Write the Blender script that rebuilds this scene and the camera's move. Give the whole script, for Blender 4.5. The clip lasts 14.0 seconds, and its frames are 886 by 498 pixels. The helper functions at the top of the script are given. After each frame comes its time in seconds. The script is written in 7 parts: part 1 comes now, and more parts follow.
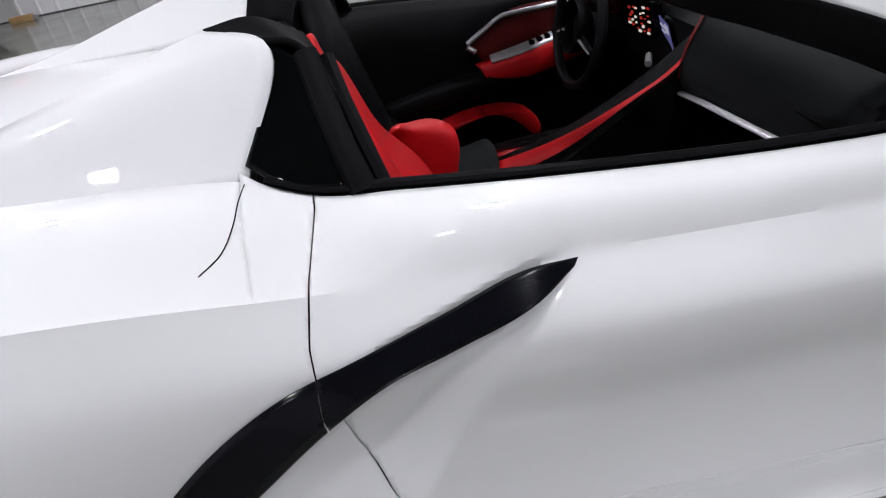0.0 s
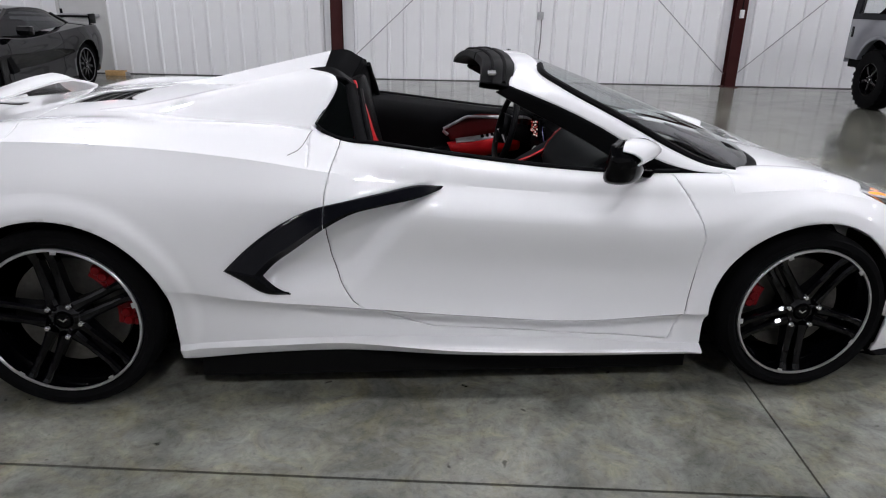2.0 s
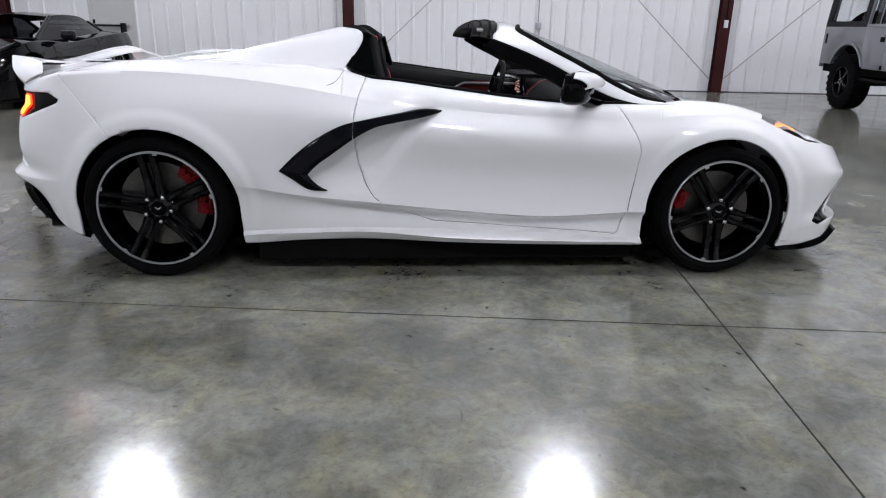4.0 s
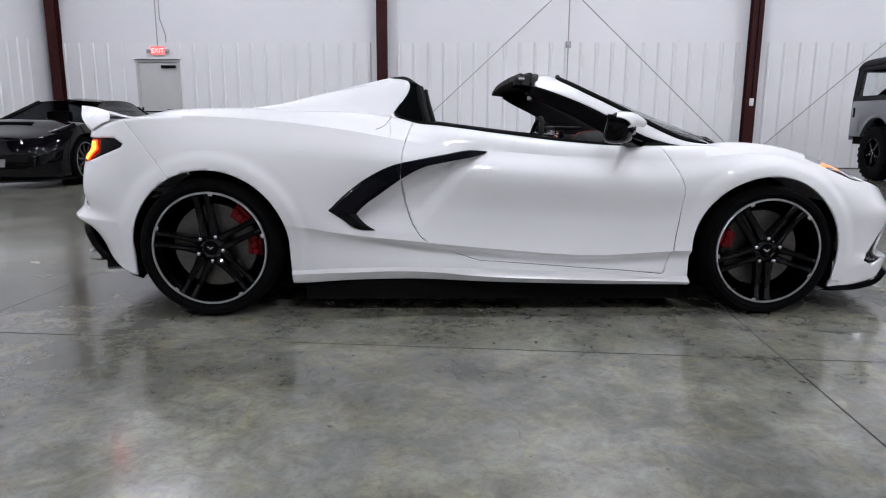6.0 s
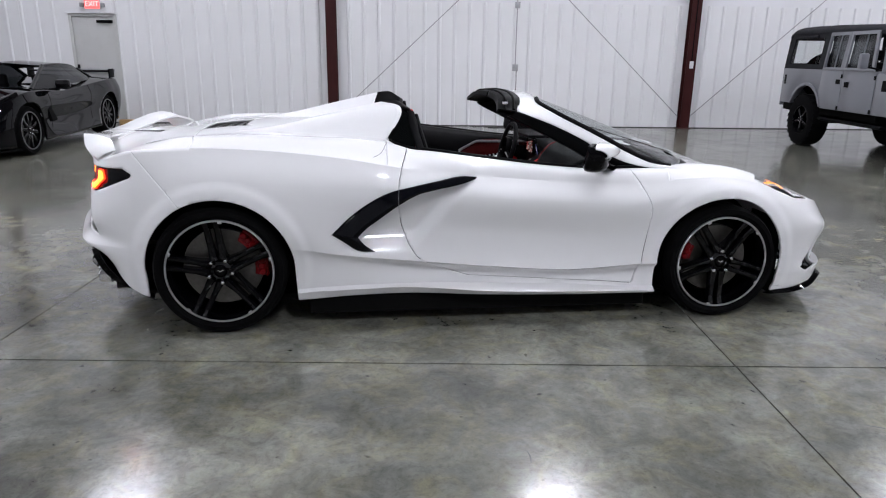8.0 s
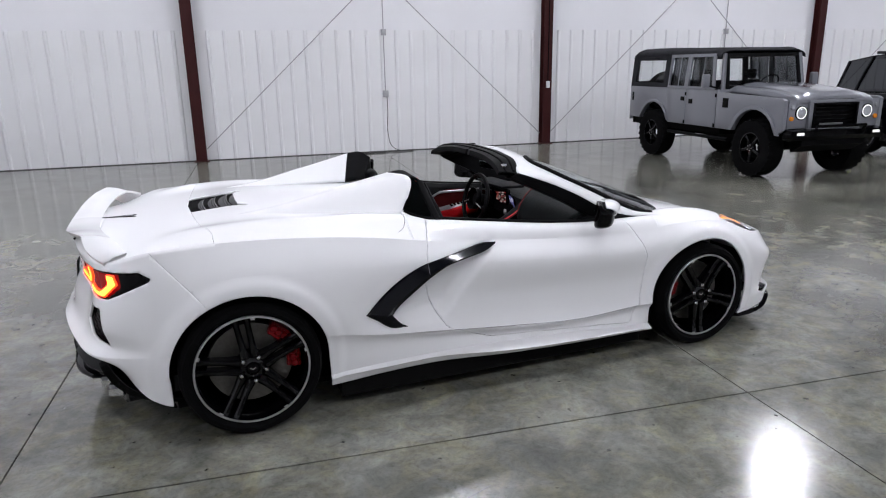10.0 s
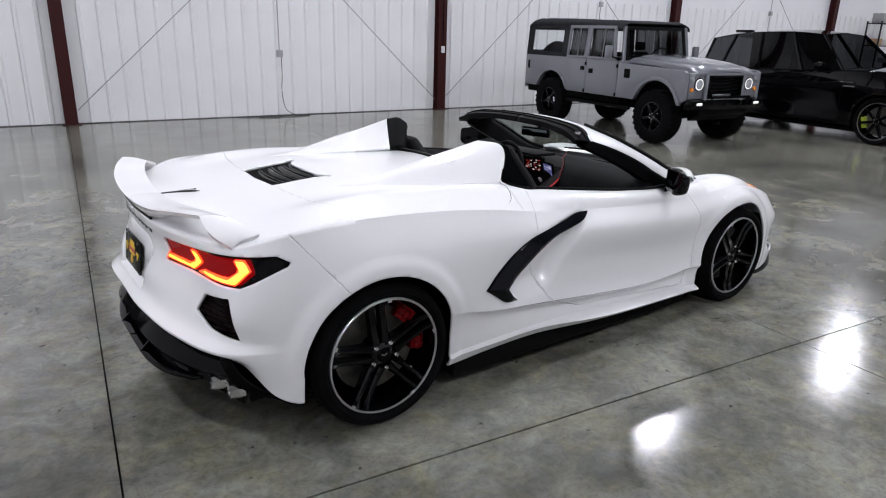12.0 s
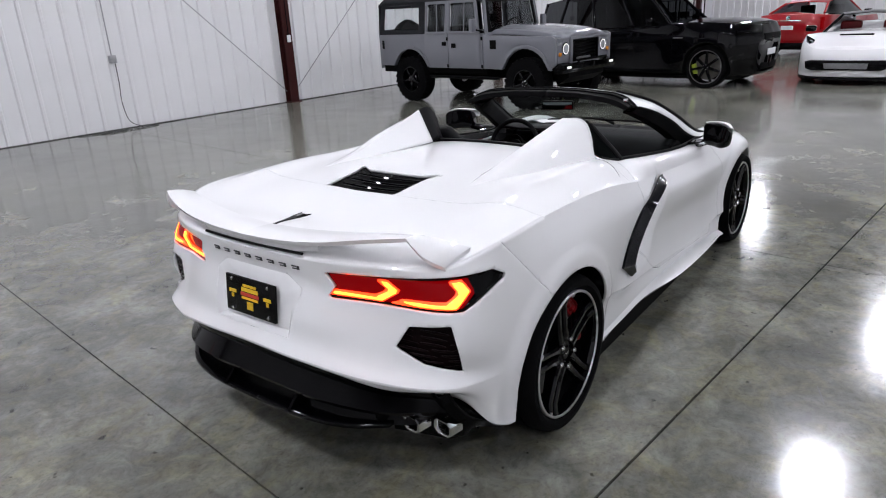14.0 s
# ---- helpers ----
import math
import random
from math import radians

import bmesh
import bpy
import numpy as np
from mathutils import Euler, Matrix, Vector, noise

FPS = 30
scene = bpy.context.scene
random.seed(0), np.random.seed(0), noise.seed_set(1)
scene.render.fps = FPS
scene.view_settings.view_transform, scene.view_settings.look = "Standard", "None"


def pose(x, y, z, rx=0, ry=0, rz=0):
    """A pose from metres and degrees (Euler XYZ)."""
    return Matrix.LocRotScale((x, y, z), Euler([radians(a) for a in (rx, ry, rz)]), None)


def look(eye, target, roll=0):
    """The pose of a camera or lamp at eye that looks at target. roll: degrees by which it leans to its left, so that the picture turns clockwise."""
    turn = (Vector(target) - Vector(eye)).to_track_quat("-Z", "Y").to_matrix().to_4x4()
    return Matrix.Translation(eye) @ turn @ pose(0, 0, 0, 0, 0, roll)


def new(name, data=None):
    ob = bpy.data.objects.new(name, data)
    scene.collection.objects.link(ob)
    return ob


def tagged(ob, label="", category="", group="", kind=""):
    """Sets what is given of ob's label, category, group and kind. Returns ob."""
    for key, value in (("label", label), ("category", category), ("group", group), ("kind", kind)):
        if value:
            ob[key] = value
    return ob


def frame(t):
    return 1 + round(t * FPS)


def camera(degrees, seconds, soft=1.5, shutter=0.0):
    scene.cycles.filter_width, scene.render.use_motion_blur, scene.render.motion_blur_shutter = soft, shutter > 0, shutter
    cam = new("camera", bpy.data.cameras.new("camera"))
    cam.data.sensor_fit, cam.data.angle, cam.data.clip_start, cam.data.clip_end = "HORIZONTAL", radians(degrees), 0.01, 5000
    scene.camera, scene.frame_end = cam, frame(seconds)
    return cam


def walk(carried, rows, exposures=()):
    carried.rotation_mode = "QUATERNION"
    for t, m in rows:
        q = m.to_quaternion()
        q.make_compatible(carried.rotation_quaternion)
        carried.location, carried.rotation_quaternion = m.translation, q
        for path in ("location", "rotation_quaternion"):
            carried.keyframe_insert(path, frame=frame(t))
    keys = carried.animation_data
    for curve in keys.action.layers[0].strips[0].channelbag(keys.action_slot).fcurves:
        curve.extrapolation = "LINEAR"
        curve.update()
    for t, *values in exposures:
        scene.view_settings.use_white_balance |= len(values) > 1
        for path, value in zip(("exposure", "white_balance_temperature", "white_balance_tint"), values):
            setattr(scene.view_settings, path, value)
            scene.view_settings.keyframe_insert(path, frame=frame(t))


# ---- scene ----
cam = camera(67.1, 14.0, soft=1.1)
PATH = [
    (0, (1.095, -1.647, 1.374), (1.187, 0.051, 0.32), -12.0),
    (0.2, (1.141, -1.771, 1.379), (1.241, -0.039, 0.385), -11.0),
    (0.5, (1.193, -1.974, 1.412), (1.291, -0.245, 0.41), -9.3),
    (0.8, (1.172, -2.22, 1.428), (1.295, -0.405, 0.599), -4.5),
    (1, (1.141, -2.387, 1.414), (1.282, -0.526, 0.694), -1.9),
    (1.5, (1.135, -2.758, 1.428), (1.317, -0.882, 0.761), 1.9),
    (2, (1.155, -3.127, 1.418), (1.305, -1.259, 0.72), 1.2),
    (2.5, (1.118, -3.45, 1.429), (1.295, -1.583, 0.735), 0.8),
    (2.7, (1.167, -3.577, 1.423), (1.314, -1.711, 0.718), 0.7),
    (4.8, (1.076, -4.094, 1.026), (1.199, -2.143, 0.606), 1.3),
    (5, (1.064, -4.09, 1.002), (1.163, -2.125, 0.642), 1.0),
    (5.5, (1.043, -4.099, 0.964), (1.093, -2.137, 0.575), 0.4),
    (6, (1.033, -4.112, 0.96), (1.086, -2.15, 0.574), 0.3),
    (6.5, (0.997, -4.143, 1.025), (1.096, -2.185, 0.627), 0.5),
    (7, (0.966, -4.212, 1.153), (1.124, -2.262, 0.741), 0.4),
    (7.5, (0.878, -4.297, 1.318), (1.091, -2.374, 0.81), -0.1),
    (8, (0.736, -4.293, 1.418), (0.969, -2.387, 0.86), 0.8),
    (8.5, (0.528, -4.197, 1.542), (0.845, -2.297, 1.002), -0.0),
    (8.7, (0.417, -4.18, 1.598), (0.766, -2.281, 1.076), -1.3),
    (10.8, (-0.613, -3.763, 1.738), (0.229, -2.04, 1.172), 0.0),
    (11, (-0.729, -3.677, 1.719), (0.12, -1.965, 1.129), -0.5),
    (11.5, (-1.022, -3.434, 1.724), (-0.074, -1.796, 1.079), -0.5),
    (12, (-1.359, -3.233, 1.718), (-0.247, -1.693, 1.092), 1.5),
    (12.5, (-1.622, -2.993, 1.711), (-0.448, -1.513, 1.054), 0.9),
    (13, (-1.861, -2.675, 1.729), (-0.649, -1.233, 1.057), -2.6),
    (13.5, (-2.12, -2.384, 1.726), (-0.794, -1.045, 1.056), -2.9),
    (13.8, (-2.205, -2.184, 1.723), (-0.762, -0.978, 1.043), -3.2),
    (14, (-2.262, -2.047, 1.722), (-0.771, -0.899, 1.044), -3.1),
]
walk(cam, [(t, look(eye, target, roll)) for t, eye, target, roll in PATH], exposures=((0.0, -0.09, 6680, 9), (0.5, -0.19, 6720, 9), (1.0, -0.20, 6720, 9), (1.5, -0.17, 6700, 9), (2.0, -0.03, 6680, 9), (2.5, 0.12, 6640, 10), (2.7, 0.12, 6620, 10), (4.8, 0.05, 6500, 10), (8.7, 0.05, 6500, 10), (10.8, 0.0, 6560, 10), (12.5, 0.01, 6580, 10), (13.5, 0.0, 6580, 10), (14.0, -0.05, 6580, 10)))

# ---- light ----
world = bpy.data.worlds.new("world")
scene.world = world
world.use_nodes = True
world.node_tree.nodes["Background"].inputs["Color"].default_value = (0.8, 0.85, 1.0, 1)
world.node_tree.nodes["Background"].inputs["Strength"].default_value = 0.02
scene.view_settings.exposure = 0.0
LAMP_POWER = 312.0

# ---- materials ----


def mat(name, color, rough=0.5, metal=0.0, coat=0.0, vary=0.0, scale=4.0, bump=0.0, bump_scale=60.0, dirt=None, dirt_scale=1.5, dirt_amount=0.0, spec=0.5, rough_vary=0.0, emit=None, power=0.0, coat_rough=0.03, alpha=1.0, transmit=0.0):
    """A principled material with tone variation at two scales, dirt patches and fine relief."""
    m = bpy.data.materials.new(name)
    m.use_nodes = True
    nt = m.node_tree
    n, l = nt.nodes, nt.links
    b = n["Principled BSDF"]
    b.inputs["Base Color"].default_value = (*color, 1)
    b.inputs["Roughness"].default_value = rough
    b.inputs["Metallic"].default_value = metal
    b.inputs["Coat Weight"].default_value = coat
    b.inputs["Coat Roughness"].default_value = coat_rough
    b.inputs["Specular IOR Level"].default_value = spec
    b.inputs["Transmission Weight"].default_value = transmit
    b.inputs["Alpha"].default_value = alpha
    if emit:
        b.inputs["Emission Color"].default_value = (*emit, 1)
        b.inputs["Emission Strength"].default_value = power
    if vary or dirt_amount or bump or rough_vary:
        co = n.new("ShaderNodeTexCoord")

        def tex(sc, detail=6.0):
            t = n.new("ShaderNodeTexNoise")
            t.inputs["Scale"].default_value = sc
            t.inputs["Detail"].default_value = detail
            l.new(co.outputs["Object"], t.inputs["Vector"])
            return t.outputs["Fac"]

        def ramp(fac, lo, hi, a, c):
            r = n.new("ShaderNodeMapRange")
            r.inputs["From Min"].default_value, r.inputs["From Max"].default_value = lo, hi
            r.inputs["To Min"].default_value, r.inputs["To Max"].default_value = a, c
            l.new(fac, r.inputs["Value"])
            return r.outputs["Result"]

        out = None
        if vary:
            hsv = n.new("ShaderNodeHueSaturation")
            hsv.inputs["Color"].default_value = (*color, 1)
            l.new(ramp(tex(scale), 0.3, 0.7, 1 - vary, 1 + vary), hsv.inputs["Value"])
            out = hsv.outputs["Color"]
        if dirt_amount:
            mix = n.new("ShaderNodeMix")
            mix.data_type = "RGBA"
            mix.inputs[6].default_value, mix.inputs[7].default_value = (*color, 1), (*(dirt or (0.05, 0.045, 0.04)), 1)
            if out:
                l.new(out, mix.inputs[6])
            l.new(ramp(tex(dirt_scale, 9), 0.5, 0.75, 0, dirt_amount), mix.inputs[0])
            out = mix.outputs[2]
        if out:
            l.new(out, b.inputs["Base Color"])
        if rough_vary:
            l.new(ramp(tex(scale * 2.3), 0.3, 0.7, max(0.02, rough - rough_vary), rough + rough_vary), b.inputs["Roughness"])
        if bump:
            bp = n.new("ShaderNodeBump")
            bp.inputs["Strength"].default_value = bump
            bp.inputs["Distance"].default_value = 0.002
            l.new(tex(bump_scale, 3), bp.inputs["Height"])
            l.new(bp.outputs["Normal"], b.inputs["Normal"])
    return m


PAINT = mat("white_paint", (0.78, 0.78, 0.785), 0.45, coat=1.0, vary=0.012, scale=1.5, spec=0.25, coat_rough=0.012)
GLOSS_BLACK = mat("gloss_black", (0.0012, 0.0012, 0.0016), 0.06, spec=0.12, vary=0.15, scale=3)
CARBON_FLASH = mat("dark_metallic_paint", (0.0026, 0.0028, 0.0044), 0.12, spec=0.16, vary=0.6, scale=500)
SATIN_BLACK = mat("satin_black", (0.003, 0.003, 0.0035), 0.55, spec=0.06, vary=0.2, scale=8, bump=0.1, bump_scale=300)
RUBBER = mat("tyre_rubber", (0.003, 0.003, 0.0033), 0.75, spec=0.05, vary=0.2, scale=14, bump=0.25, bump_scale=180)
LEATHER = mat("black_leather", (0.0032, 0.0032, 0.0038), 0.5, spec=0.07, vary=0.25, scale=9, bump=0.35, bump_scale=420)
RED_LEATHER = mat("red_leather", (0.48, 0.006, 0.010), 0.48, spec=0.25, vary=0.12, scale=9, bump=0.3, bump_scale=420)
DARK_RED = mat("dark_red_leather", (0.10, 0.006, 0.007), 0.5, spec=0.2, vary=0.2, scale=9, bump=0.3, bump_scale=420)
CHROME = mat("chrome", (0.75, 0.75, 0.76), 0.12, metal=1.0, rough_vary=0.05)
ALLOY = mat("machined_rim_edge", (0.55, 0.55, 0.56), 0.28, metal=0.85, vary=0.05, scale=30)
WHEEL_BLACK = mat("gloss_black_wheel", (0.0010, 0.0010, 0.0016), 0.04, spec=0.30, vary=0.2, scale=20)
DISC = mat("brake_disc_steel", (0.12, 0.115, 0.105), 0.42, metal=0.8, vary=0.15, scale=50)
CALIPER = mat("red_caliper_paint", (0.13, 0.002, 0.004), 0.35, spec=0.15, vary=0.1, scale=30)
DARK = mat("dark_cavity", (0.003, 0.003, 0.003), 0.9, spec=0.1, vary=0.2)
STEEL_RED = mat("oxide_red_steel", (0.036, 0.0085, 0.0085), 0.5, spec=0.15, vary=0.22, scale=3, dirt_amount=0.3, dirt=(0.03, 0.012, 0.01), dirt_scale=5)
SHEET = mat("white_liner_sheet", (0.72, 0.72, 0.73), 0.42, vary=0.03, scale=0.8, dirt_amount=0.10, dirt=(0.42, 0.41, 0.39), dirt_scale=1.1)
LINER = mat("white_insulation_facing", (0.71, 0.71, 0.73), 0.55, vary=0.03, scale=0.7, bump=0.2, bump_scale=4)
ROOF_LINING = mat("grey_roof_lining", (0.20, 0.20, 0.205), 0.7, vary=0.08, scale=0.6, bump=0.2, bump_scale=3)
GREY_METAL = mat("galvanised_steel", (0.36, 0.36, 0.37), 0.45, metal=0.6, vary=0.12, scale=20)
GLASS_DARK = mat("dark_car_glass", (0.0015, 0.002, 0.002), 0.03, spec=0.12)


def glass_material(name, tint):
    m = bpy.data.materials.new(name)
    m.use_nodes = True
    n, l = m.node_tree.nodes, m.node_tree.links
    for q in list(n):
        n.remove(q)
    o, t, g, mx, f, p, a = (n.new(k) for k in ("ShaderNodeOutputMaterial", "ShaderNodeBsdfTransparent", "ShaderNodeBsdfGlossy", "ShaderNodeMixShader", "ShaderNodeLayerWeight", "ShaderNodeMath", "ShaderNodeMath"))
    t.inputs["Color"].default_value = tint
    g.inputs["Roughness"].default_value = 0.02
    f.inputs["Blend"].default_value = 0.5
    p.operation, a.operation = "POWER", "MULTIPLY_ADD"
    p.inputs[1].default_value = 5.0
    a.inputs[1].default_value, a.inputs[2].default_value = 0.9, 0.035
    l.new(f.outputs["Facing"], p.inputs[0]), l.new(p.outputs[0], a.inputs[0]), l.new(a.outputs[0], mx.inputs[0])
    l.new(t.outputs[0], mx.inputs[1]), l.new(g.outputs[0], mx.inputs[2]), l.new(mx.outputs[0], o.inputs[0])
    return m


GLASS = glass_material("windscreen_glass", (0.78, 0.84, 0.82, 1))
CLEAR_GLASS = glass_material("clear_glass", (0.90, 0.92, 0.92, 1))


def floor_material():
    """Sealed, machine-polished concrete: mottled grey-green, trowel clouds, dark wear and pale scuffs."""
    m = bpy.data.materials.new("polished_concrete")
    m.use_nodes = True
    n, l = m.node_tree.nodes, m.node_tree.links
    b = n["Principled BSDF"]
    co = n.new("ShaderNodeTexCoord")

    def tex(sc, detail=8, rough=0.6, dist=0.0):
        t = n.new("ShaderNodeTexNoise")
        for k, v in (("Scale", sc), ("Detail", detail), ("Roughness", rough), ("Distortion", dist)):
            t.inputs[k].default_value = v
        l.new(co.outputs["Object"], t.inputs["Vector"])
        return t.outputs["Fac"]

    def rmp(fac, *stops):
        r = n.new("ShaderNodeValToRGB")
        e = r.color_ramp.elements
        e[0].position, e[0].color = stops[0][0], (*stops[0][1], 1)
        e[1].position, e[1].color = stops[-1][0], (*stops[-1][1], 1)
        for p, c in stops[1:-1]:
            x = e.new(p)
            x.color = (*c, 1)
        l.new(fac, r.inputs[0])
        return r.outputs[0]

    def mult(a, c, f=1.0, mode="MULTIPLY"):
        x = n.new("ShaderNodeMix")
        x.data_type, x.blend_type = "RGBA", mode
        x.inputs[0].default_value = f
        l.new(a, x.inputs[6]), l.new(c, x.inputs[7])
        return x.outputs[2]

    base = rmp(tex(0.9, 10, 0.62, 0.4), (0.32, (0.084, 0.084, 0.074)), (0.50, (0.158, 0.157, 0.139)), (0.68, (0.240, 0.236, 0.206)))
    blot = rmp(tex(2.7, 9, 0.65, 0.8), (0.34, (0.64, 0.645, 0.64)), (0.60, (1.06, 1.06, 1.05)))
    warm = rmp(tex(4.2, 8, 0.66, 1.2), (0.40, (0.96, 0.99, 1.03)), (0.52, (1.0, 1.0, 0.98)), (0.68, (1.17, 1.13, 0.93)))
    speck = rmp(tex(38, 5, 0.75), (0.32, (0.74, 0.74, 0.73)), (0.50, (1.02, 1.02, 1.02)))
    scuff = rmp(tex(8.5, 9, 0.72, 1.2), (0.36, (0.76, 0.76, 0.74)), (0.64, (1.19, 1.19, 1.16)))
    pock = rmp(tex(13, 2, 0.5), (0.25, (0.35, 0.34, 0.33)), (0.29, (1.0, 1.0, 1.0)))
    l.new(mult(mult(mult(mult(mult(base, blot), warm), speck), pock), scuff), b.inputs["Base Color"])
    r = n.new("ShaderNodeMapRange")
    r.inputs["From Min"].default_value, r.inputs["From Max"].default_value = 0.3, 0.7
    r.inputs["To Min"].default_value, r.inputs["To Max"].default_value = 0.09, 0.22
    l.new(tex(1.6, 8, 0.7, 0.6), r.inputs["Value"])
    l.new(r.outputs[0], b.inputs["Roughness"])
    b.inputs["Specular IOR Level"].default_value = 1.0
    bp = n.new("ShaderNodeBump")
    bp.inputs["Strength"].default_value, bp.inputs["Distance"].default_value = 0.006, 0.004
    l.new(tex(3.0, 5, 0.6), bp.inputs["Height"])
    l.new(bp.outputs[0], b.inputs["Normal"])
    return m


CONCRETE = floor_material()

# ---- mesh helpers ----


def spline(pts, n):
    """Points along a curve through pts, n to a span (Hermite, chord-length tangents)."""
    p = np.array(pts, float)
    h = np.maximum(np.linalg.norm(np.diff(p, axis=0), axis=1), 1e-6)[:, None]
    s = np.diff(p, axis=0) / h
    t = np.empty_like(p)
    t[0], t[-1] = s[0], s[-1]
    if len(p) > 2:
        t[1:-1] = (s[:-1] * h[1:] + s[1:] * h[:-1]) / (h[1:] + h[:-1])
    u = np.linspace(0, 1, n, endpoint=False)[:, None]
    out = []
    for i in range(len(p) - 1):
        a, b, c, d = 2 * u**3 - 3 * u**2 + 1, u**3 - 2 * u**2 + u, -2 * u**3 + 3 * u**2, u**3 - u**2
        out.append(a * p[i] + b * h[i] * t[i] + c * p[i + 1] + d * h[i] * t[i + 1])
    return np.vstack(out + [p[-1:]])


def net(lines, n, m, sharp=()):
    """A surface through long lines: an array (across, along, 3). Lines named in sharp are creases."""
    L = np.array([spline(l, n) for l in lines])
    K = len(L)
    rows = []
    for i in range(K - 1):
        h = np.linalg.norm(L[i + 1] - L[i], axis=1)[:, None] + 1e-9
        s = (L[i + 1] - L[i]) / h

        def tangent(k):
            if k == 0 or k == K - 1 or k in sharp:
                return s
            h0 = np.linalg.norm(L[k] - L[k - 1], axis=1)[:, None] + 1e-9
            h1 = np.linalg.norm(L[k + 1] - L[k], axis=1)[:, None] + 1e-9
            return ((L[k] - L[k - 1]) / h0 * h1 + (L[k + 1] - L[k]) / h1 * h0) / (h0 + h1)

        t0, t1 = tangent(i), tangent(i + 1)
        for u in np.linspace(0, 1, m, endpoint=False):
            rows.append((2 * u**3 - 3 * u**2 + 1) * L[i] + (u**3 - 2 * u**2 + u) * h * t0 + (-2 * u**3 + 3 * u**2) * L[i + 1] + (u**3 - u**2) * h * t1)
    return np.array(rows + [L[-1]])


def grid(g):
    """Vertices and quads of an array (rows, columns, 3)."""
    r, c = g.shape[:2]
    k = np.arange(r * c).reshape(r, c)
    q = np.stack([k[:-1, :-1], k[:-1, 1:], k[1:, 1:], k[1:, :-1]], -1).reshape(-1, 4)
    return g.reshape(-1, 3), [tuple(f) for f in q.tolist()]


def clip(V, F, d):
    """The part of a mesh where d, given per vertex, is positive."""
    V, d = np.asarray(V), np.asarray(d)
    new_v, faces, made = list(map(tuple, V)), [], {}
    pos = d > 0
    for f in F:
        k = sum(pos[i] for i in f)
        if k == len(f):
            faces.append(f)
        elif k:
            poly = []
            for a, b in zip(f, f[1:] + f[:1]):
                if pos[a]:
                    poly.append(a)
                if pos[a] != pos[b]:
                    key = (min(a, b), max(a, b))
                    if key not in made:
                        t = d[a] / (d[a] - d[b])
                        made[key] = len(new_v)
                        new_v.append(tuple(V[a] * (1 - t) + V[b] * t))
                    poly.append(made[key])
            if len(poly) > 2:
                faces.append(tuple(poly))
    used = sorted({i for f in faces for i in f})
    remap = {o: i for i, o in enumerate(used)}
    return np.array([new_v[i] for i in used]).reshape(-1, 3), [tuple(remap[i] for i in f) for f in faces]


def inside(P, poly):
    """Signed distance of 2D points to a polygon, positive inside."""
    P, q = np.asarray(P, float), np.asarray(poly, float)
    best, odd = np.full(len(P), 1e9), np.zeros(len(P), bool)
    for a, b in zip(q, np.roll(q, -1, 0)):
        e = b - a
        t = np.clip(((P - a) @ e) / (e @ e + 1e-12), 0, 1)
        best = np.minimum(best, np.linalg.norm(P - a - t[:, None] * e, axis=1))
        cross = (a[1] > P[:, 1]) != (b[1] > P[:, 1])
        xs = a[0] + (P[:, 1] - a[1]) / (b[1] - a[1] + 1e-12) * e[0]
        odd ^= cross & (P[:, 0] < xs)
    return np.where(odd, best, -best)


def as_bm(V, F):
    bm = bmesh.new()
    vs = [bm.verts.new(v) for v in V]
    for f in F:
        if len(set(f)) > 2:
            try:
                bm.faces.new([vs[i] for i in f])
            except ValueError:
                pass
    return bm


def part(name, bm, material, parent=None, label="", smooth=30, solid=0.0):
    """Links a bmesh (or a vertex and face pair) as one mesh object under its thing."""
    if isinstance(bm, tuple):
        bm = as_bm(*bm)
    bmesh.ops.remove_doubles(bm, verts=bm.verts, dist=1e-5)
    me = bpy.data.meshes.new(name)
    bm.to_mesh(me)
    bm.free()
    if smooth:
        me.shade_smooth()
        me.set_sharp_from_angle(angle=radians(smooth))
    me.materials.append(material)
    ob = new(name, me)
    ob.parent = parent
    if solid:
        md = ob.modifiers.new("thickness", "SOLIDIFY")
        md.thickness, md.offset = abs(solid), -1 if solid > 0 else 1
    if label:
        ob["label"] = label
    return ob


def thing(name, label, category, m=None, group="", kind=""):
    ob = new(name)
    ob.matrix_basis = m or Matrix()
    return tagged(ob, label, category, group, kind)


def box(x0, x1, y0, y1, z0, z1, bevel=0.0, bm=None, segments=2):
    bm = bm or bmesh.new()
    m = Matrix.Translation(((x0 + x1) / 2, (y0 + y1) / 2, (z0 + z1) / 2)) @ Matrix.Diagonal((abs(x1 - x0), abs(y1 - y0), abs(z1 - z0), 1))
    r = bmesh.ops.create_cube(bm, size=1, matrix=m)
    if bevel:
        bmesh.ops.bevel(bm, geom=list({e for v in r["verts"] for e in v.link_edges}), offset=bevel, segments=segments, affect="EDGES", profile=0.5)
    return bm


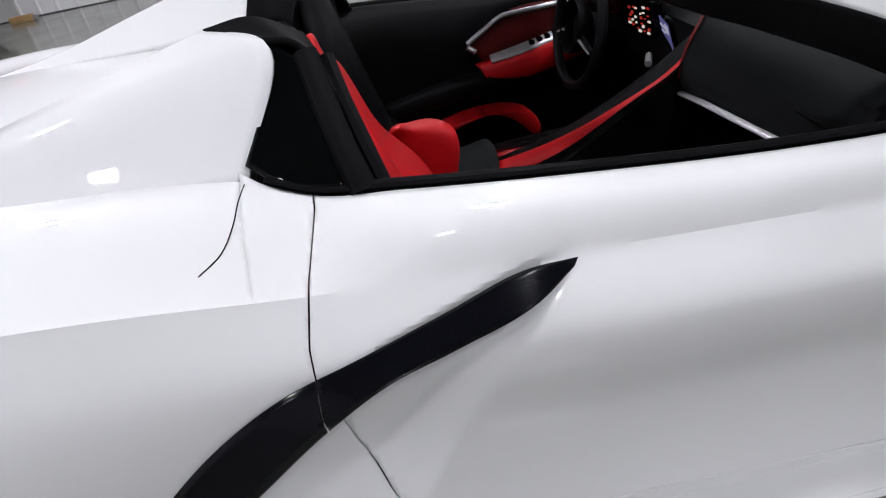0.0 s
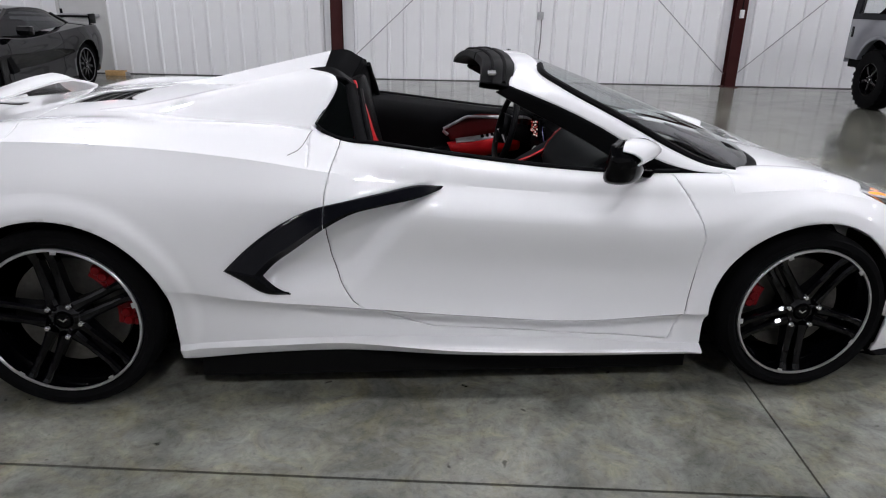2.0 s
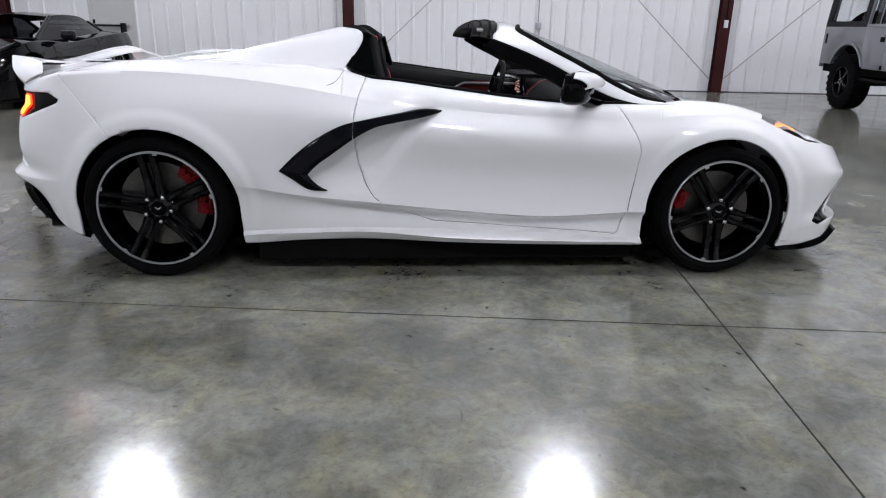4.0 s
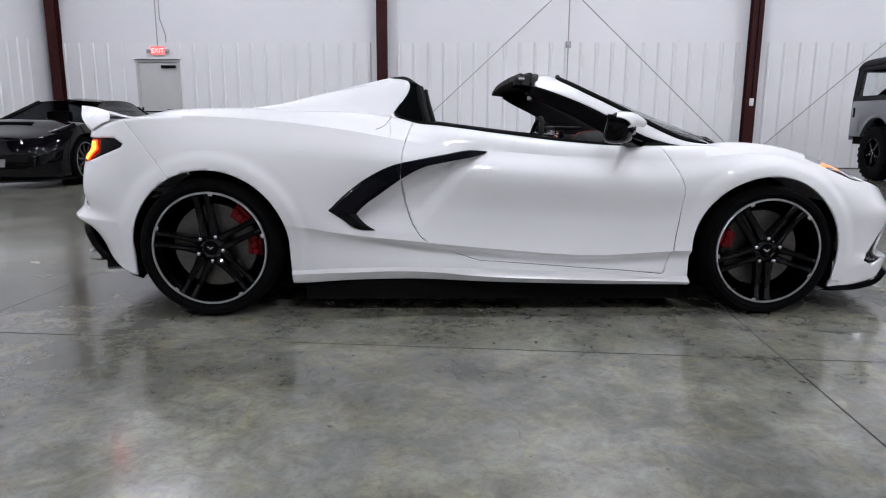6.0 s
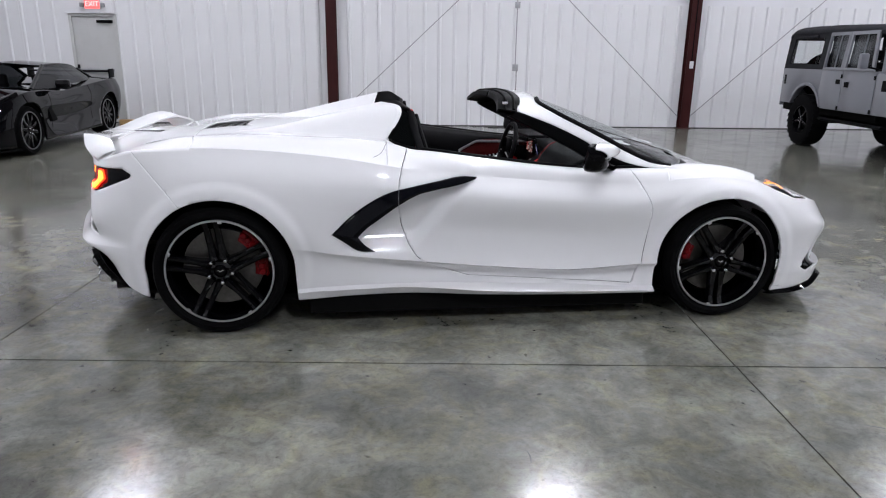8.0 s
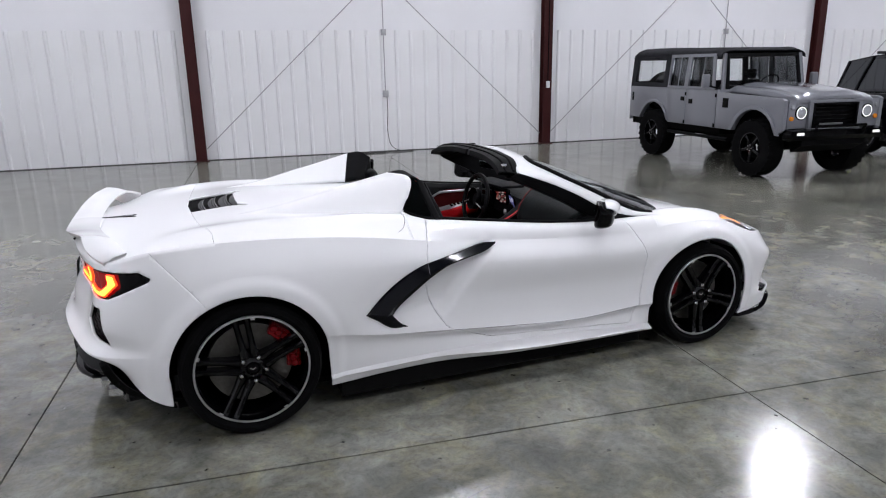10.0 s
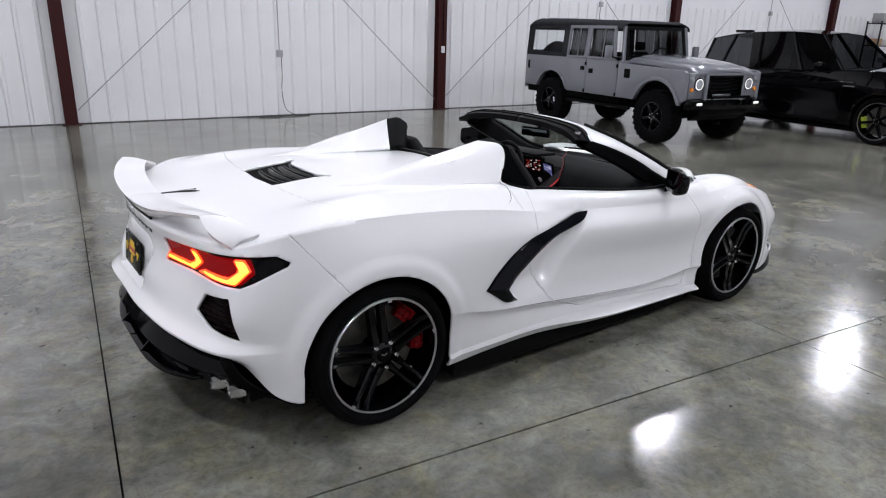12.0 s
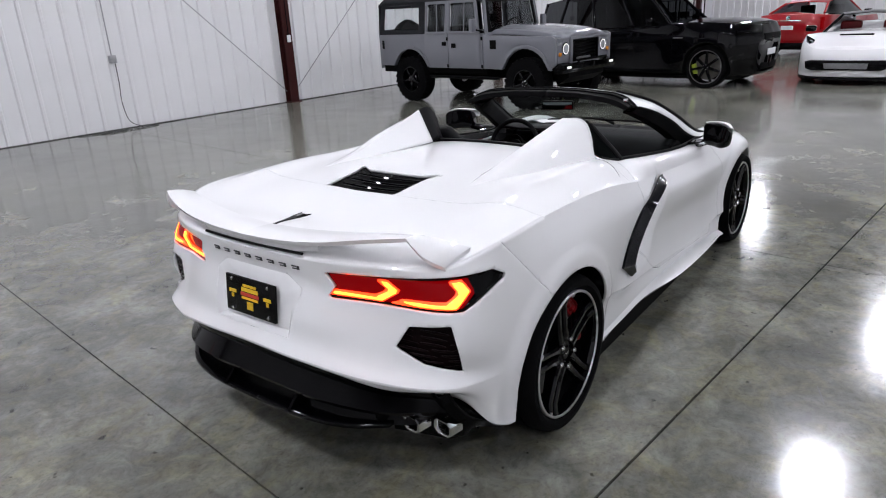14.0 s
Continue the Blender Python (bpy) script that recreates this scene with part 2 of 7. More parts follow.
def tube(pts, r, sides=8, bm=None, closed=False, flat=None):
    """A round (or flattened) bar along a line of points."""
    bm = bm or bmesh.new()
    p = [Vector(q) for q in pts]
    rings = []
    for i, q in enumerate(p):
        a, b = p[i - 1] if (i or closed) else q, p[(i + 1) % len(p)] if (i < len(p) - 1 or closed) else q
        t = (b - a).normalized()
        side = t.cross(Vector((0, 0, 1)))
        side = side.normalized() if side.length > 1e-3 else Vector((1, 0, 0))
        up = side.cross(t)
        rr = r[i] if isinstance(r, (list, tuple)) else r
        rings.append([bm.verts.new(q + (side * math.cos(2 * math.pi * k / sides) + up * math.sin(2 * math.pi * k / sides) * (flat or 1)) * rr) for k in range(sides)])
    n = len(rings)
    for i in range(n if closed else n - 1):
        for k in range(sides):
            bm.faces.new((rings[i][k], rings[i][(k + 1) % sides], rings[(i + 1) % n][(k + 1) % sides], rings[(i + 1) % n][k]))
    if not closed:
        bm.faces.new(rings[0][::-1]), bm.faces.new(rings[-1])
    return bm


def lathe(profile, sides=48, bm=None, closed=False):
    """Turns (radius, y) pairs about the y axis."""
    bm = bm or bmesh.new()
    rings = [[bm.verts.new((r * math.cos(2 * math.pi * k / sides), y, r * math.sin(2 * math.pi * k / sides))) for k in range(sides)] for r, y in profile]
    pairs = list(zip(rings, rings[1:])) + ([(rings[-1], rings[0])] if closed else [])
    for a, b in pairs:
        for k in range(sides):
            bm.faces.new((a[k], a[(k + 1) % sides], b[(k + 1) % sides], b[k]))
    return bm


def prism(poly, a, b, axis="y", bm=None, bevel=0.0):
    """A 2D outline pushed from a to b along an axis."""
    bm = bm or bmesh.new()
    put = {"y": lambda u, v, w: (u, w, v), "z": lambda u, v, w: (u, v, w), "x": lambda u, v, w: (w, u, v)}[axis]
    lo, hi = [bm.verts.new(put(u, v, a)) for u, v in poly], [bm.verts.new(put(u, v, b)) for u, v in poly]
    fs = [bm.faces.new(lo), bm.faces.new(hi[::-1])]
    n = len(poly)
    for i in range(n):
        fs.append(bm.faces.new((lo[i], hi[i], hi[(i + 1) % n], lo[(i + 1) % n])))
    bmesh.ops.recalc_face_normals(bm, faces=fs)
    if bevel:
        es = list({e for f in fs[:2] for e in f.edges})
        bmesh.ops.bevel(bm, geom=es, offset=bevel, segments=2, affect="EDGES", profile=0.5)
    return bm


def mirror(vf):
    V, F = vf
    return np.asarray(V) * np.array([1, -1, 1]), [tuple(f[::-1]) for f in F]


def moved(bm, m):
    bmesh.ops.transform(bm, matrix=m, verts=bm.verts)
    return bm

# ---- the hall ----
HALL = Matrix.Translation((0.16, 9.72, 0)) @ Matrix.Rotation(radians(-4.7), 4, "Z")
WALL, WEST, EAST, SOUTH, EAVE = 0.20, -6.98, 31.0, -22.0, 7.6
BAY = 7.275


def slab(name, x0, x1, y0, y1, z0, z1, material, label="", category=""):
    ob = part(name, box(x0, x1, y0, y1, z0, z1), material, smooth=0)
    ob.matrix_basis = HALL
    return tagged(ob, label, category, kind="structure")


# floor: slabs parted by sawn joints
JOINT = Matrix.Translation((2.495, -1.558, 0)) @ Matrix.Rotation(radians(-6.4), 4, "Z")
floor = thing("floor", "polished grey concrete floor with sawn joints and stains", "floor", kind="structure")
part("floor_base", moved(box(-40, 40, -30, 20, -0.3, -0.012), JOINT), DARK, floor, smooth=0)
GAP, GAP_LONG = 0.004, 0.0055
for i, (x0, x1) in enumerate(((-40, -10.9), (-10.9, -3.645), (-3.645, 0), (0, 10.9), (10.9, 40))):
    for y0, y1 in ((-30, 0), (0, 20)):
        part("slab", moved(box(x0 + GAP, x1 - GAP, y0 + GAP_LONG, y1 - GAP_LONG, -0.2, 0.0), JOINT), CONCRETE, floor, smooth=0)

SCUFF = mat("black_rubber_scuff", (0.03, 0.03, 0.028), 0.5, vary=0.5, scale=60)
for a, b, w in (((0.706, -1.82), (0.866, -1.767), 0.0035), ((1.325, -2.157), (1.321, -2.235), 0.0030), ((0.725, -2.221), (0.763, -2.208), 0.003), ((2.735, -2.111), (2.832, -2.162), 0.0045)):
    part("scuff_mark", tube(spline([(*a, 0), ((a[0] + b[0]) / 2 + 0.004, (a[1] + b[1]) / 2, 0), (*b, 0)], 6), [w * (0.3 + 0.7 * math.sin(math.pi * (k + 0.5) / 13)) for k in range(13)], 6, flat=0.15), SCUFF, floor, "dark rubber scuff on the floor")
wall_n = slab("wall_north", WEST - 0.3, EAST, WALL + 0.02, WALL + 0.22, -0.01, EAVE, LINER, "white faced metal building wall with steel sheet below", "wall")
wall_w = slab("wall_west", WEST - 0.32, WEST - 0.02, SOUTH, WALL + 0.02, -0.01, EAVE, LINER, "white faced metal building end wall", "wall")
wall_e = slab("wall_east", EAST, EAST + 0.2, SOUTH, WALL + 0.2, -0.01, EAVE, LINER, "white metal building end wall", "wall")
slab("wall_south", WEST - 0.3, EAST, SOUTH - 0.2, SOUTH, -0.01, EAVE, LINER, "plain white metal building wall", "wall")
slab("ceiling", WEST - 0.4, EAST + 0.3, SOUTH - 0.3, WALL + 0.3, EAVE, EAVE + 0.2, ROOF_LINING, "grey insulated metal roof lining", "ceiling")


def sheet_mesh(width, height):
    """One ribbed steel liner sheet, facing -y, three tall ribs and small stiffeners between."""
    prof, pitch = [], width / 3
    for i in range(3):
        x = i * pitch
        prof += [(x, 0), (x + 0.02, -0.028), (x + 0.055, -0.028), (x + 0.075, 0)]
    prof.append((width - 0.004, 0))
    bm = bmesh.new()
    lo, hi = [bm.verts.new((x, y, 0)) for x, y in prof], [bm.verts.new((x, y, height)) for x, y in prof]
    bl, bh = [bm.verts.new((x, 0.012, 0)) for x in (0, width - 0.004)], [bm.verts.new((x, 0.012, height)) for x in (0, width - 0.004)]
    for i in range(len(prof) - 1):
        bm.faces.new((lo[i], lo[i + 1], hi[i + 1], hi[i]))
    bm.faces.new((hi + bh[::-1]))
    bm.faces.new((bl[0], bh[0], hi[0], lo[0])), bm.faces.new((lo[-1], hi[-1], bh[1], bl[1]))
    me = bpy.data.meshes.new("wall_panel")
    bm.to_mesh(me)
    bm.free()
    me.materials.append(SHEET)
    return me


SHEET_W, SHEET_H = BAY / 8, 2.43
panel_mesh = sheet_mesh(SHEET_W, SHEET_H)


def panels(wall, m, count):
    for i in range(count):
        ob = new("wall_panel", panel_mesh)
        ob.parent = wall
        ob.matrix_basis = wall.matrix_basis.inverted() @ m @ Matrix.Translation((i * SHEET_W, 0, 0))


DOOR_U = (-5.15, -4.26)
PANEL_0 = WEST
n_panels = int((EAST - WEST) / SHEET_W)
for i in range(n_panels):
    u = PANEL_0 + i * SHEET_W
    if u < DOOR_U[1] and u + SHEET_W > DOOR_U[0]:
        continue
    ob = new("wall_panel", panel_mesh)
    ob.parent = wall_n
    ob.matrix_basis = Matrix.Translation((u, WALL, 0))
panels(wall_w, HALL @ Matrix.Translation((WEST, SOUTH, 0)) @ Matrix.Rotation(radians(90), 4, "Z"), int(22 / SHEET_W))
panels(wall_e, HALL @ Matrix.Translation((EAST, WALL, 0)) @ Matrix.Rotation(radians(-90), 4, "Z"), int(22 / SHEET_W))


def column(u):
    """A tapered steel frame column: two flanges and a web."""
    c = thing("steel_column", "oxide-red painted steel frame column against the white wall", "column", HALL @ Matrix.Translation((u, 0, 0)), "frame columns", "structure")
    part("flange", box(-0.098, 0.098, 0, 0.014, 0, EAVE), STEEL_RED, c, smooth=0)
    part("flange", box(-0.098, 0.098, 0.183, 0.197, 0, EAVE), STEEL_RED, c, smooth=0)
    part("web", box(-0.005, 0.005, 0.014, 0.183, 0, EAVE), STEEL_RED, c, smooth=0)
    part("base_plate", box(-0.14, 0.14, -0.03, 0.197, 0, 0.016), STEEL_RED, c, smooth=0)
    return c


for u in (-6.76, 0.0, BAY, 2 * BAY, 3 * BAY, 4 * BAY):
    column(u)


def rod(u0, z0, u1, z1):
    ob = part("brace_rod", tube([(u0, 0.10, z0), (u1, 0.10, z1)], 0.010, 8), GREY_METAL)
    ob.matrix_basis = HALL
    tagged(ob, "thin steel cross-bracing rod between the columns", "brace rod", "cross braces", "structure")


for b in (0, 1, 2):
    rod(b * BAY + 0.12, 0.24, (b + 1) * BAY - 0.12, 6.75)
    rod((b + 1) * BAY - 0.12, 0.24, b * BAY + 0.12, 6.75)

# dark strip standing in for the shadow gap where wall sheets meet the floor
GAP_SHADE = mat("shadow_gap_strip", (0.05, 0.05, 0.05), 0.7, vary=0.3, scale=5)
slab("baseboard", WEST, EAST, WALL - 0.034, WALL - 0.029, 0.0, 0.016, GAP_SHADE, "thin dark strip painted for the shadow gap along the foot of the wall", "baseboard")

# lamps under the roof
LAMP = bpy.data.materials.new("lamp_diffuser")
LAMP.use_nodes = True
LAMP.node_tree.nodes["Principled BSDF"].inputs["Emission Color"].default_value = (0.960, 0.972, 1.075, 1)
LAMP.node_tree.nodes["Principled BSDF"].inputs["Emission Strength"].default_value = LAMP_POWER


def lamp(x, y, z=7.0):
    h = thing("high_bay_lamp", "white rectangular high-bay lamp hung under the roof", "lamp", Matrix.Translation((x, y, z)) @ Matrix.Rotation(radians(-5.2), 4, "Z"), "high-bay lamps")
    part("housing", box(-0.31, 0.31, -0.24, 0.24, 0.012, 0.10, 0.01), LINER, h, smooth=0)
    part("diffuser", box(-0.28, 0.28, -0.21, 0.21, 0, 0.010), LAMP, h, smooth=0)
    part("hanger", box(-0.006, 0.006, -0.006, 0.006, 0.10, EAVE - z), GREY_METAL, h, smooth=0)


for x, y in ((-3.5, 6.2), (4.0, 5.7), (11.1, 5.2), (18.2, 4.2), (26.5, 3.7), (-4.2, 0.1), (3.0, -0.5), (10.0, -1.1), (17.0, -1.7), (25.0, -2.2), (-5.0, -6.2), (2.4, -6.8), (9.6, -7.3), (17.0, -7.8)):
    lamp(x, y)

# ---- the white open sports car: x ahead, right side at negative y, rear axle at x = 0 ----
REAR_AXLE, FRONT_AXLE, R_REAR, R_FRONT = 0.0, 2.723, 0.338, 0.322


def right(pts):
    return [(x, -w, z) for x, w, z in pts]


SHOULDER = right(((-0.815, 0, 0.895), (-0.80, 0.30, 0.893), (-0.745, 0.55, 0.892), (-0.605, 0.765, 0.893), (-0.40, 0.862, 0.944), (-0.16, 0.880, 0.960), (0.05, 0.882, 0.958), (0.30, 0.872, 0.942), (0.65, 0.855, 0.900), (0.95, 0.842, 0.848), (1.40, 0.828, 0.800), (1.85, 0.838, 0.770), (2.27, 0.855, 0.765), (2.45, 0.868, 0.785), (2.72, 0.868, 0.790), (3.00, 0.835, 0.735), (3.26, 0.780, 0.655), (3.46, 0.60, 0.600), (3.62, 0, 0.570)))
CREASE = right(((-0.800, 0, 0.775), (-0.79, 0.30, 0.770), (-0.730, 0.55, 0.760), (-0.622, 0.830, 0.745), (-0.40, 0.892, 0.765), (-0.16, 0.930, 0.795), (0.05, 0.942, 0.805), (0.30, 0.935, 0.790), (0.65, 0.908, 0.762), (0.95, 0.895, 0.740), (1.40, 0.898, 0.692), (1.85, 0.905, 0.668), (2.27, 0.905, 0.652), (2.45, 0.915, 0.690), (2.72, 0.928, 0.740), (3.00, 0.888, 0.650), (3.31, 0.812, 0.560), (3.50, 0.62, 0.525), (3.66, 0, 0.510)))
WAIST = right(((-0.840, 0, 0.660), (-0.835, 0.30, 0.655), (-0.755, 0.56, 0.640), (-0.642, 0.846, 0.605), (-0.40, 0.905, 0.550), (-0.16, 0.950, 0.600), (0.05, 0.958, 0.640), (0.30, 0.952, 0.600), (0.60, 0.922, 0.530), (0.95, 0.888, 0.530), (1.40, 0.872, 0.500), (1.85, 0.875, 0.480), (2.27, 0.888, 0.470), (2.45, 0.915, 0.530), (2.72, 0.942, 0.610), (3.00, 0.908, 0.520), (3.345, 0.822, 0.505), (3.53, 0.63, 0.470), (3.68, 0, 0.450)))
LOWER = right(((-0.905, 0, 0.535), (-0.895, 0.32, 0.525), (-0.832, 0.57, 0.490), (-0.702, 0.818, 0.476), (-0.43, 0.900, 0.456), (-0.16, 0.945, 0.450), (0.05, 0.955, 0.450), (0.37, 0.930, 0.448), (0.62, 0.930, 0.410), (0.95, 0.915, 0.372), (1.40, 0.912, 0.329), (1.85, 0.912, 0.300), (2.27, 0.912, 0.321), (2.42, 0.920, 0.330), (2.72, 0.940, 0.400), (3.08, 0.900, 0.360), (3.295, 0.828, 0.315), (3.465, 0.63, 0.290), (3.63, 0, 0.280)))
SILL_TOP = right(((-0.862, 0, 0.505), (-0.852, 0.32, 0.495), (-0.785, 0.57, 0.452), (-0.650, 0.800, 0.432), (-0.43, 0.880, 0.280), (-0.16, 0.93, 0.280), (0.05, 0.93, 0.270), (0.37, 0.893, 0.222), (0.65, 0.890, 0.230), (0.95, 0.876, 0.230), (1.40, 0.866, 0.219), (1.85, 0.866, 0.202), (2.27, 0.882, 0.183), (2.40, 0.900, 0.200), (2.72, 0.920, 0.250), (3.08, 0.892, 0.220), (3.350, 0.835, 0.262), (3.52, 0.63, 0.245), (3.66, 0, 0.240)))
SILL_LIP = right(((-0.854, 0, 0.492), (-0.844, 0.32, 0.480), (-0.770, 0.58, 0.430), (-0.622, 0.782, 0.400), (-0.46, 0.866, 0.232), (-0.16, 0.92, 0.205), (0.05, 0.92, 0.190), (0.380, 0.902, 0.200), (0.65, 0.904, 0.210), (0.95, 0.904, 0.217), (1.40, 0.946, 0.196), (1.85, 0.951, 0.183), (2.27, 0.935, 0.171), (2.36, 0.930, 0.168), (2.72, 0.92, 0.200), (3.08, 0.886, 0.136), (3.335, 0.825, 0.165), (3.51, 0.61, 0.160), (3.64, 0, 0.150)))
SILL_BASE = right(((-0.846, 0, 0.480), (-0.836, 0.32, 0.468), (-0.760, 0.58, 0.416), (-0.600, 0.776, 0.378), (-0.44, 0.860, 0.215), (-0.16, 0.91, 0.200), (0.05, 0.91, 0.180), (0.383, 0.882, 0.153), (0.65, 0.876, 0.167), (0.95, 0.872, 0.173), (1.40, 0.915, 0.166), (1.85, 0.925, 0.158), (2.27, 0.918, 0.153), (2.36, 0.918, 0.152), (2.72, 0.91, 0.190), (3.08, 0.880, 0.126), (3.325, 0.820, 0.155), (3.50, 0.605, 0.150), (3.63, 0, 0.140)))
SILL = right(((0.85, 0.640, 0.985), (0.90, 0.672, 0.957), (0.97, 0.700, 0.935), (1.10, 0.722, 0.922), (1.40, 0.742, 0.885), (1.75, 0.750, 0.845), (2.00, 0.752, 0.828), (2.23, 0.755, 0.829), (2.42, 0.762, 0.830)))

ARCH_REAR = [(-0.372, 0.10), (-0.372, 0.33)] + [(0.376 * math.cos(a), 0.338 + 0.376 * math.sin(a)) for a in np.linspace(math.pi, 0, 40)] + [(0.386, 0.10)]
ARCH_FRONT = [(2.337, 0.10), (2.337, 0.30)] + [(2.715 + 0.372 * math.cos(a), 0.318 + 0.372 * math.sin(a)) for a in np.linspace(math.pi, 0, 40)] + [(3.062, 0.10)]
DOOR = ((0.972, 0.99), (0.968, 0.93), (0.940, 0.862), (0.920, 0.786), (0.914, 0.704), (0.919, 0.622), (0.935, 0.538), (0.968, 0.454), (1.009, 0.391), (1.065, 0.348), (1.178, 0.302), (1.297, 0.264), (1.491, 0.251), (1.779, 0.229), (2.070, 0.210), (2.223, 0.197), (2.254, 0.306), (2.285, 0.480), (2.297, 0.622), (2.279, 0.679), (2.242, 0.748), (2.198, 0.815), (2.18, 0.90))
VENT = ((0.568, 0.521), (0.654, 0.603), (0.765, 0.683), (0.874, 0.735), (0.983, 0.760), (1.119, 0.787), (1.255, 0.807), (1.338, 0.796), (1.256, 0.774), (1.119, 0.749), (1.023, 0.727), (0.928, 0.678), (0.818, 0.601), (0.735, 0.540), (0.704, 0.507), (0.790, 0.422), (0.705, 0.431), (0.624, 0.484))
TAIL_LAMP = ((-0.415, 0.846), (-0.362, 0.790), (-0.412, 0.746), (0.00, 0.742), (0.221, 0.744), (0.30, 0.762), (0.505, 0.824), (0.415, 0.860), (0.10, 0.858))
REAR_GRILLE = ((-0.110, 0.600), (-0.040, 0.682), (0.148, 0.700), (0.200, 0.520), (0.010, 0.550))
HEAD_LAMP = ((2.925, 0.770), (2.995, 0.800), (3.12, 0.780), (3.24, 0.710), (3.292, 0.645), (3.17, 0.664), (3.032, 0.718))
POCKET = ((-0.185, 0.806), (-0.255, 0.76), (-0.215, 0.572), (0.215, 0.572), (0.255, 0.76), (0.185, 0.806))


def tail_shift(x):
    t = min(1.0, max(0.0, (-0.40 - x) / 0.35))
    return 0.042 * t * t * (3 - 2 * t)


def tucked(pts):
    return [(p[0] + tail_shift(p[0]), *p[1:]) for p in pts]


def tucked_wrap(pts):
    return [(u + tail_shift(float(np.interp(u, (-0.80, -0.49, -0.18, 0.208, 0.492), (-0.80, -0.79, -0.73, -0.622, -0.40)))), z) for u, z in pts]


SHOULDER, CREASE, WAIST, LOWER, SILL_TOP, SILL_LIP, SILL_BASE = (tucked(l) for l in (SHOULDER, CREASE, WAIST, LOWER, SILL_TOP, SILL_LIP, SILL_BASE))
TAIL_LAMP, REAR_GRILLE = tucked_wrap(TAIL_LAMP), tucked_wrap(REAR_GRILLE)


def smooth_step(t):
    t = np.clip(t, 0, 1)
    return t * t * (3 - 2 * t)


N = 30
# a tuck under the lower crease of the doors
TUCK = [(x, y + 0.042 * float((0.45 * smooth_step((x - 0.34) / 0.1) + 0.55 * smooth_step((x - 0.75) / 0.3)) * smooth_step((2.34 - x) / 0.12)), z - 0.006 - 0.020 * float(smooth_step((x - 0.34) / 0.1))) for x, y, z in LOWER]


def between(a, b, f):
    return [tuple(p + (q - p) * f for p, q in zip(u, v)) for u, v in zip(a, b)]


# the crease is crisp on the haunch and soft along the door
SOFT = [0.010 + 0.045 * float(smooth_step((x - 0.95) / 0.45)) for x, y, z in CREASE]
CREASE_UP = [tuple(p + (q - p) * f for p, q in zip(u, v)) for u, v, f in zip(CREASE, SHOULDER, SOFT)]
CREASE_DOWN = [tuple(p + (q - p) * f for p, q in zip(u, v)) for u, v, f in zip(CREASE, WAIST, SOFT)]
LEDGE = tucked(right(((-0.866, 0, 0.572), (-0.856, 0.32, 0.562), (-0.793, 0.57, 0.528), (-0.664, 0.815, 0.510), (-0.42, 0.902, 0.474)))) + [(w[0] * 0.38 + l[0] * 0.62, w[1] * 0.58 + l[1] * 0.42, w[2] * 0.38 + l[2] * 0.62) for w, l in list(zip(WAIST, LOWER))[5:]]
belt = net((SHOULDER, CREASE_UP, CREASE_DOWN, WAIST, LEDGE, LOWER, TUCK, SILL_TOP, SILL_LIP, SILL_BASE), N, 11, sharp=(5, 7, 8))
V = belt.reshape(-1, 3)
plain = belt.copy()


def skin_y(x, z):
    """Where the undisturbed flank lies at (x, z)."""
    k = int(np.argmin(np.abs(plain[plain.shape[0] // 3, 3 * N:, 0] - x))) + 3 * N
    col = plain[:, k]
    o = np.argsort(col[:, 2])
    return float(np.interp(z, col[o, 2], col[o, 1]))


# the air scoop ahead of the rear wheel: the skin dips behind the black blade
under = np.interp(V[:, 0], (0.60, 0.704, 0.735, 0.818, 0.928, 1.023, 1.119, 1.256, 1.33), (0.46, 0.507, 0.540, 0.601, 0.678, 0.727, 0.749, 0.774, 0.792)) - V[:, 2]
ahead = np.interp(V[:, 2], (0.40, 0.46, 0.56, 0.68, 0.76, 0.80), (1.02, 1.06, 1.13, 1.22, 1.29, 1.345)) - V[:, 0]
dip = smooth_step((under + 0.045) / 0.06) * smooth_step(ahead / 0.11) * smooth_step((V[:, 2] - 0.405) / 0.12) * smooth_step((V[:, 0] - 0.64) / 0.10)
V[:, 1] += 0.052 * dip
# raised bands round the wheel openings
for ax, az, ar in ((0.004, 0.338, 0.376), (2.715, 0.318, 0.372)):
    away = np.hypot(V[:, 0] - ax, V[:, 2] - az)
    V[:, 1] -= 0.010 * smooth_step((ar + 0.095 - away) / 0.055) * (V[:, 2] > 0.16)
belt_v, belt_f = grid(belt)
belt_f = [f[::-1] for f in belt_f]

car = thing("sports_car", "glossy white open-top sports car with black wheels on the concrete floor", "car")


def xz(P):
    return np.asarray(P)[:, (0, 2)]


def wrap(P):
    """Runs on along the tail and round its corner."""
    P = np.asarray(P)
    return np.stack([P[:, 0] - P[:, 1], P[:, 2]], 1)


def cut(mesh, field, keep, gap=0.0):
    d = field(mesh[0])
    return clip(mesh[0], mesh[1], d - gap if keep else -d - gap)


skin = (belt_v, belt_f)
pocket_field = lambda P: np.where((P[:, 0] < -0.6), inside(P[:, 1:], POCKET), -1)
skin = cut(skin, pocket_field, False)
skin = cut(skin, lambda P: inside(xz(P), ARCH_REAR), False)
skin = cut(skin, lambda P: inside(xz(P), ARCH_FRONT), False)
TAIL_SEAM = ((-0.421, 0.978), (-0.387, 0.934), (-0.305, 0.835), (-0.173, 0.676), (-0.10, 0.55), (-0.1, 0.0), (-1.2, 0.0), (-1.2, 0.978))
bumper = cut(skin, lambda P: inside(xz(P), TAIL_SEAM), True, 0.0006)
skin = cut(skin, lambda P: inside(xz(P), TAIL_SEAM), False, 0.0006)
lamp_field = lambda P: np.where(P[:, 0] < 0, inside(wrap(P), TAIL_LAMP), -1)
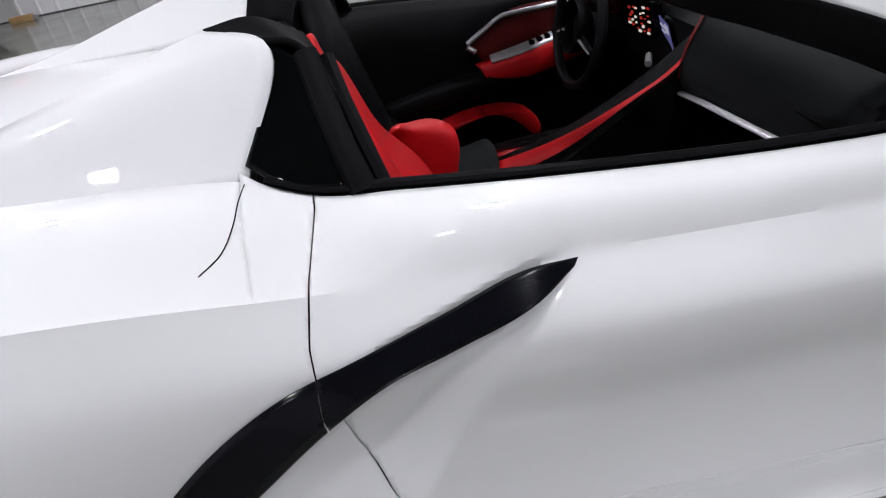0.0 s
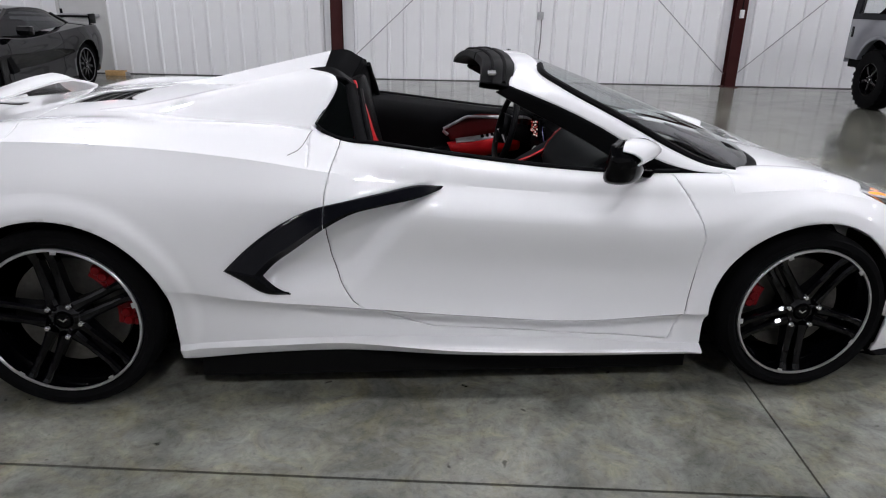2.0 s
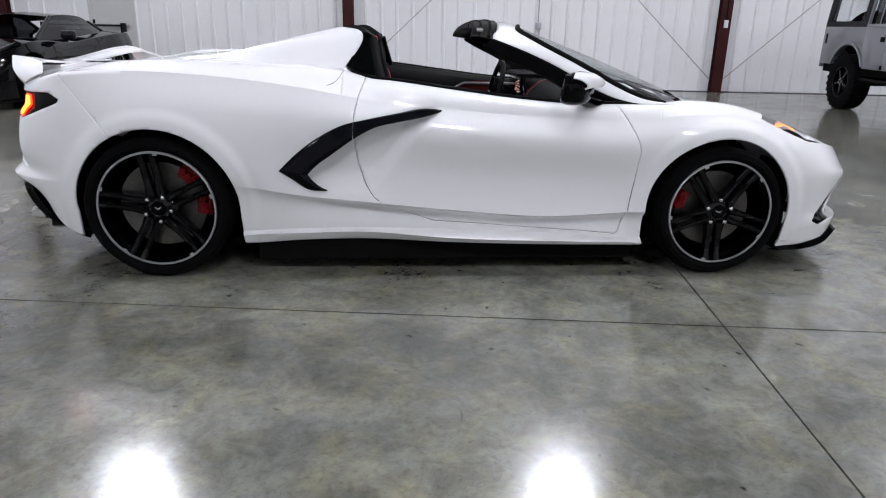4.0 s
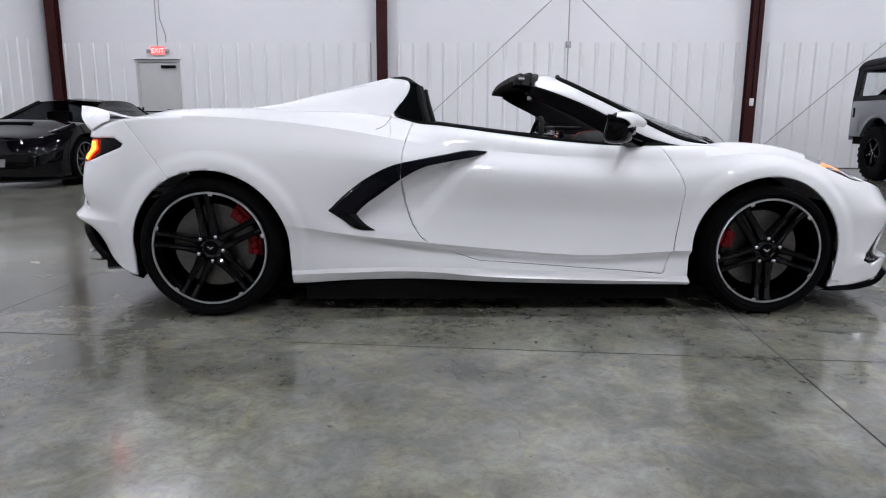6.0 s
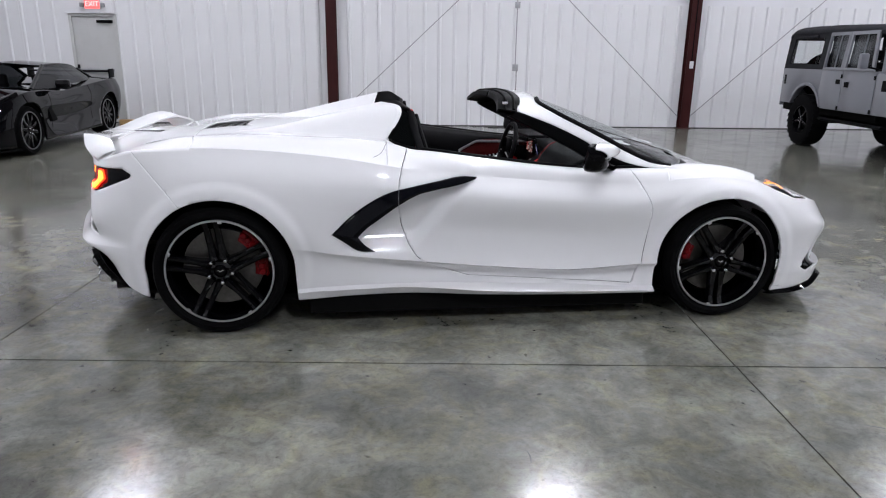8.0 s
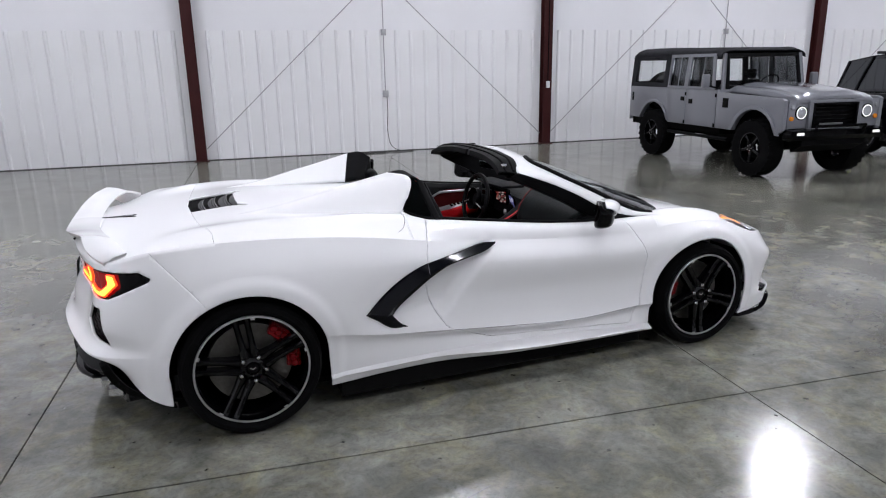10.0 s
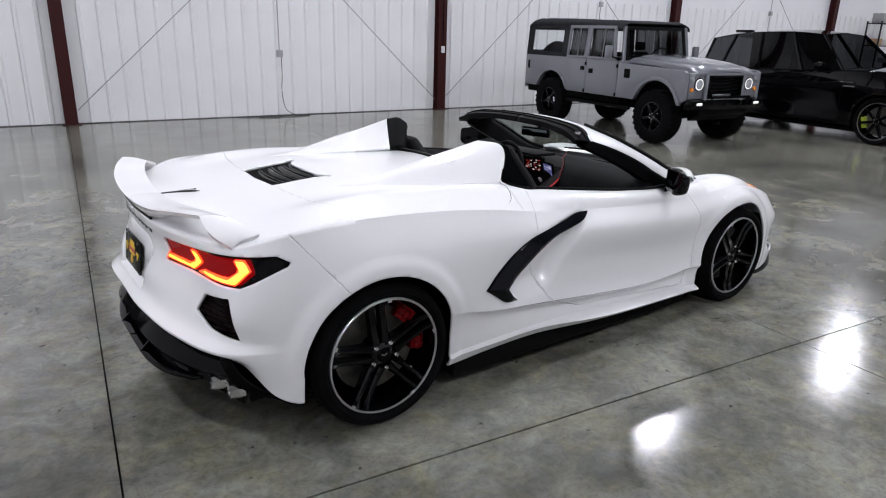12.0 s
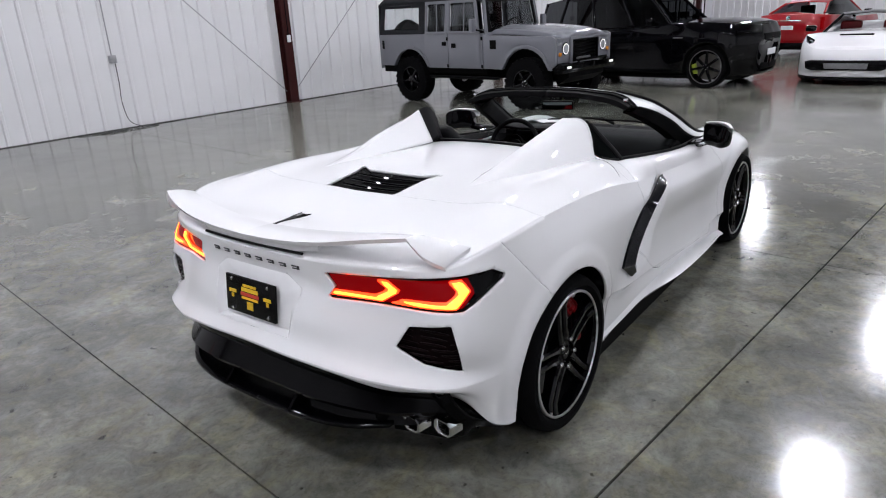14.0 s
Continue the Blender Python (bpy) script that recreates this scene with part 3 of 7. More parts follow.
grille_field = lambda P: np.where(P[:, 0] < 0, inside(wrap(P), REAR_GRILLE), -1)
tail_lens = cut(bumper, lamp_field, True, 0.002)
tail_grille = cut(bumper, grille_field, True, 0.002)
bumper = cut(cut(bumper, lamp_field, False), grille_field, False)
blade = cut(skin, lambda P: inside(xz(P), VENT), True)
door_skin = cut(skin, lambda P: inside(xz(P), DOOR), True, 0.0015)
skin = cut(skin, lambda P: inside(xz(P), DOOR), False, 0.0015)
head_field = lambda P: inside(xz(P), HEAD_LAMP)
head_lens = cut(skin, head_field, True, 0.001)
skin = cut(skin, head_field, False, 0.001)

st = spline(SHOULDER, 22)
DECK_LINE = ((-0.815, 0.895), (-0.76, 0.932), (-0.70, 0.941), (-0.50, 0.944), (-0.19, 0.984), (0.10, 1.010), (0.50, 1.006), (0.85, 0.998), (1.2, 0.985))
DECK_LINE = tucked(DECK_LINE)
HOOD_LINE = ((2.36, 0.800), (2.60, 0.795), (2.85, 0.765), (3.20, 0.695), (3.45, 0.625), (3.62, 0.570))


def haunch(x, w, f):
    return (0.028 + 0.032 * smooth_step((x - 0.3) / 0.45)) * np.exp(-((w - 0.72) / 0.12) ** 2) * (1 - f**8) * smooth_step((x + 0.45) / 0.3)


def wing(x, w, f):
    return (0.062 * np.exp(-((w - 0.73) / 0.13) ** 2) - 0.02 * np.exp(-((w - 0.45) / 0.15) ** 2)) * (1 - f**10) * smooth_step((3.5 - x) / 0.7)


def crown(x, w, centre, bump, power=2.4):
    """Height of a crowned top between the centre line and the shoulder."""
    k = spline([(a, 0, b) for a, b in centre], 12)
    zc = np.interp(x, k[:, 0], k[:, 2])
    ws, zs = -np.interp(x, st[:, 0], st[:, 1]), np.interp(x, st[:, 0], st[:, 2])
    f = np.clip(w / np.maximum(ws, 1e-6), 0, 1)
    return zc + (zs - zc) * f**power + bump(x, w, f)


def hull(x0, x1, centre, bump, columns=48):
    edge = belt[0][(belt[0][:, 0] > x0) & (belt[0][:, 0] < x1)]
    xs = edge[:, 0][:, None]
    w = -edge[:, 1][:, None] * np.linspace(0, 1, columns) ** 0.85
    x = np.broadcast_to(xs, w.shape)
    return grid(np.stack([x, -w, crown(x, w, centre, bump)], -1))


# top of the flank between the window sill and the shoulder
edge_x = belt[0][:, 0]
X_REAR, X_FRONT = edge_x[edge_x > 0.852].min(), edge_x[edge_x > 2.39].min()
sh = belt[0][(edge_x > X_REAR - 1e-6) & (edge_x < X_FRONT + 1e-6)].copy()
x_keys = sh[:, 0]
sl = spline(SILL, 12)
sl = np.stack([x_keys] + [np.interp(x_keys, sl[:, 0], sl[:, k]) for k in (1, 2)], 1)
rows, blend = [], smooth_step((x_keys - 0.85) / 0.30)
for f in np.linspace(0, 1, 16):
    p = sl * (1 - f) + sh * f
    own = p[:, 2] + 0.020 * math.sin(math.pi * f)
    p[:, 1] -= 0.014 * math.sin(math.pi * f) * blend
    edge = crown(p[:, 0], -p[:, 1], DECK_LINE, haunch)
    if 0 < f < 1:
        p[:, 2] = own * blend + edge * (1 - blend)
    rows.append(p)
flank = grid(np.array(rows))
flank = (flank[0], [f[::-1] for f in flank[1]])
door_top = cut(flank, lambda P: inside(xz(P), DOOR), True, 0.0015)
flank = cut(flank, lambda P: inside(xz(P), DOOR), False, 0.0015)

deck = hull(-0.9, X_REAR + 1e-6, DECK_LINE, haunch)
VENT_TOP = ((-0.205, 0.3), (-0.205, 0.0), (-0.192, -0.205), (0.03, -0.215), (0.115, -0.252), (0.055, -0.16), (0.05, 0.0), (0.05, 0.3))
deck_field = lambda P: inside(P[:, :2], VENT_TOP)
deck = cut(deck, deck_field, False)
HATCH = ((-1.0, 0.3), (-1.0, -1.0), (-0.11, -1.0), (-0.115, -0.78), (-0.155, -0.60), (-0.172, -0.45), (-0.188, -0.28), (-0.192, -0.20), (-0.192, 0.3))
hatch = cut(deck, lambda P: inside(P[:, :2], HATCH), True, 0.0007)
tonneau = cut(deck, lambda P: inside(P[:, :2], HATCH), False, 0.0007)
hood = hull(X_FRONT - 1e-6, 3.63, HOOD_LINE, wing)
hx, hw = hood[0][:, 0], -hood[0][:, 1]
hs, hz = -np.interp(hx, st[:, 0], st[:, 1]), np.interp(hx, st[:, 0], st[:, 2])
k = np.clip((hw - 0.760) / (hs - 0.760), 0, 1)
meet = 1 - smooth_step((hx - X_FRONT) / 0.18)
hood[0][:, 2] += (0.830 + (hz - 0.830) * k + 0.020 * np.sin(math.pi * k) - hood[0][:, 2]) * meet
COWL = ((2.2, 0.3), (2.80, 0.3), (2.795, 0.0), (2.77, -0.20), (2.70, -0.42), (2.60, -0.58), (2.545, -0.645), (2.44, -0.72), (2.30, -0.80), (2.2, -0.8))
hood = cut(hood, lambda P: inside(P[:, :2], COWL), False)
hood_lamp = lambda P: np.where(P[:, 1] < -0.5, inside(xz(P), HEAD_LAMP), -1)
head_top = cut(hood, hood_lamp, True, 0.001)
hood = cut(hood, hood_lamp, False, 0.001)
DUCT = ((3.46, 0.52), (3.375, 0.40), (3.30, 0.32), (3.245, 0.262), (3.30, 0.235), (3.38, 0.265), (3.45, 0.36))
front_duct = cut(skin, lambda P: np.where(P[:, 1] < -0.5, inside(xz(P), DUCT), -1), True)
skin = cut(skin, lambda P: np.where(P[:, 1] < -0.5, inside(xz(P), DUCT), -1), False)


BONNET = ((2.3, 0.3), (2.3, -0.66), (2.75, -0.63), (3.10, -0.60), (3.36, -0.50), (3.46, -0.30), (3.48, 0.0), (3.48, 0.3))
bonnet = cut(hood, lambda P: inside(P[:, :2], BONNET), True, 0.0012)
hood = cut(hood, lambda P: inside(P[:, :2], BONNET), False, 0.0012)


def join(*meshes):
    V, F, k = [], [], 0
    for v, f in meshes:
        V.append(np.asarray(v))
        F += [tuple(i + k for i in q) for q in f]
        k += len(v)
    return np.vstack(V), F


def whole(mesh):
    return join(mesh, mirror(mesh))


def panel(name, mesh, label="", smooth=19):
    bm = as_bm(*mesh)
    bmesh.ops.remove_doubles(bm, verts=bm.verts, dist=4e-4)
    return part(name, bm, PAINT, car, label, smooth, 0.012)


panel("body_shell", whole(join(skin, tonneau, flank, hood)))
panel("rear_bumper", whole(bumper), smooth=22)


def tail_x(y, z):
    """Where the tail's skin lies at (y, z)."""
    col = plain[:, int(np.argmin(np.abs(plain[33, :2 * N, 1] + abs(y))))]
    o = np.argsort(col[:, 2])
    return float(np.interp(z, col[o, 2], col[o, 0]))


# the number-plate pocket: slanting walls and a flat floor
rim = []
for a, b in zip(POCKET, POCKET[1:] + POCKET[:1]):
    rim += [(a[0] + (b[0] - a[0]) * k / 8, a[1] + (b[1] - a[1]) * k / 8) for k in range(8)]
outer = [(tail_x(y, z) + 0.001, y, z) for y, z in rim]
inner = [(-0.776 - 0.12 * (0.69 - z), y * 0.88, 0.69 + (z - 0.69) * 0.88) for y, z in rim]
k = len(rim)
pocket = (np.array(outer + inner + [(-0.776, 0, 0.69)]), [(i, (i + 1) % k, k + (i + 1) % k, k + i) for i in range(k)] + [(k + i, k + (i + 1) % k, 2 * k) for i in range(k)])
bm = as_bm(*pocket)
bmesh.ops.recalc_face_normals(bm, faces=bm.faces)
if sum(f.normal.x for f in bm.faces) > 0:
    bmesh.ops.reverse_faces(bm, faces=bm.faces)
part("plate_pocket", bm, PAINT, car, "", 25)
panel("rear_hatch", whole(hatch))
panel("bonnet", whole(bonnet))


def offset(mesh, d):
    """The mesh pushed inwards along its normals by d."""
    bm = as_bm(*mesh)
    bm.normal_update()
    V = np.array([v.co - v.normal * d for v in bm.verts])
    bm.free()
    return V, mesh[1]


def band(lines, n=10, m=6, sharp=(), flip=False):
    V, F = grid(net(lines, n, m, sharp))
    return V, [f[::-1] for f in F] if flip else F


def sides(name, mesh, material, parent=None, label="", solid=0.0, smooth=30):
    a = part(name, mesh, material, parent or car, label, smooth, solid)
    b = part(name, mirror(mesh), material, parent or car, label, smooth, solid)
    return a, b


RED_LENS = mat("red_lens", (0.07, 0.0006, 0.0012), 0.05, spec=0.10, emit=(1.0, 0.002, 0.008), power=0.15)
LED_STRIP = mat("glowing_light_bar", (0.9, 0.1, 0.03), 0.3, emit=(1.0, 0.034, 0.005), power=3.6)
LED_CORE = mat("bright_light_bar_core", (0.9, 0.4, 0.1), 0.3, emit=(1.0, 0.135, 0.010), power=8.5)
AMBER = mat("amber_lamp", (0.6, 0.2, 0.03), 0.3, emit=(1.0, 0.27, 0.012), power=2.4)
CLEAR = mat("lamp_reflector", (0.88, 0.89, 0.90), 0.12, metal=0.25, vary=0.2, scale=60)
GRILLE_RED = mat("dark_mesh_grille", (0.006, 0.0025, 0.003), 0.4, spec=0.06, vary=0.4, scale=60)
PLATE_BLACK = mat("black_plate", (0.003, 0.003, 0.003), 0.22, spec=0.12, vary=0.1)
PLATE_YELLOW = mat("yellow_print", (0.75, 0.48, 0.02), 0.4, vary=0.1, scale=80)
PLATE_RED = mat("red_print", (0.5, 0.04, 0.03), 0.4, vary=0.1, scale=80)
DIM_MIRROR = mat("dimmed_mirror_glass", (0.07, 0.085, 0.085), 0.06, metal=1.0)
MIRROR_GLASS = mat("mirror_glass", (0.35, 0.62, 0.62), 0.03, metal=1.0)
CHARCOAL = mat("charcoal_leather", (0.0085, 0.0098, 0.0102), 0.6, spec=0.06, vary=0.2, scale=7, bump=0.3, bump_scale=420)
SILVER = mat("brushed_silver_trim", (0.55, 0.55, 0.56), 0.35, metal=0.8, vary=0.08, scale=40)

# doors, with the sill seal, the skin above and the inner panel
for s in (1, -1):
    keep = (lambda q: q) if s > 0 else mirror
    d = panel("door", keep(join(door_skin, door_top)))
    sill_pts = [tuple(p) for p in np.array(SILL)[1:] * np.array([1, s, 1])]
    seal = [(x, y + 0.014 * s, z + 0.006) for x, y, z in spline(sill_pts[:-1], 5)]
    part("window_seal", tube(seal, 0.011, 8, flat=0.7), SATIN_BLACK, d, "black rubber window seal")
    inner = band([[(x, y + 0.030 * s, z + 0.004) for x, y, z in sill_pts[1:]], [(x, y + 0.075 * s, z - 0.03) for x, y, z in sill_pts[1:]], [(x, y + 0.085 * s, 0.60) for x, y, z in sill_pts[1:]], [(x, y + 0.055 * s, 0.33) for x, y, z in sill_pts[1:]]], 6, 5, flip=s < 0)
    part("door_card", inner, LEATHER, d, "black leather door lining", solid=0.01)

# black air-intake blades on the flanks
def on_skin(pts, lift, p=7):
    n = len(pts) - 1
    return [(x, skin_y(x, z) - 0.002 - lift * math.sin(math.pi * (1 - (k / n) ** p) / 2), z) for k, (x, z) in enumerate(pts)]


UP = ((0.568, 0.521), (0.654, 0.603), (0.765, 0.683), (0.874, 0.735), (0.983, 0.760), (1.119, 0.785), (1.255, 0.806), (1.336, 0.800))
DOWN = ((0.704, 0.507), (0.735, 0.540), (0.818, 0.601), (0.928, 0.678), (1.023, 0.727), (1.119, 0.749), (1.256, 0.774), (1.326, 0.790))
MID = [(a[0] * 0.22 + b[0] * 0.78, a[1] * 0.22 + b[1] * 0.78) for a, b in zip(UP, DOWN)]
blade = band((on_skin(UP, 0.006), on_skin(MID, 0.036), on_skin(DOWN, 0.030)), 14, 6, sharp=(1,), flip=True)
FOOT_OUT = ((0.568, 0.521), (0.624, 0.484), (0.705, 0.431), (0.790, 0.422))
FOOT_IN = ((0.704, 0.507), (0.718, 0.488), (0.745, 0.458), (0.790, 0.423))
FOOT_MID = [(a[0] * 0.3 + b[0] * 0.7, a[1] * 0.3 + b[1] * 0.7) for a, b in zip(FOOT_OUT, FOOT_IN)]
foot = band((on_skin(FOOT_OUT, 0.006, 1.5), on_skin(FOOT_MID, 0.034, 1.5), on_skin(FOOT_IN, 0.028, 1.5)), 8, 6, sharp=(1,))
blade = join(blade, foot)
at_door = inside(xz(blade[0]), DOOR)
for piece in (clip(*blade, at_door - 0.0015), clip(*blade, -at_door - 0.0015)):
    sides("intake_blade", piece, CARBON_FLASH, label="dark metallic air-intake blade", solid=0.009, smooth=12)

# nacelles behind the seats
IB = right(((-0.02, 0.42, 0.985), (0.25, 0.375, 1.000), (0.50, 0.345, 1.000), (0.787, 0.330, 0.996)))
R1 = right(((-0.02, 0.435, 0.990), (0.25, 0.425, 1.028), (0.50, 0.440, 1.085), (0.845, 0.470, 1.164)))
R2 = right(((-0.02, 0.45, 0.990), (0.25, 0.465, 1.024), (0.50, 0.490, 1.080), (0.945, 0.535, 1.142)))
OB = right(((-0.02, 0.49, 0.975), (0.25, 0.555, 0.960), (0.50, 0.605, 0.955), (0.868, 0.652, 0.958)))
nacelle = band((IB, R1, R2, OB), 16, 10, sharp=(1,), flip=True)
sides("nacelle", nacelle, PAINT, solid=0.012, smooth=26)
# their black caps, quarter glass, pillars and front faces
E0, E1, E2, E3 = (Vector(l[-1]) for l in (IB, R1, R2, OB))
cap = band(([tuple(E0 + Vector((0.002, 0, 0.001))), (0.86, -0.335, 1.00), (0.915, -0.345, 0.97)], [tuple(E1 + Vector((0.002, 0, 0.002))), (0.93, -0.472, 1.170), (1.005, -0.475, 1.128)], [tuple(E2 + Vector((0.002, 0, 0.002))), (0.995, -0.54, 1.130), (1.032, -0.555, 1.088)]), 10, 8, sharp=(1,), flip=True)
sides("nacelle_cap", cap, SATIN_BLACK, label="soft black trim cap", solid=0.012, smooth=40)
quarter = band(([tuple(E2 + Vector((0.004, 0.008, -0.002))), (1.00, -0.560, 1.10), (1.018, -0.575, 1.085)], [(0.915, -0.597, 1.05), (0.97, -0.618, 1.03), (1.012, -0.635, 1.02)], [(0.872, -0.640, 0.984), (0.925, -0.680, 0.953), (1.018, -0.706, 0.935)]), 8, 8, flip=True)
sides("quarter_glass", quarter, GLASS_DARK, label="black quarter glass", solid=0.006)
for s in (1, -1):
    part("pillar_seal", tube([(1.004, -0.545 * s, 1.112), (1.015, -0.60 * s, 1.05), (1.030, -0.66 * s, 0.985), (1.046, -0.704 * s, 0.925)], [0.020, 0.022, 0.022, 0.024], 10, flat=0.7), SATIN_BLACK, car, "black rubber pillar seal")
    part("pillar_seal", tube([(1.034, -0.535 * s, 1.095), (1.046, -0.59 * s, 1.04), (1.062, -0.645 * s, 0.98), (1.078, -0.685 * s, 0.92)], [0.013, 0.013, 0.014, 0.014], 8), LEATHER, car, "black rubber pillar seal")
front_face = band(([(1.005, -0.475, 1.128), (0.915, -0.345, 0.97), (0.93, -0.30, 0.80)], [(1.032, -0.555, 1.088), (1.00, -0.46, 0.95), (1.02, -0.45, 0.70)], [(1.046, -0.68, 0.93), (1.05, -0.66, 0.80), (1.06, -0.66, 0.60)]), 8, 6)
sides("bulkhead_trim", front_face, LEATHER, label="black bulkhead trim behind the seats", solid=-0.01)
part("bulkhead", band(([(0.852, -0.36, 0.992), (0.856, -0.15, 1.000), (0.856, 0.15, 1.000), (0.852, 0.36, 0.992)], [(0.90, -0.36, 0.985), (0.905, -0.15, 0.992), (0.905, 0.15, 0.992), (0.90, 0.36, 0.985)], [(0.925, -0.36, 0.93), (0.93, -0.15, 0.94), (0.93, 0.15, 0.94), (0.925, 0.36, 0.93)], [(1.0, -0.40, 0.40), (1.0, -0.15, 0.40), (1.0, 0.15, 0.40), (1.0, 0.40, 0.40)]), 6, 5), LEATHER, car, "black leather-covered bulkhead", solid=0.008)

# windscreen frame: pillars and header in paint, glass, black seals
PIL_OUT = right(((2.47, 0.745, 0.825), (2.30, 0.738, 0.832), (2.18, 0.722, 0.860), (2.06, 0.705, 0.913), (1.945, 0.688, 0.978), (1.80, 0.658, 1.046), (1.66, 0.622, 1.100), (1.600, 0.585, 1.122), (1.625, 0.50, 1.165), (1.645, 0.30, 1.194), (1.655, 0.0, 1.204)))
PIL_IN = right(((2.46, 0.712, 0.826), (2.34, 0.700, 0.856), (2.21, 0.683, 0.914), (2.09, 0.664, 0.977), (1.97, 0.640, 1.036), (1.86, 0.612, 1.089), (1.79, 0.572, 1.126), (1.742, 0.500, 1.156), (1.752, 0.38, 1.176), (1.765, 0.20, 1.191), (1.772, 0.0, 1.198)))
PIL_MID = [((a[0] + b[0]) / 2 + 0.006, (a[1] + b[1]) / 2 - 0.006, (a[2] + b[2]) / 2 + (0.007 if k < 8 else 0.004)) for k, (a, b) in enumerate(zip(PIL_OUT, PIL_IN))]
sides("screen_frame", band((PIL_OUT, PIL_MID, PIL_IN), 8, 5, flip=True), PAINT, solid=0.014)
PIL_LOW = [(x - 0.040, y + 0.03, z - (0.055, 0.055, 0.055, 0.055, 0.055, 0.050, 0.038, 0.028)[k]) for k, (x, y, z) in enumerate(PIL_OUT[:8])]
PIL_LOW[0], PIL_LOW[1] = (2.30, -0.735, 0.822), (2.22, -0.725, 0.826)
PIL_UNDER = [(x, y + 0.055, z - 0.005) for x, y, z in PIL_LOW]
PIL_INNER = [(x, y + 0.012, z - 0.011) for x, y, z in PIL_IN[:8]]
sides("pillar_lining", band((PIL_OUT[:8], PIL_LOW, PIL_UNDER, PIL_INNER), 8, 4, sharp=(1, 2)), SATIN_BLACK, label="black pillar lining", solid=-0.004)
# header: black latch trim that sweeps back from the white header
HD0 = right(((1.600, 0.578, 1.112), (1.626, 0.50, 1.165), (1.646, 0.30, 1.197), (1.656, 0.0, 1.207)))
HD1 = right(((1.548, 0.570, 1.122), (1.562, 0.495, 1.168), (1.585, 0.30, 1.195), (1.596, 0.0, 1.205)))
HD2 = right(((1.492, 0.562, 1.128), (1.505, 0.49, 1.155), (1.530, 0.30, 1.185), (1.542, 0.0, 1.195)))
HD3 = right(((1.488, 0.552, 1.112), (1.500, 0.482, 1.134), (1.524, 0.30, 1.161), (1.535, 0.0, 1.169)))
HD4 = right(((1.600, 0.545, 1.100), (1.600, 0.46, 1.132), (1.620, 0.30, 1.160), (1.630, 0.0, 1.169)))
HD5 = right(((1.775, 0.540, 1.108), (1.745, 0.45, 1.146), (1.752, 0.28, 1.172), (1.762, 0.0, 1.184)))
sides("header_trim", band((HD0, HD1, HD2, HD3, HD4, HD5), 8, 6, sharp=(2, 3)), SATIN_BLACK, label="black windscreen header lining", solid=-0.004)
for s in (1, -1):
    part("roof_latch", box(1.520, 1.552, -0.525 * s - 0.011, -0.525 * s + 0.011, 1.150, 1.172, 0.005), CHROME, car, "small chrome roof latch")
    for dx, dz, r in ((0.018, 0.006, 0.008), (-0.030, 0.004, 0.006)):
        part("header_seal", tube(spline([(1.560 + dx, -0.566 * s, 1.124 + dz), (1.572 + dx, -0.495 * s, 1.166 + dz), (1.594 + dx, -0.30 * s, 1.193 + dz), (1.604 + dx, -0.0 * s, 1.203 + dz)], 7), r, 8), RUBBER, car, "black rubber roof seal")
GL_TOP = [(x, y, z - 0.004) for x, y, z in PIL_IN]
COWL_C = right(((2.47, 0.710, 0.824), (2.565, 0.60, 0.828), (2.62, 0.50, 0.828), (2.655, 0.42, 0.828), (2.68, 0.34, 0.828), (2.70, 0.27, 0.829), (2.715, 0.20, 0.830), (2.725, 0.14, 0.830), (2.732, 0.09, 0.830), (2.737, 0.04, 0.830), (2.738, 0.0, 0.830)))
SCREEN_MID = [((a[0] * 0.5 + b[0] * 0.5) + 0.004, a[1] * 0.5 + b[1] * 0.5, a[2] * 0.5 + b[2] * 0.5 + 0.004 * min(1, k / 5)) for k, (a, b) in enumerate(zip(GL_TOP, COWL_C))]
ga, gb = sides("windscreen", band((GL_TOP, SCREEN_MID, COWL_C), 6, 12, flip=True), GLASS, label="tinted windscreen glass")
ga.visible_shadow = gb.visible_shadow = False
for s in (1, -1):
    part("screen_seal", tube([(x, y * s, z + 0.003) for x, y, z in spline(PIL_IN[:9], 4)], 0.014, 8), SATIN_BLACK, car, "black windscreen seal")
rear_mirror = part("rear_view_mirror", moved(box(-0.016, 0.016, -0.105, 0.105, -0.030, 0.030, 0.012), Matrix.Translation((1.70, 0.0, 1.090)) @ Matrix.Rotation(radians(14), 4, "Z")), SATIN_BLACK, car, "black interior rear-view mirror")
part("mirror_pane", moved(box(-0.018, -0.014, -0.096, 0.096, -0.022, 0.022, 0.001), Matrix.Translation((1.70, 0.0, 1.090)) @ Matrix.Rotation(radians(14), 4, "Z")), DIM_MIRROR, rear_mirror, "greenish mirror glass")
part("mirror_stalk", tube([(1.715, 0.0, 1.09), (1.76, 0.0, 1.16), (1.78, 0.0, 1.185)], 0.012, 8), SATIN_BLACK, car)
# cowl, wipers
cowl = band(([(2.44, -0.718, 0.812), (2.545, -0.648, 0.806), (2.61, -0.58, 0.803), (2.71, -0.42, 0.795), (2.78, -0.20, 0.788), (2.805, 0.0, 0.786)], [(2.40, -0.70, 0.806), (2.49, -0.64, 0.79), (2.55, -0.56, 0.785), (2.64, -0.42, 0.78), (2.70, -0.2, 0.775), (2.72, 0, 0.772)], [(2.34, -0.68, 0.80), (2.42, -0.62, 0.79), (2.48, -0.52, 0.785), (2.55, -0.40, 0.785), (2.60, -0.2, 0.785), (2.62, 0, 0.785)]), 6, 5)
sides("cowl_panel", cowl, SATIN_BLACK, label="black plastic cowl below the windscreen", solid=0.01)
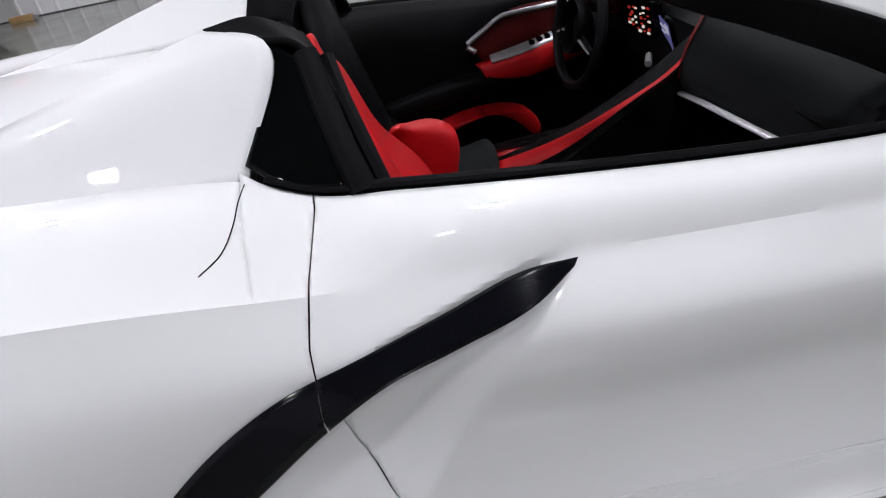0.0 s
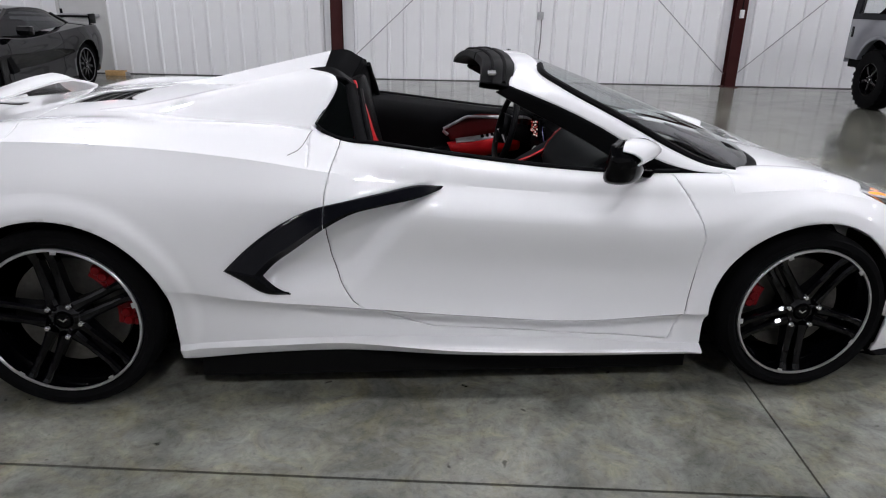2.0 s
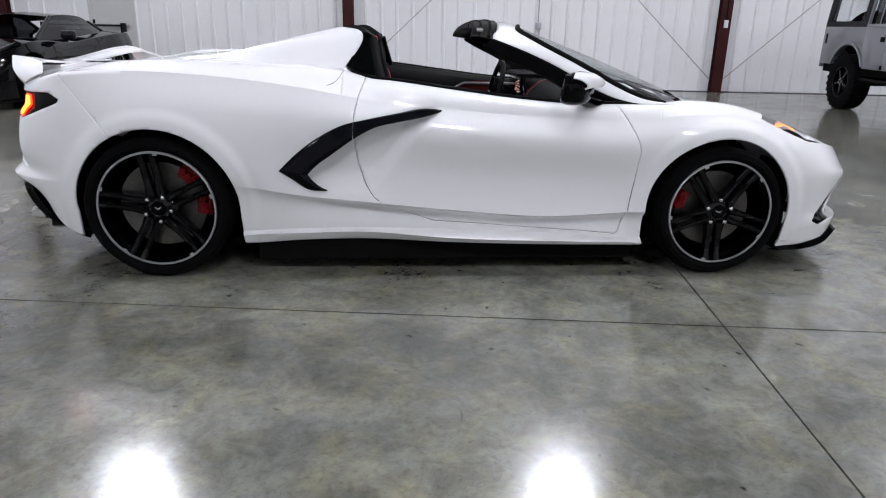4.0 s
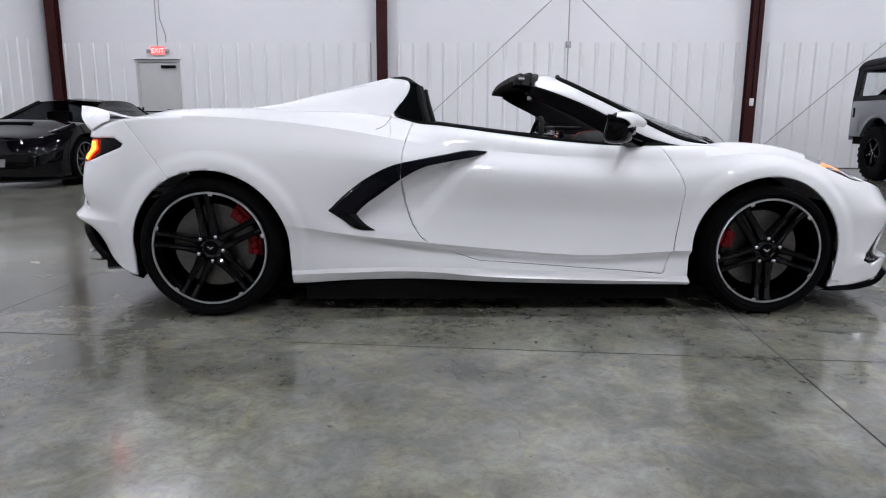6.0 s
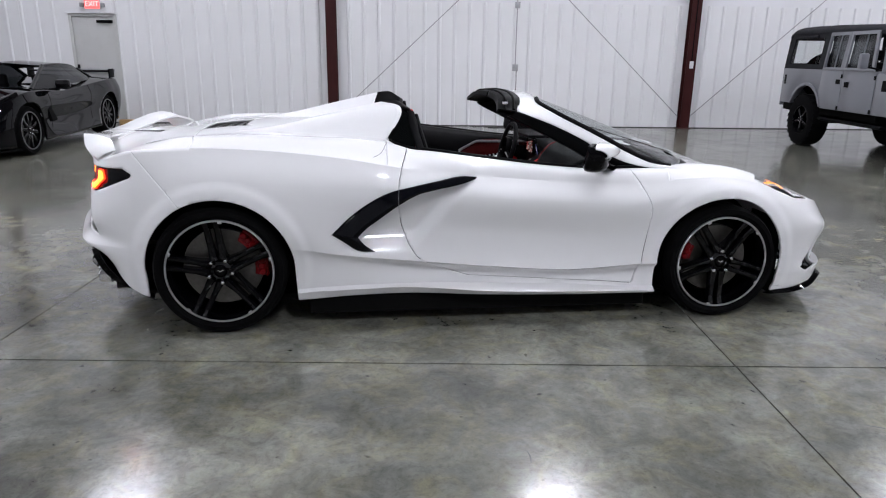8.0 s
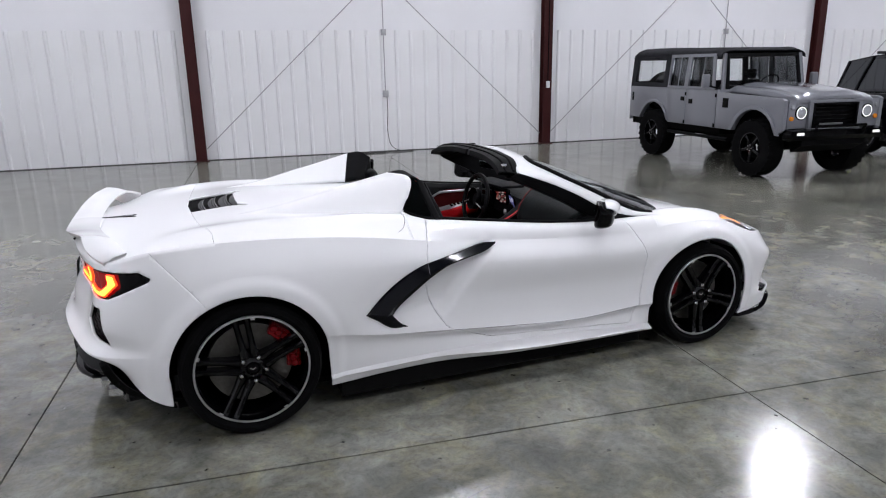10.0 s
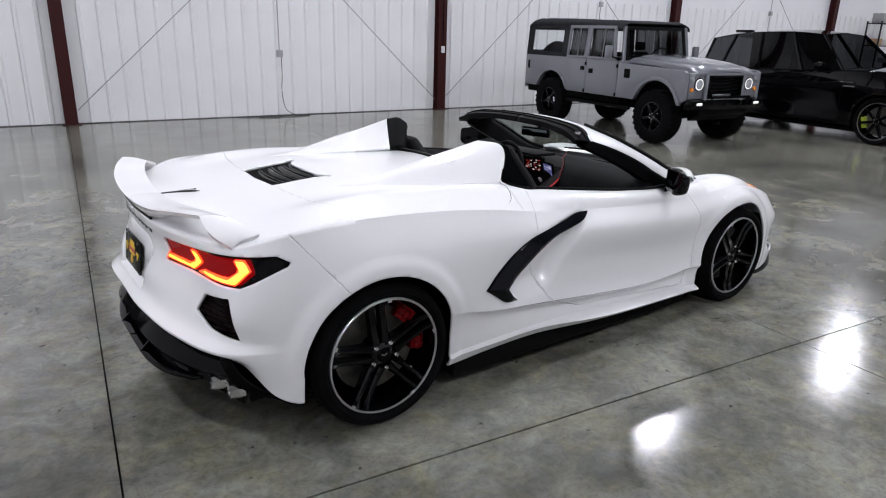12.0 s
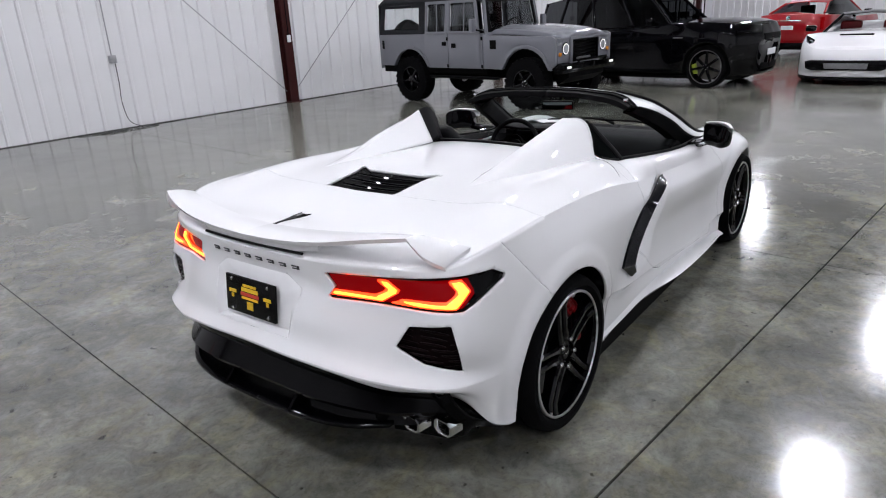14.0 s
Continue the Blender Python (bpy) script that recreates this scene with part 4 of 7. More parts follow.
part("wiper", tube([(2.66, -0.40, 0.81), (2.60, -0.36, 0.852), (2.52, -0.15, 0.868), (2.50, 0.10, 0.870)], [0.013, 0.011, 0.009, 0.006], 6), SATIN_BLACK, car, "black wiper arm")
part("wiper", tube([(2.74, 0.05, 0.80), (2.66, 0.10, 0.850), (2.58, 0.30, 0.858), (2.50, 0.50, 0.850)], [0.013, 0.011, 0.009, 0.006], 6), SATIN_BLACK, car, "black wiper arm")
part("wiper", tube([(2.50, -0.60, 0.812), (2.46, -0.585, 0.845), (2.40, -0.52, 0.875), (2.36, -0.36, 0.905)], [0.016, 0.014, 0.010, 0.006], 6), SATIN_BLACK, car, "black wiper arm")

# door mirrors: painted shell above, black below, glass turned in towards the driver
for s in (1, -1):
    def shell(*rows, flip=True):
        return band([[(x, -w * s, z) for x, w, z in r] for r in rows], 6, 5, flip=flip if s > 0 else not flip)

    m = part("door_mirror", shell([(1.985, 0.864, 0.978), (1.948, 0.948, 0.988), (1.912, 1.008, 0.980), (1.905, 1.026, 0.966)], [(2.045, 0.872, 0.972), (2.010, 0.955, 0.980), (1.968, 1.012, 0.970), (1.945, 1.031, 0.955)], [(2.092, 0.872, 0.936), (2.055, 0.935, 0.942), (2.003, 0.995, 0.942), (1.970, 1.026, 0.932)], [(2.080, 0.872, 0.922), (2.045, 0.932, 0.926), (1.995, 0.992, 0.926), (1.960, 1.022, 0.922)]), PAINT, car, "", 40, 0.006)
    HOUSING = ([(1.952, 0.866, 0.972), (1.905, 0.945, 0.980), (1.868, 1.012, 0.974), (1.866, 1.034, 0.956)], [(2.035, 0.874, 0.942), (2.000, 0.960, 0.950), (1.960, 1.014, 0.948), (1.925, 1.036, 0.944)], [(2.030, 0.874, 0.866), (2.005, 0.945, 0.860), (1.962, 1.004, 0.860), (1.930, 1.028, 0.868)], [(1.950, 0.872, 0.864), (1.905, 0.938, 0.856), (1.866, 0.992, 0.856), (1.864, 1.022, 0.868)])
    closed = [[(1.975, 0.855, 0.905)] + row + [(1.895, 1.042, 0.908)] for row in HOUSING + HOUSING[:1]]
    part("mirror_housing", shell(*closed), GLOSS_BLACK, m, "gloss black lower mirror shell", 40)
    face = Matrix.Translation((1.866, -1.022 * s, 0)) @ Matrix.Rotation(radians(-31 * s), 4, "Z") @ Matrix.Diagonal((1, s, 1, 1)) @ Matrix.Translation((0, 0, 0.92)) @ Matrix.Rotation(radians(6), 4, "Y") @ Matrix.Translation((0, 0, -0.92))
    part("mirror_bezel", moved(prism([(0.0, 0.88), (0.0, 0.955), (0.02, 0.978), (0.09, 0.990), (0.180, 0.978), (0.190, 0.94), (0.186, 0.868), (0.10, 0.852), (0.03, 0.854)], 0.001, 0.012, "x", bevel=0.003), face), GLOSS_BLACK, m)
    part("mirror_glass", moved(prism([(0.010, 0.885), (0.010, 0.950), (0.026, 0.968), (0.09, 0.970), (0.166, 0.960), (0.172, 0.938), (0.170, 0.882), (0.10, 0.872), (0.034, 0.872)], -0.002, 0.006, "x"), face), MIRROR_GLASS, m, "greenish mirror glass")
    part("mirror_foot", shell([(1.94, 0.885, 0.872), (2.02, 0.885, 0.876)], [(1.99, 0.83, 0.850), (2.08, 0.83, 0.855)], [(2.03, 0.745, 0.832), (2.14, 0.745, 0.836)], [(2.03, 0.80, 0.822), (2.10, 0.80, 0.826)], [(1.95, 0.885, 0.852), (2.02, 0.885, 0.855)]), GLOSS_BLACK, m, "gloss black mirror foot", 30, 0.004)

# ---- tail: lamps, grilles, spoiler, diffuser, plate ----
BAR_IN = ((-0.400, 0.757), (-0.140, 0.752), (-0.058, 0.800), (-0.115, 0.838), (-0.165, 0.838), (-0.115, 0.802), (-0.170, 0.776), (-0.370, 0.778))
BAR_OUT = ((-0.110, 0.752), (0.185, 0.750), (0.275, 0.806), (0.225, 0.846), (0.150, 0.846), (0.198, 0.806), (0.140, 0.777), (-0.050, 0.774))
BAR_IN, BAR_OUT = tucked_wrap(BAR_IN), tucked_wrap(BAR_OUT)
LENS_RED = ((-0.392, 0.838), (-0.352, 0.790), (-0.395, 0.7535), (0.00, 0.7500), (0.216, 0.7515), (0.30, 0.795), (0.262, 0.848), (0.10, 0.846))
LENS_RED = tucked_wrap(LENS_RED)
for s in (1, -1):
    keep = (lambda q: q) if s > 0 else mirror
    l = part("tail_lamp", keep(offset(tail_lens, 0.030)), GLOSS_BLACK, car, "lit red tail lamp in a black housing")
    red = cut(offset(tail_lens, 0.012), lambda P: inside(wrap(P), LENS_RED), True)
    part("red_lens", keep(red), RED_LENS, l, "red lamp lens", solid=0.003)
    dark = cut(offset(tail_lens, 0.010), lambda P: inside(wrap(P), LENS_RED), False)
    part("black_lens", keep(dark), GLOSS_BLACK, l, "smoked black lens end", solid=0.003)
    for bar in (BAR_IN, BAR_OUT):
        strip = part("light_bar", keep(cut(offset(tail_lens, 0.006), lambda P: inside(wrap(P), bar), True)), LED_STRIP, l, "glowing orange-red light bar", solid=0.005)
        core = cut(offset(tail_lens, 0.002), lambda P: inside(wrap(P), bar), True, 0.0060)
        if len(core[1]):
            part("light_core", keep(core), LED_CORE, strip, "brighter yellow core", solid=0.003)
    g = part("rear_grille", keep(offset(tail_grille, 0.030)), GRILLE_RED, car, "dark mesh grille in the rear bumper")
    for i in range(8):
        z = 0.532 + 0.022 * i
        strip = cut(offset(tail_grille, 0.016), lambda P: 0.0045 - np.abs(P[:, 2] - z), True)
        if len(strip[1]):
            part("grille_bar", keep(strip), GRILLE_RED, g, solid=0.006)


def blade_net(lead, trail, thick):
    top0, top1 = [(x, y, z) for x, y, z in lead], [(x, y, z) for x, y, z in trail]
    mid = [((a[0] + b[0]) / 2, (a[1] + b[1]) / 2, (a[2] + b[2]) / 2 + thick * 0.35) for a, b in zip(top0, top1)]
    low1 = [(x + 0.008, y, z - thick) for x, y, z in top1]
    low0 = [(x - 0.004, y, z - thick * 0.7) for x, y, z in top0]
    return band((top0, mid, top1, low1, low0, top0), 8, 5, sharp=(2, 3, 4))


LEAD = right(((-0.690, 0.0, 0.950), (-0.682, 0.20, 0.956), (-0.655, 0.42, 0.971), (-0.612, 0.58, 0.982), (-0.575, 0.668, 0.982)))
TRAIL = right(((-0.842, 0.0, 0.952), (-0.836, 0.20, 0.957), (-0.812, 0.42, 0.977), (-0.765, 0.58, 1.000), (-0.715, 0.685, 1.010)))
LEAD, TRAIL = tucked(LEAD), tucked(TRAIL)
END_LEAD = [LEAD[-1], (-0.528, -0.712, 0.970), (-0.484, -0.800, 0.940)]
END_TRAIL = [TRAIL[-1], (-0.655, -0.728, 0.950), (-0.590, -0.768, 0.893)]
half = blade_net(LEAD, TRAIL, 0.016)
end = blade_net(END_LEAD, END_TRAIL, 0.018)
sp = part("rear_spoiler", half, PAINT, car, "white raised rear spoiler", 30)
part("spoiler_half", mirror(half), PAINT, sp, "", 30)
part("spoiler_end", end, PAINT, sp, "", 30)
part("spoiler_end", mirror(end), PAINT, sp, "", 30)
part("spoiler_mount", prism([(-0.64, -0.33), (-0.730, -0.345), (-0.768, -0.27), (-0.780, -0.10), (-0.780, 0.10), (-0.768, 0.27), (-0.730, 0.345), (-0.64, 0.33)], 0.915, 0.945, "z", bevel=0.006), PAINT, sp)
BADGE_GREY = mat("dark_grey_badge", (0.05, 0.05, 0.055), 0.3, metal=0.5, vary=0.1)
slot = spline(tucked([(-0.803, -0.29, 0.908), (-0.812, -0.14, 0.908), (-0.815, 0, 0.908), (-0.812, 0.14, 0.908), (-0.803, 0.29, 0.908)]), 6)
part("third_brake_lamp", tube(slot, 0.007, 8, flat=0.8), GLOSS_BLACK, car, "unlit dark slot lamp below the spoiler")
for i in range(8):
    y = 0.238 - i * 0.068
    for k, (dy, w, z0, z1) in enumerate(((-0.014, 0.005, 0.838, 0.853), (0.003, 0.014, 0.848, 0.853), (0.003, 0.012, 0.838, 0.842))):
        x = tail_x(y + dy, (z0 + z1) / 2)
        part("badge_mark", moved(box(-0.003, 0.004, -w, w, z0 - 0.846, z1 - 0.846), Matrix.Translation((x, y + dy, 0.846)) @ Matrix.Rotation(0.35 * (y + dy) * -1.0, 4, "Z")), BADGE_GREY, car, "dark grey badge mark", smooth=0)
emblem = part("deck_emblem", prism([(-0.720, 0.0), (-0.60, -0.005), (-0.565, -0.011), (-0.53, -0.021), (-0.478, -0.028), (-0.505, 0.0), (-0.478, 0.028), (-0.53, 0.021), (-0.565, 0.011), (-0.60, 0.005)], 0.9435, 0.9485, "z"), GLOSS_BLACK, car, "dark winged emblem")
part("emblem_centre", prism([(-0.53, -0.008), (-0.495, -0.010), (-0.495, 0.010), (-0.53, 0.008)], 0.9485, 0.9505, "z"), CHROME, emblem)

plate_m = Matrix.Translation((-0.794, 0.012, 0.680)) @ Matrix.Rotation(radians(7), 4, "Y")
plate = part("number_plate", moved(box(-0.006, 0.006, -0.152, 0.152, -0.077, 0.077, 0.004), plate_m), PLATE_BLACK, car, "black dealer plate with yellow print")
for y0, y1, z0, z1, c in ((-0.05, 0.05, 0.020, 0.036, PLATE_YELLOW), (-0.055, 0.055, 0.002, 0.016, PLATE_RED), (-0.05, 0.05, -0.012, -0.002, PLATE_YELLOW), (-0.018, 0.018, -0.052, -0.020, PLATE_YELLOW), (-0.128, -0.085, 0.004, 0.018, PLATE_YELLOW), (0.085, 0.128, 0.004, 0.018, PLATE_YELLOW), (-0.114, -0.10, -0.016, 0.0, PLATE_YELLOW), (0.10, 0.114, -0.016, 0.0, PLATE_YELLOW), (-0.04, 0.04, 0.040, 0.050, PLATE_YELLOW)):
    part("printed_bar", moved(box(-0.0085, -0.0055, y0, y1, z0, z1), plate_m), c, plate, smooth=0)
for y in (-0.11, 0.11):
    for z in (-0.062, 0.062):
        part("screw", moved(moved(lathe([(0.001, -0.004), (0.008, -0.003), (0.008, 0.0)], 10), Matrix.Rotation(radians(-90), 4, "Z")), plate_m @ Matrix.Translation((-0.007, y, z))), CHROME, plate)

# black diffuser under the tail
DIFFUSER_BLACK = mat("black_moulding", (0.0012, 0.0012, 0.0015), 0.08, spec=0.10, vary=0.4, scale=40)
D0 = right(((-0.848, 0, 0.492), (-0.847, 0.12, 0.491), (-0.838, 0.32, 0.480), (-0.764, 0.58, 0.428), (-0.610, 0.776, 0.394), (-0.45, 0.858, 0.224)))
D1 = right(((-0.838, 0, 0.44), (-0.837, 0.12, 0.439), (-0.828, 0.32, 0.43), (-0.750, 0.58, 0.385), (-0.598, 0.768, 0.352), (-0.44, 0.852, 0.212)))
D2 = right(((-0.892, 0, 0.372), (-0.891, 0.12, 0.371), (-0.880, 0.32, 0.362), (-0.795, 0.58, 0.338), (-0.620, 0.768, 0.318), (-0.44, 0.850, 0.206)))
D3 = right(((-0.884, 0, 0.350), (-0.883, 0.12, 0.349), (-0.872, 0.32, 0.342), (-0.785, 0.58, 0.320), (-0.612, 0.764, 0.300), (-0.43, 0.848, 0.200)))
D4 = right(((-0.815, 0, 0.318), (-0.814, 0.12, 0.317), (-0.805, 0.32, 0.315), (-0.735, 0.58, 0.296), (-0.590, 0.758, 0.270), (-0.42, 0.846, 0.190)))
D5 = right(((-0.835, 0, 0.262), (-0.834, 0.12, 0.262), (-0.825, 0.32, 0.262), (-0.755, 0.58, 0.262), (-0.590, 0.755, 0.250), (-0.41, 0.845, 0.184)))
D6 = right(((-0.40, 0, 0.17), (-0.400, 0.12, 0.170), (-0.40, 0.32, 0.17), (-0.40, 0.58, 0.17), (-0.38, 0.77, 0.17), (-0.36, 0.86, 0.172)))
D0, D1, D2, D3, D4, D5 = (tucked(l) for l in (D0, D1, D2, D3, D4, D5))
part("diffuser", whole(band((D0, D1, D2, D3, D4, D5, D6), 10, 6, sharp=(1, 2, 3, 4, 5), flip=True)), DIFFUSER_BLACK, car, "gloss black rear diffuser", 30, 0.008)
for s in (1, -1):
    part("diffuser_fin", moved(prism([(-0.10, 0.0), (0.10, -0.02), (0.10, 0.05), (-0.06, 0.095), (-0.11, 0.06)], -0.008, 0.008, "y", bevel=0.003), Matrix.Translation((-0.640, -0.600 * s, 0.255)) @ Matrix.Rotation(radians(-28 * s), 4, "Z")), DIFFUSER_BLACK, car, "gloss black diffuser fin")
for y in (-0.20, 0.20):
    part("diffuser_strake", prism([(-0.86, 0.262), (-0.50, 0.19), (-0.50, 0.24), (-0.80, 0.318)], y - 0.007, y + 0.007, "y"), DIFFUSER_BLACK, car)
CHEEK = ((-0.672, -0.772, 0.425), (-0.662, -0.783, 0.392), (-0.632, -0.796, 0.335), (-0.572, -0.816, 0.272), (-0.487, -0.838, 0.231), (-0.350, -0.858, 0.202))
CHEEK_OUT = [(x + 0.040, y - 0.014, z + 0.016) for x, y, z in CHEEK]
CHEEK_IN = [(x + 0.060, y + 0.110, z - 0.010) for x, y, z in CHEEK]
sides("diffuser_cheek", band((CHEEK_OUT, CHEEK, CHEEK_IN), 8, 4, sharp=(1,), flip=True), DIFFUSER_BLACK, label="gloss black diffuser cheek", solid=0.006)
LIP = right(((-0.856, 0.0, 0.250), (-0.855, 0.12, 0.250), (-0.846, 0.32, 0.254), (-0.800, 0.50, 0.262), (-0.735, 0.600, 0.268)))
LIP_IN = right(((-0.70, 0.0, 0.230), (-0.70, 0.12, 0.230), (-0.69, 0.32, 0.232), (-0.66, 0.50, 0.242), (-0.60, 0.595, 0.246)))
sides("diffuser_lip", band((LIP_IN, LIP), 8, 4), GLOSS_BLACK, label="gloss black diffuser lip", solid=0.016)

def tip_outline(k):
    return [(0.044 * k * a, 0.031 * k * b) for a, b in ((-1, -0.55), (-0.62, -1), (0.62, -1), (1, -0.55), (1, 0.55), (0.62, 1), (-0.62, 1), (-1, 0.55))]


SURROUND = ((0.52, 0.365), (0.68, 0.340), (0.770, 0.290), (0.790, 0.215), (0.74, 0.192), (0.53, 0.205))
for s in (1, -1):
    back = (-0.612 if s > 0 else -0.55)
    V = [(back + 0.36 * (y - 0.655) + d, -y * s, z + 0.012 * (d > 0)) for d in (0.0, 0.24) for y, z in SURROUND]
    F = [tuple(range(6)), tuple(range(11, 5, -1))] + [(k, (k + 1) % 6, (k + 1) % 6 + 6, k + 6) for k in range(6)]
    part("exhaust_surround", (np.array(V), F if s < 0 else [f[::-1] for f in F]), DIFFUSER_BLACK, car, "black exhaust surround", smooth=30)
for s in (1, -1):
    for x, y, z in ((-0.660, 0.634, 0.270), (-0.620, 0.750, 0.272)):
        bm = bmesh.new()
        rings = [[bm.verts.new((q, a, b)) for a, b in tip_outline(k)] for q, k in ((0.006, 0.70), (0.0, 0.76), (-0.002, 0.96), (0.004, 1.0), (0.06, 1.0))]
        deep = [bm.verts.new((0.055, a, b)) for a, b in tip_outline(0.66)]
        for a, b in ((rings[4], rings[3]), (rings[3], rings[2]), (rings[2], rings[1]), (rings[1], rings[0]), (rings[0], deep)):
            for k in range(8):
                bm.faces.new((a[k], a[(k + 1) % 8], b[(k + 1) % 8], b[k]))
        bmesh.ops.recalc_face_normals(bm, faces=bm.faces)
        t = part("exhaust_tip", moved(bm, Matrix.Translation((x - (0.018 if s > 0 else -0.05), -y * s, z + 0.006)) @ Matrix.Rotation(radians(-9 * s), 4, "Z")), CHROME, car, "polished six-sided exhaust tip", smooth=20)
        part("exhaust_core", moved(prism(tip_outline(0.66), 0.04, 0.045, "x"), Matrix.Translation((x - (0.018 if s > 0 else -0.05), -y * s, z + 0.006)) @ Matrix.Rotation(radians(-9 * s), 4, "Z")), DARK, t)

# engine vent in the deck: a sunk tray and curved black louvres
def deck_at(x, w):
    return crown(np.array([x]), np.array([w]), DECK_LINE, haunch)[0]


VENT_BLACK = mat("vent_black", (0.0008, 0.0008, 0.0010), 0.05, spec=0.05, vary=0.2, scale=30)
VENT_LIP = mat("polished_black_lip", (0.0015, 0.0015, 0.002), 0.03, spec=0.6, vary=0.2, scale=30)
tray = [(x, y, deck_at(x, abs(y)) - 0.022) for x, y in ((-0.21, -0.22), (-0.21, 0.22), (0.12, 0.26), (0.12, -0.26))]
vent = part("engine_vent", (np.array(tray), [(0, 1, 2, 3)]), DARK, car, "black louvred engine vent", solid=0.01)
for i in range(4):
    x = -0.190 + i * 0.066
    w = 0.200 + 0.008 * i
    front = [(x + 0.066 + 0.022 * abs(t) ** 2, -t * w, deck_at(x, abs(t * w)) - 0.004) for t in np.linspace(-1, 1, 9)]
    back = [(x - 0.002 + 0.022 * abs(t) ** 2, -t * w, deck_at(x, abs(t * w)) - 0.020) for t in np.linspace(-1, 1, 9)]
    l = part("louvre", band((back, front), 2, 3), VENT_BLACK, vent, solid=0.006)
    part("louvre_lip", tube([(x, y, z - 0.001) for x, y, z in front], 0.0035, 8), VENT_LIP, l)

# ---- front: lamps, splitter, ducts ----
for s in (1, -1):
    keep = (lambda q: q) if s > 0 else mirror
    h = part("headlamp", keep(offset(head_lens, 0.035)), GLOSS_BLACK, car, "headlamp with an amber indicator lit")
    INDICATOR, REFLECTOR = ((3.100, 0.733), (3.122, 0.726), (3.136, 0.706), (3.110, 0.712)), ((3.08, 0.79), (3.20, 0.745), (3.285, 0.648), (3.17, 0.672), (3.135, 0.735))
    for piece, name in ((head_lens, "housing"), (head_top, "housing")):
        if not len(piece[1]):
            continue
        if piece is head_top:
            part("housing", keep(offset(piece, 0.03)), GLOSS_BLACK, h)
        part("lens", keep(piece), CLEAR_GLASS, h, "clear headlamp lens").visible_shadow = False
        for shape, kind, material, note in ((REFLECTOR, "reflector", CLEAR, "bright lamp reflector"), (INDICATOR, "indicator", AMBER if s > 0 else CLEAR, "amber indicator")):
            bit = cut(offset(piece, 0.005 if kind == "indicator" else 0.010), lambda P: inside(xz(P), shape), True)
            if len(bit[1]):
                part(kind, keep(bit), material, h, note, solid=0.004)
sides("front_duct", offset(front_duct, 0.02), GLOSS_BLACK, label="gloss black bumper duct", solid=0.004)
SP0 = right(((3.05, 0.885, 0.138), (3.20, 0.870, 0.140), (3.33, 0.826, 0.166), (3.42, 0.755, 0.205), (3.52, 0.62, 0.175), (3.66, 0.0, 0.160)))
SP1 = right(((3.08, 0.892, 0.112), (3.21, 0.880, 0.115), (3.345, 0.842, 0.138), (3.445, 0.772, 0.182), (3.54, 0.63, 0.145), (3.69, 0.0, 0.125)))
SP2 = right(((3.05, 0.850, 0.104), (3.20, 0.820, 0.102), (3.30, 0.780, 0.105), (3.38, 0.70, 0.110), (3.46, 0.58, 0.105), (3.58, 0.0, 0.100)))
sides("front_splitter", band((SP0, SP1, SP2), 8, 4, sharp=(1,)), GLOSS_BLACK, label="gloss black front splitter", solid=-0.006)

# ---- wheels ----


def spoke_bm(r0, r1):
    """A forked pair of tapered spokes along +x, facing -y."""
    bm = bmesh.new()
    for k in (1, -1):
        a, b = (r0, 0.023 * k), (r1, 0.027 * k)
        n = Vector((b[0] - a[0], 0, b[1] - a[1])).normalized()
        side = Vector((-n.z, 0, n.x))
        secs = []
        for t, wd, dep, face in ((0.0, 0.021, 0.060, 0.002), (0.30, 0.0145, 0.050, 0.006), (0.8, 0.0135, 0.044, 0.004), (1.0, 0.018, 0.040, -0.010)):
            c = Vector((a[0] + (b[0] - a[0]) * t, face, a[1] + (b[1] - a[1]) * t))
            secs.append([bm.verts.new(c + side * wd + Vector((0, dep, 0))), bm.verts.new(c + side * wd + Vector((0, 0.008, 0))), bm.verts.new(c + side * wd * 0.45), bm.verts.new(c - side * wd * 0.45), bm.verts.new(c - side * wd + Vector((0, 0.008, 0))), bm.verts.new(c - side * wd + Vector((0, dep, 0)))])
        for p, q in zip(secs, secs[1:]):
            for i in range(5):
                bm.faces.new((p[i], p[i + 1], q[i + 1], q[i]))
        bm.faces.new(secs[0]), bm.faces.new(secs[-1][::-1])
    bmesh.ops.recalc_face_normals(bm, faces=bm.faces)
    return bm


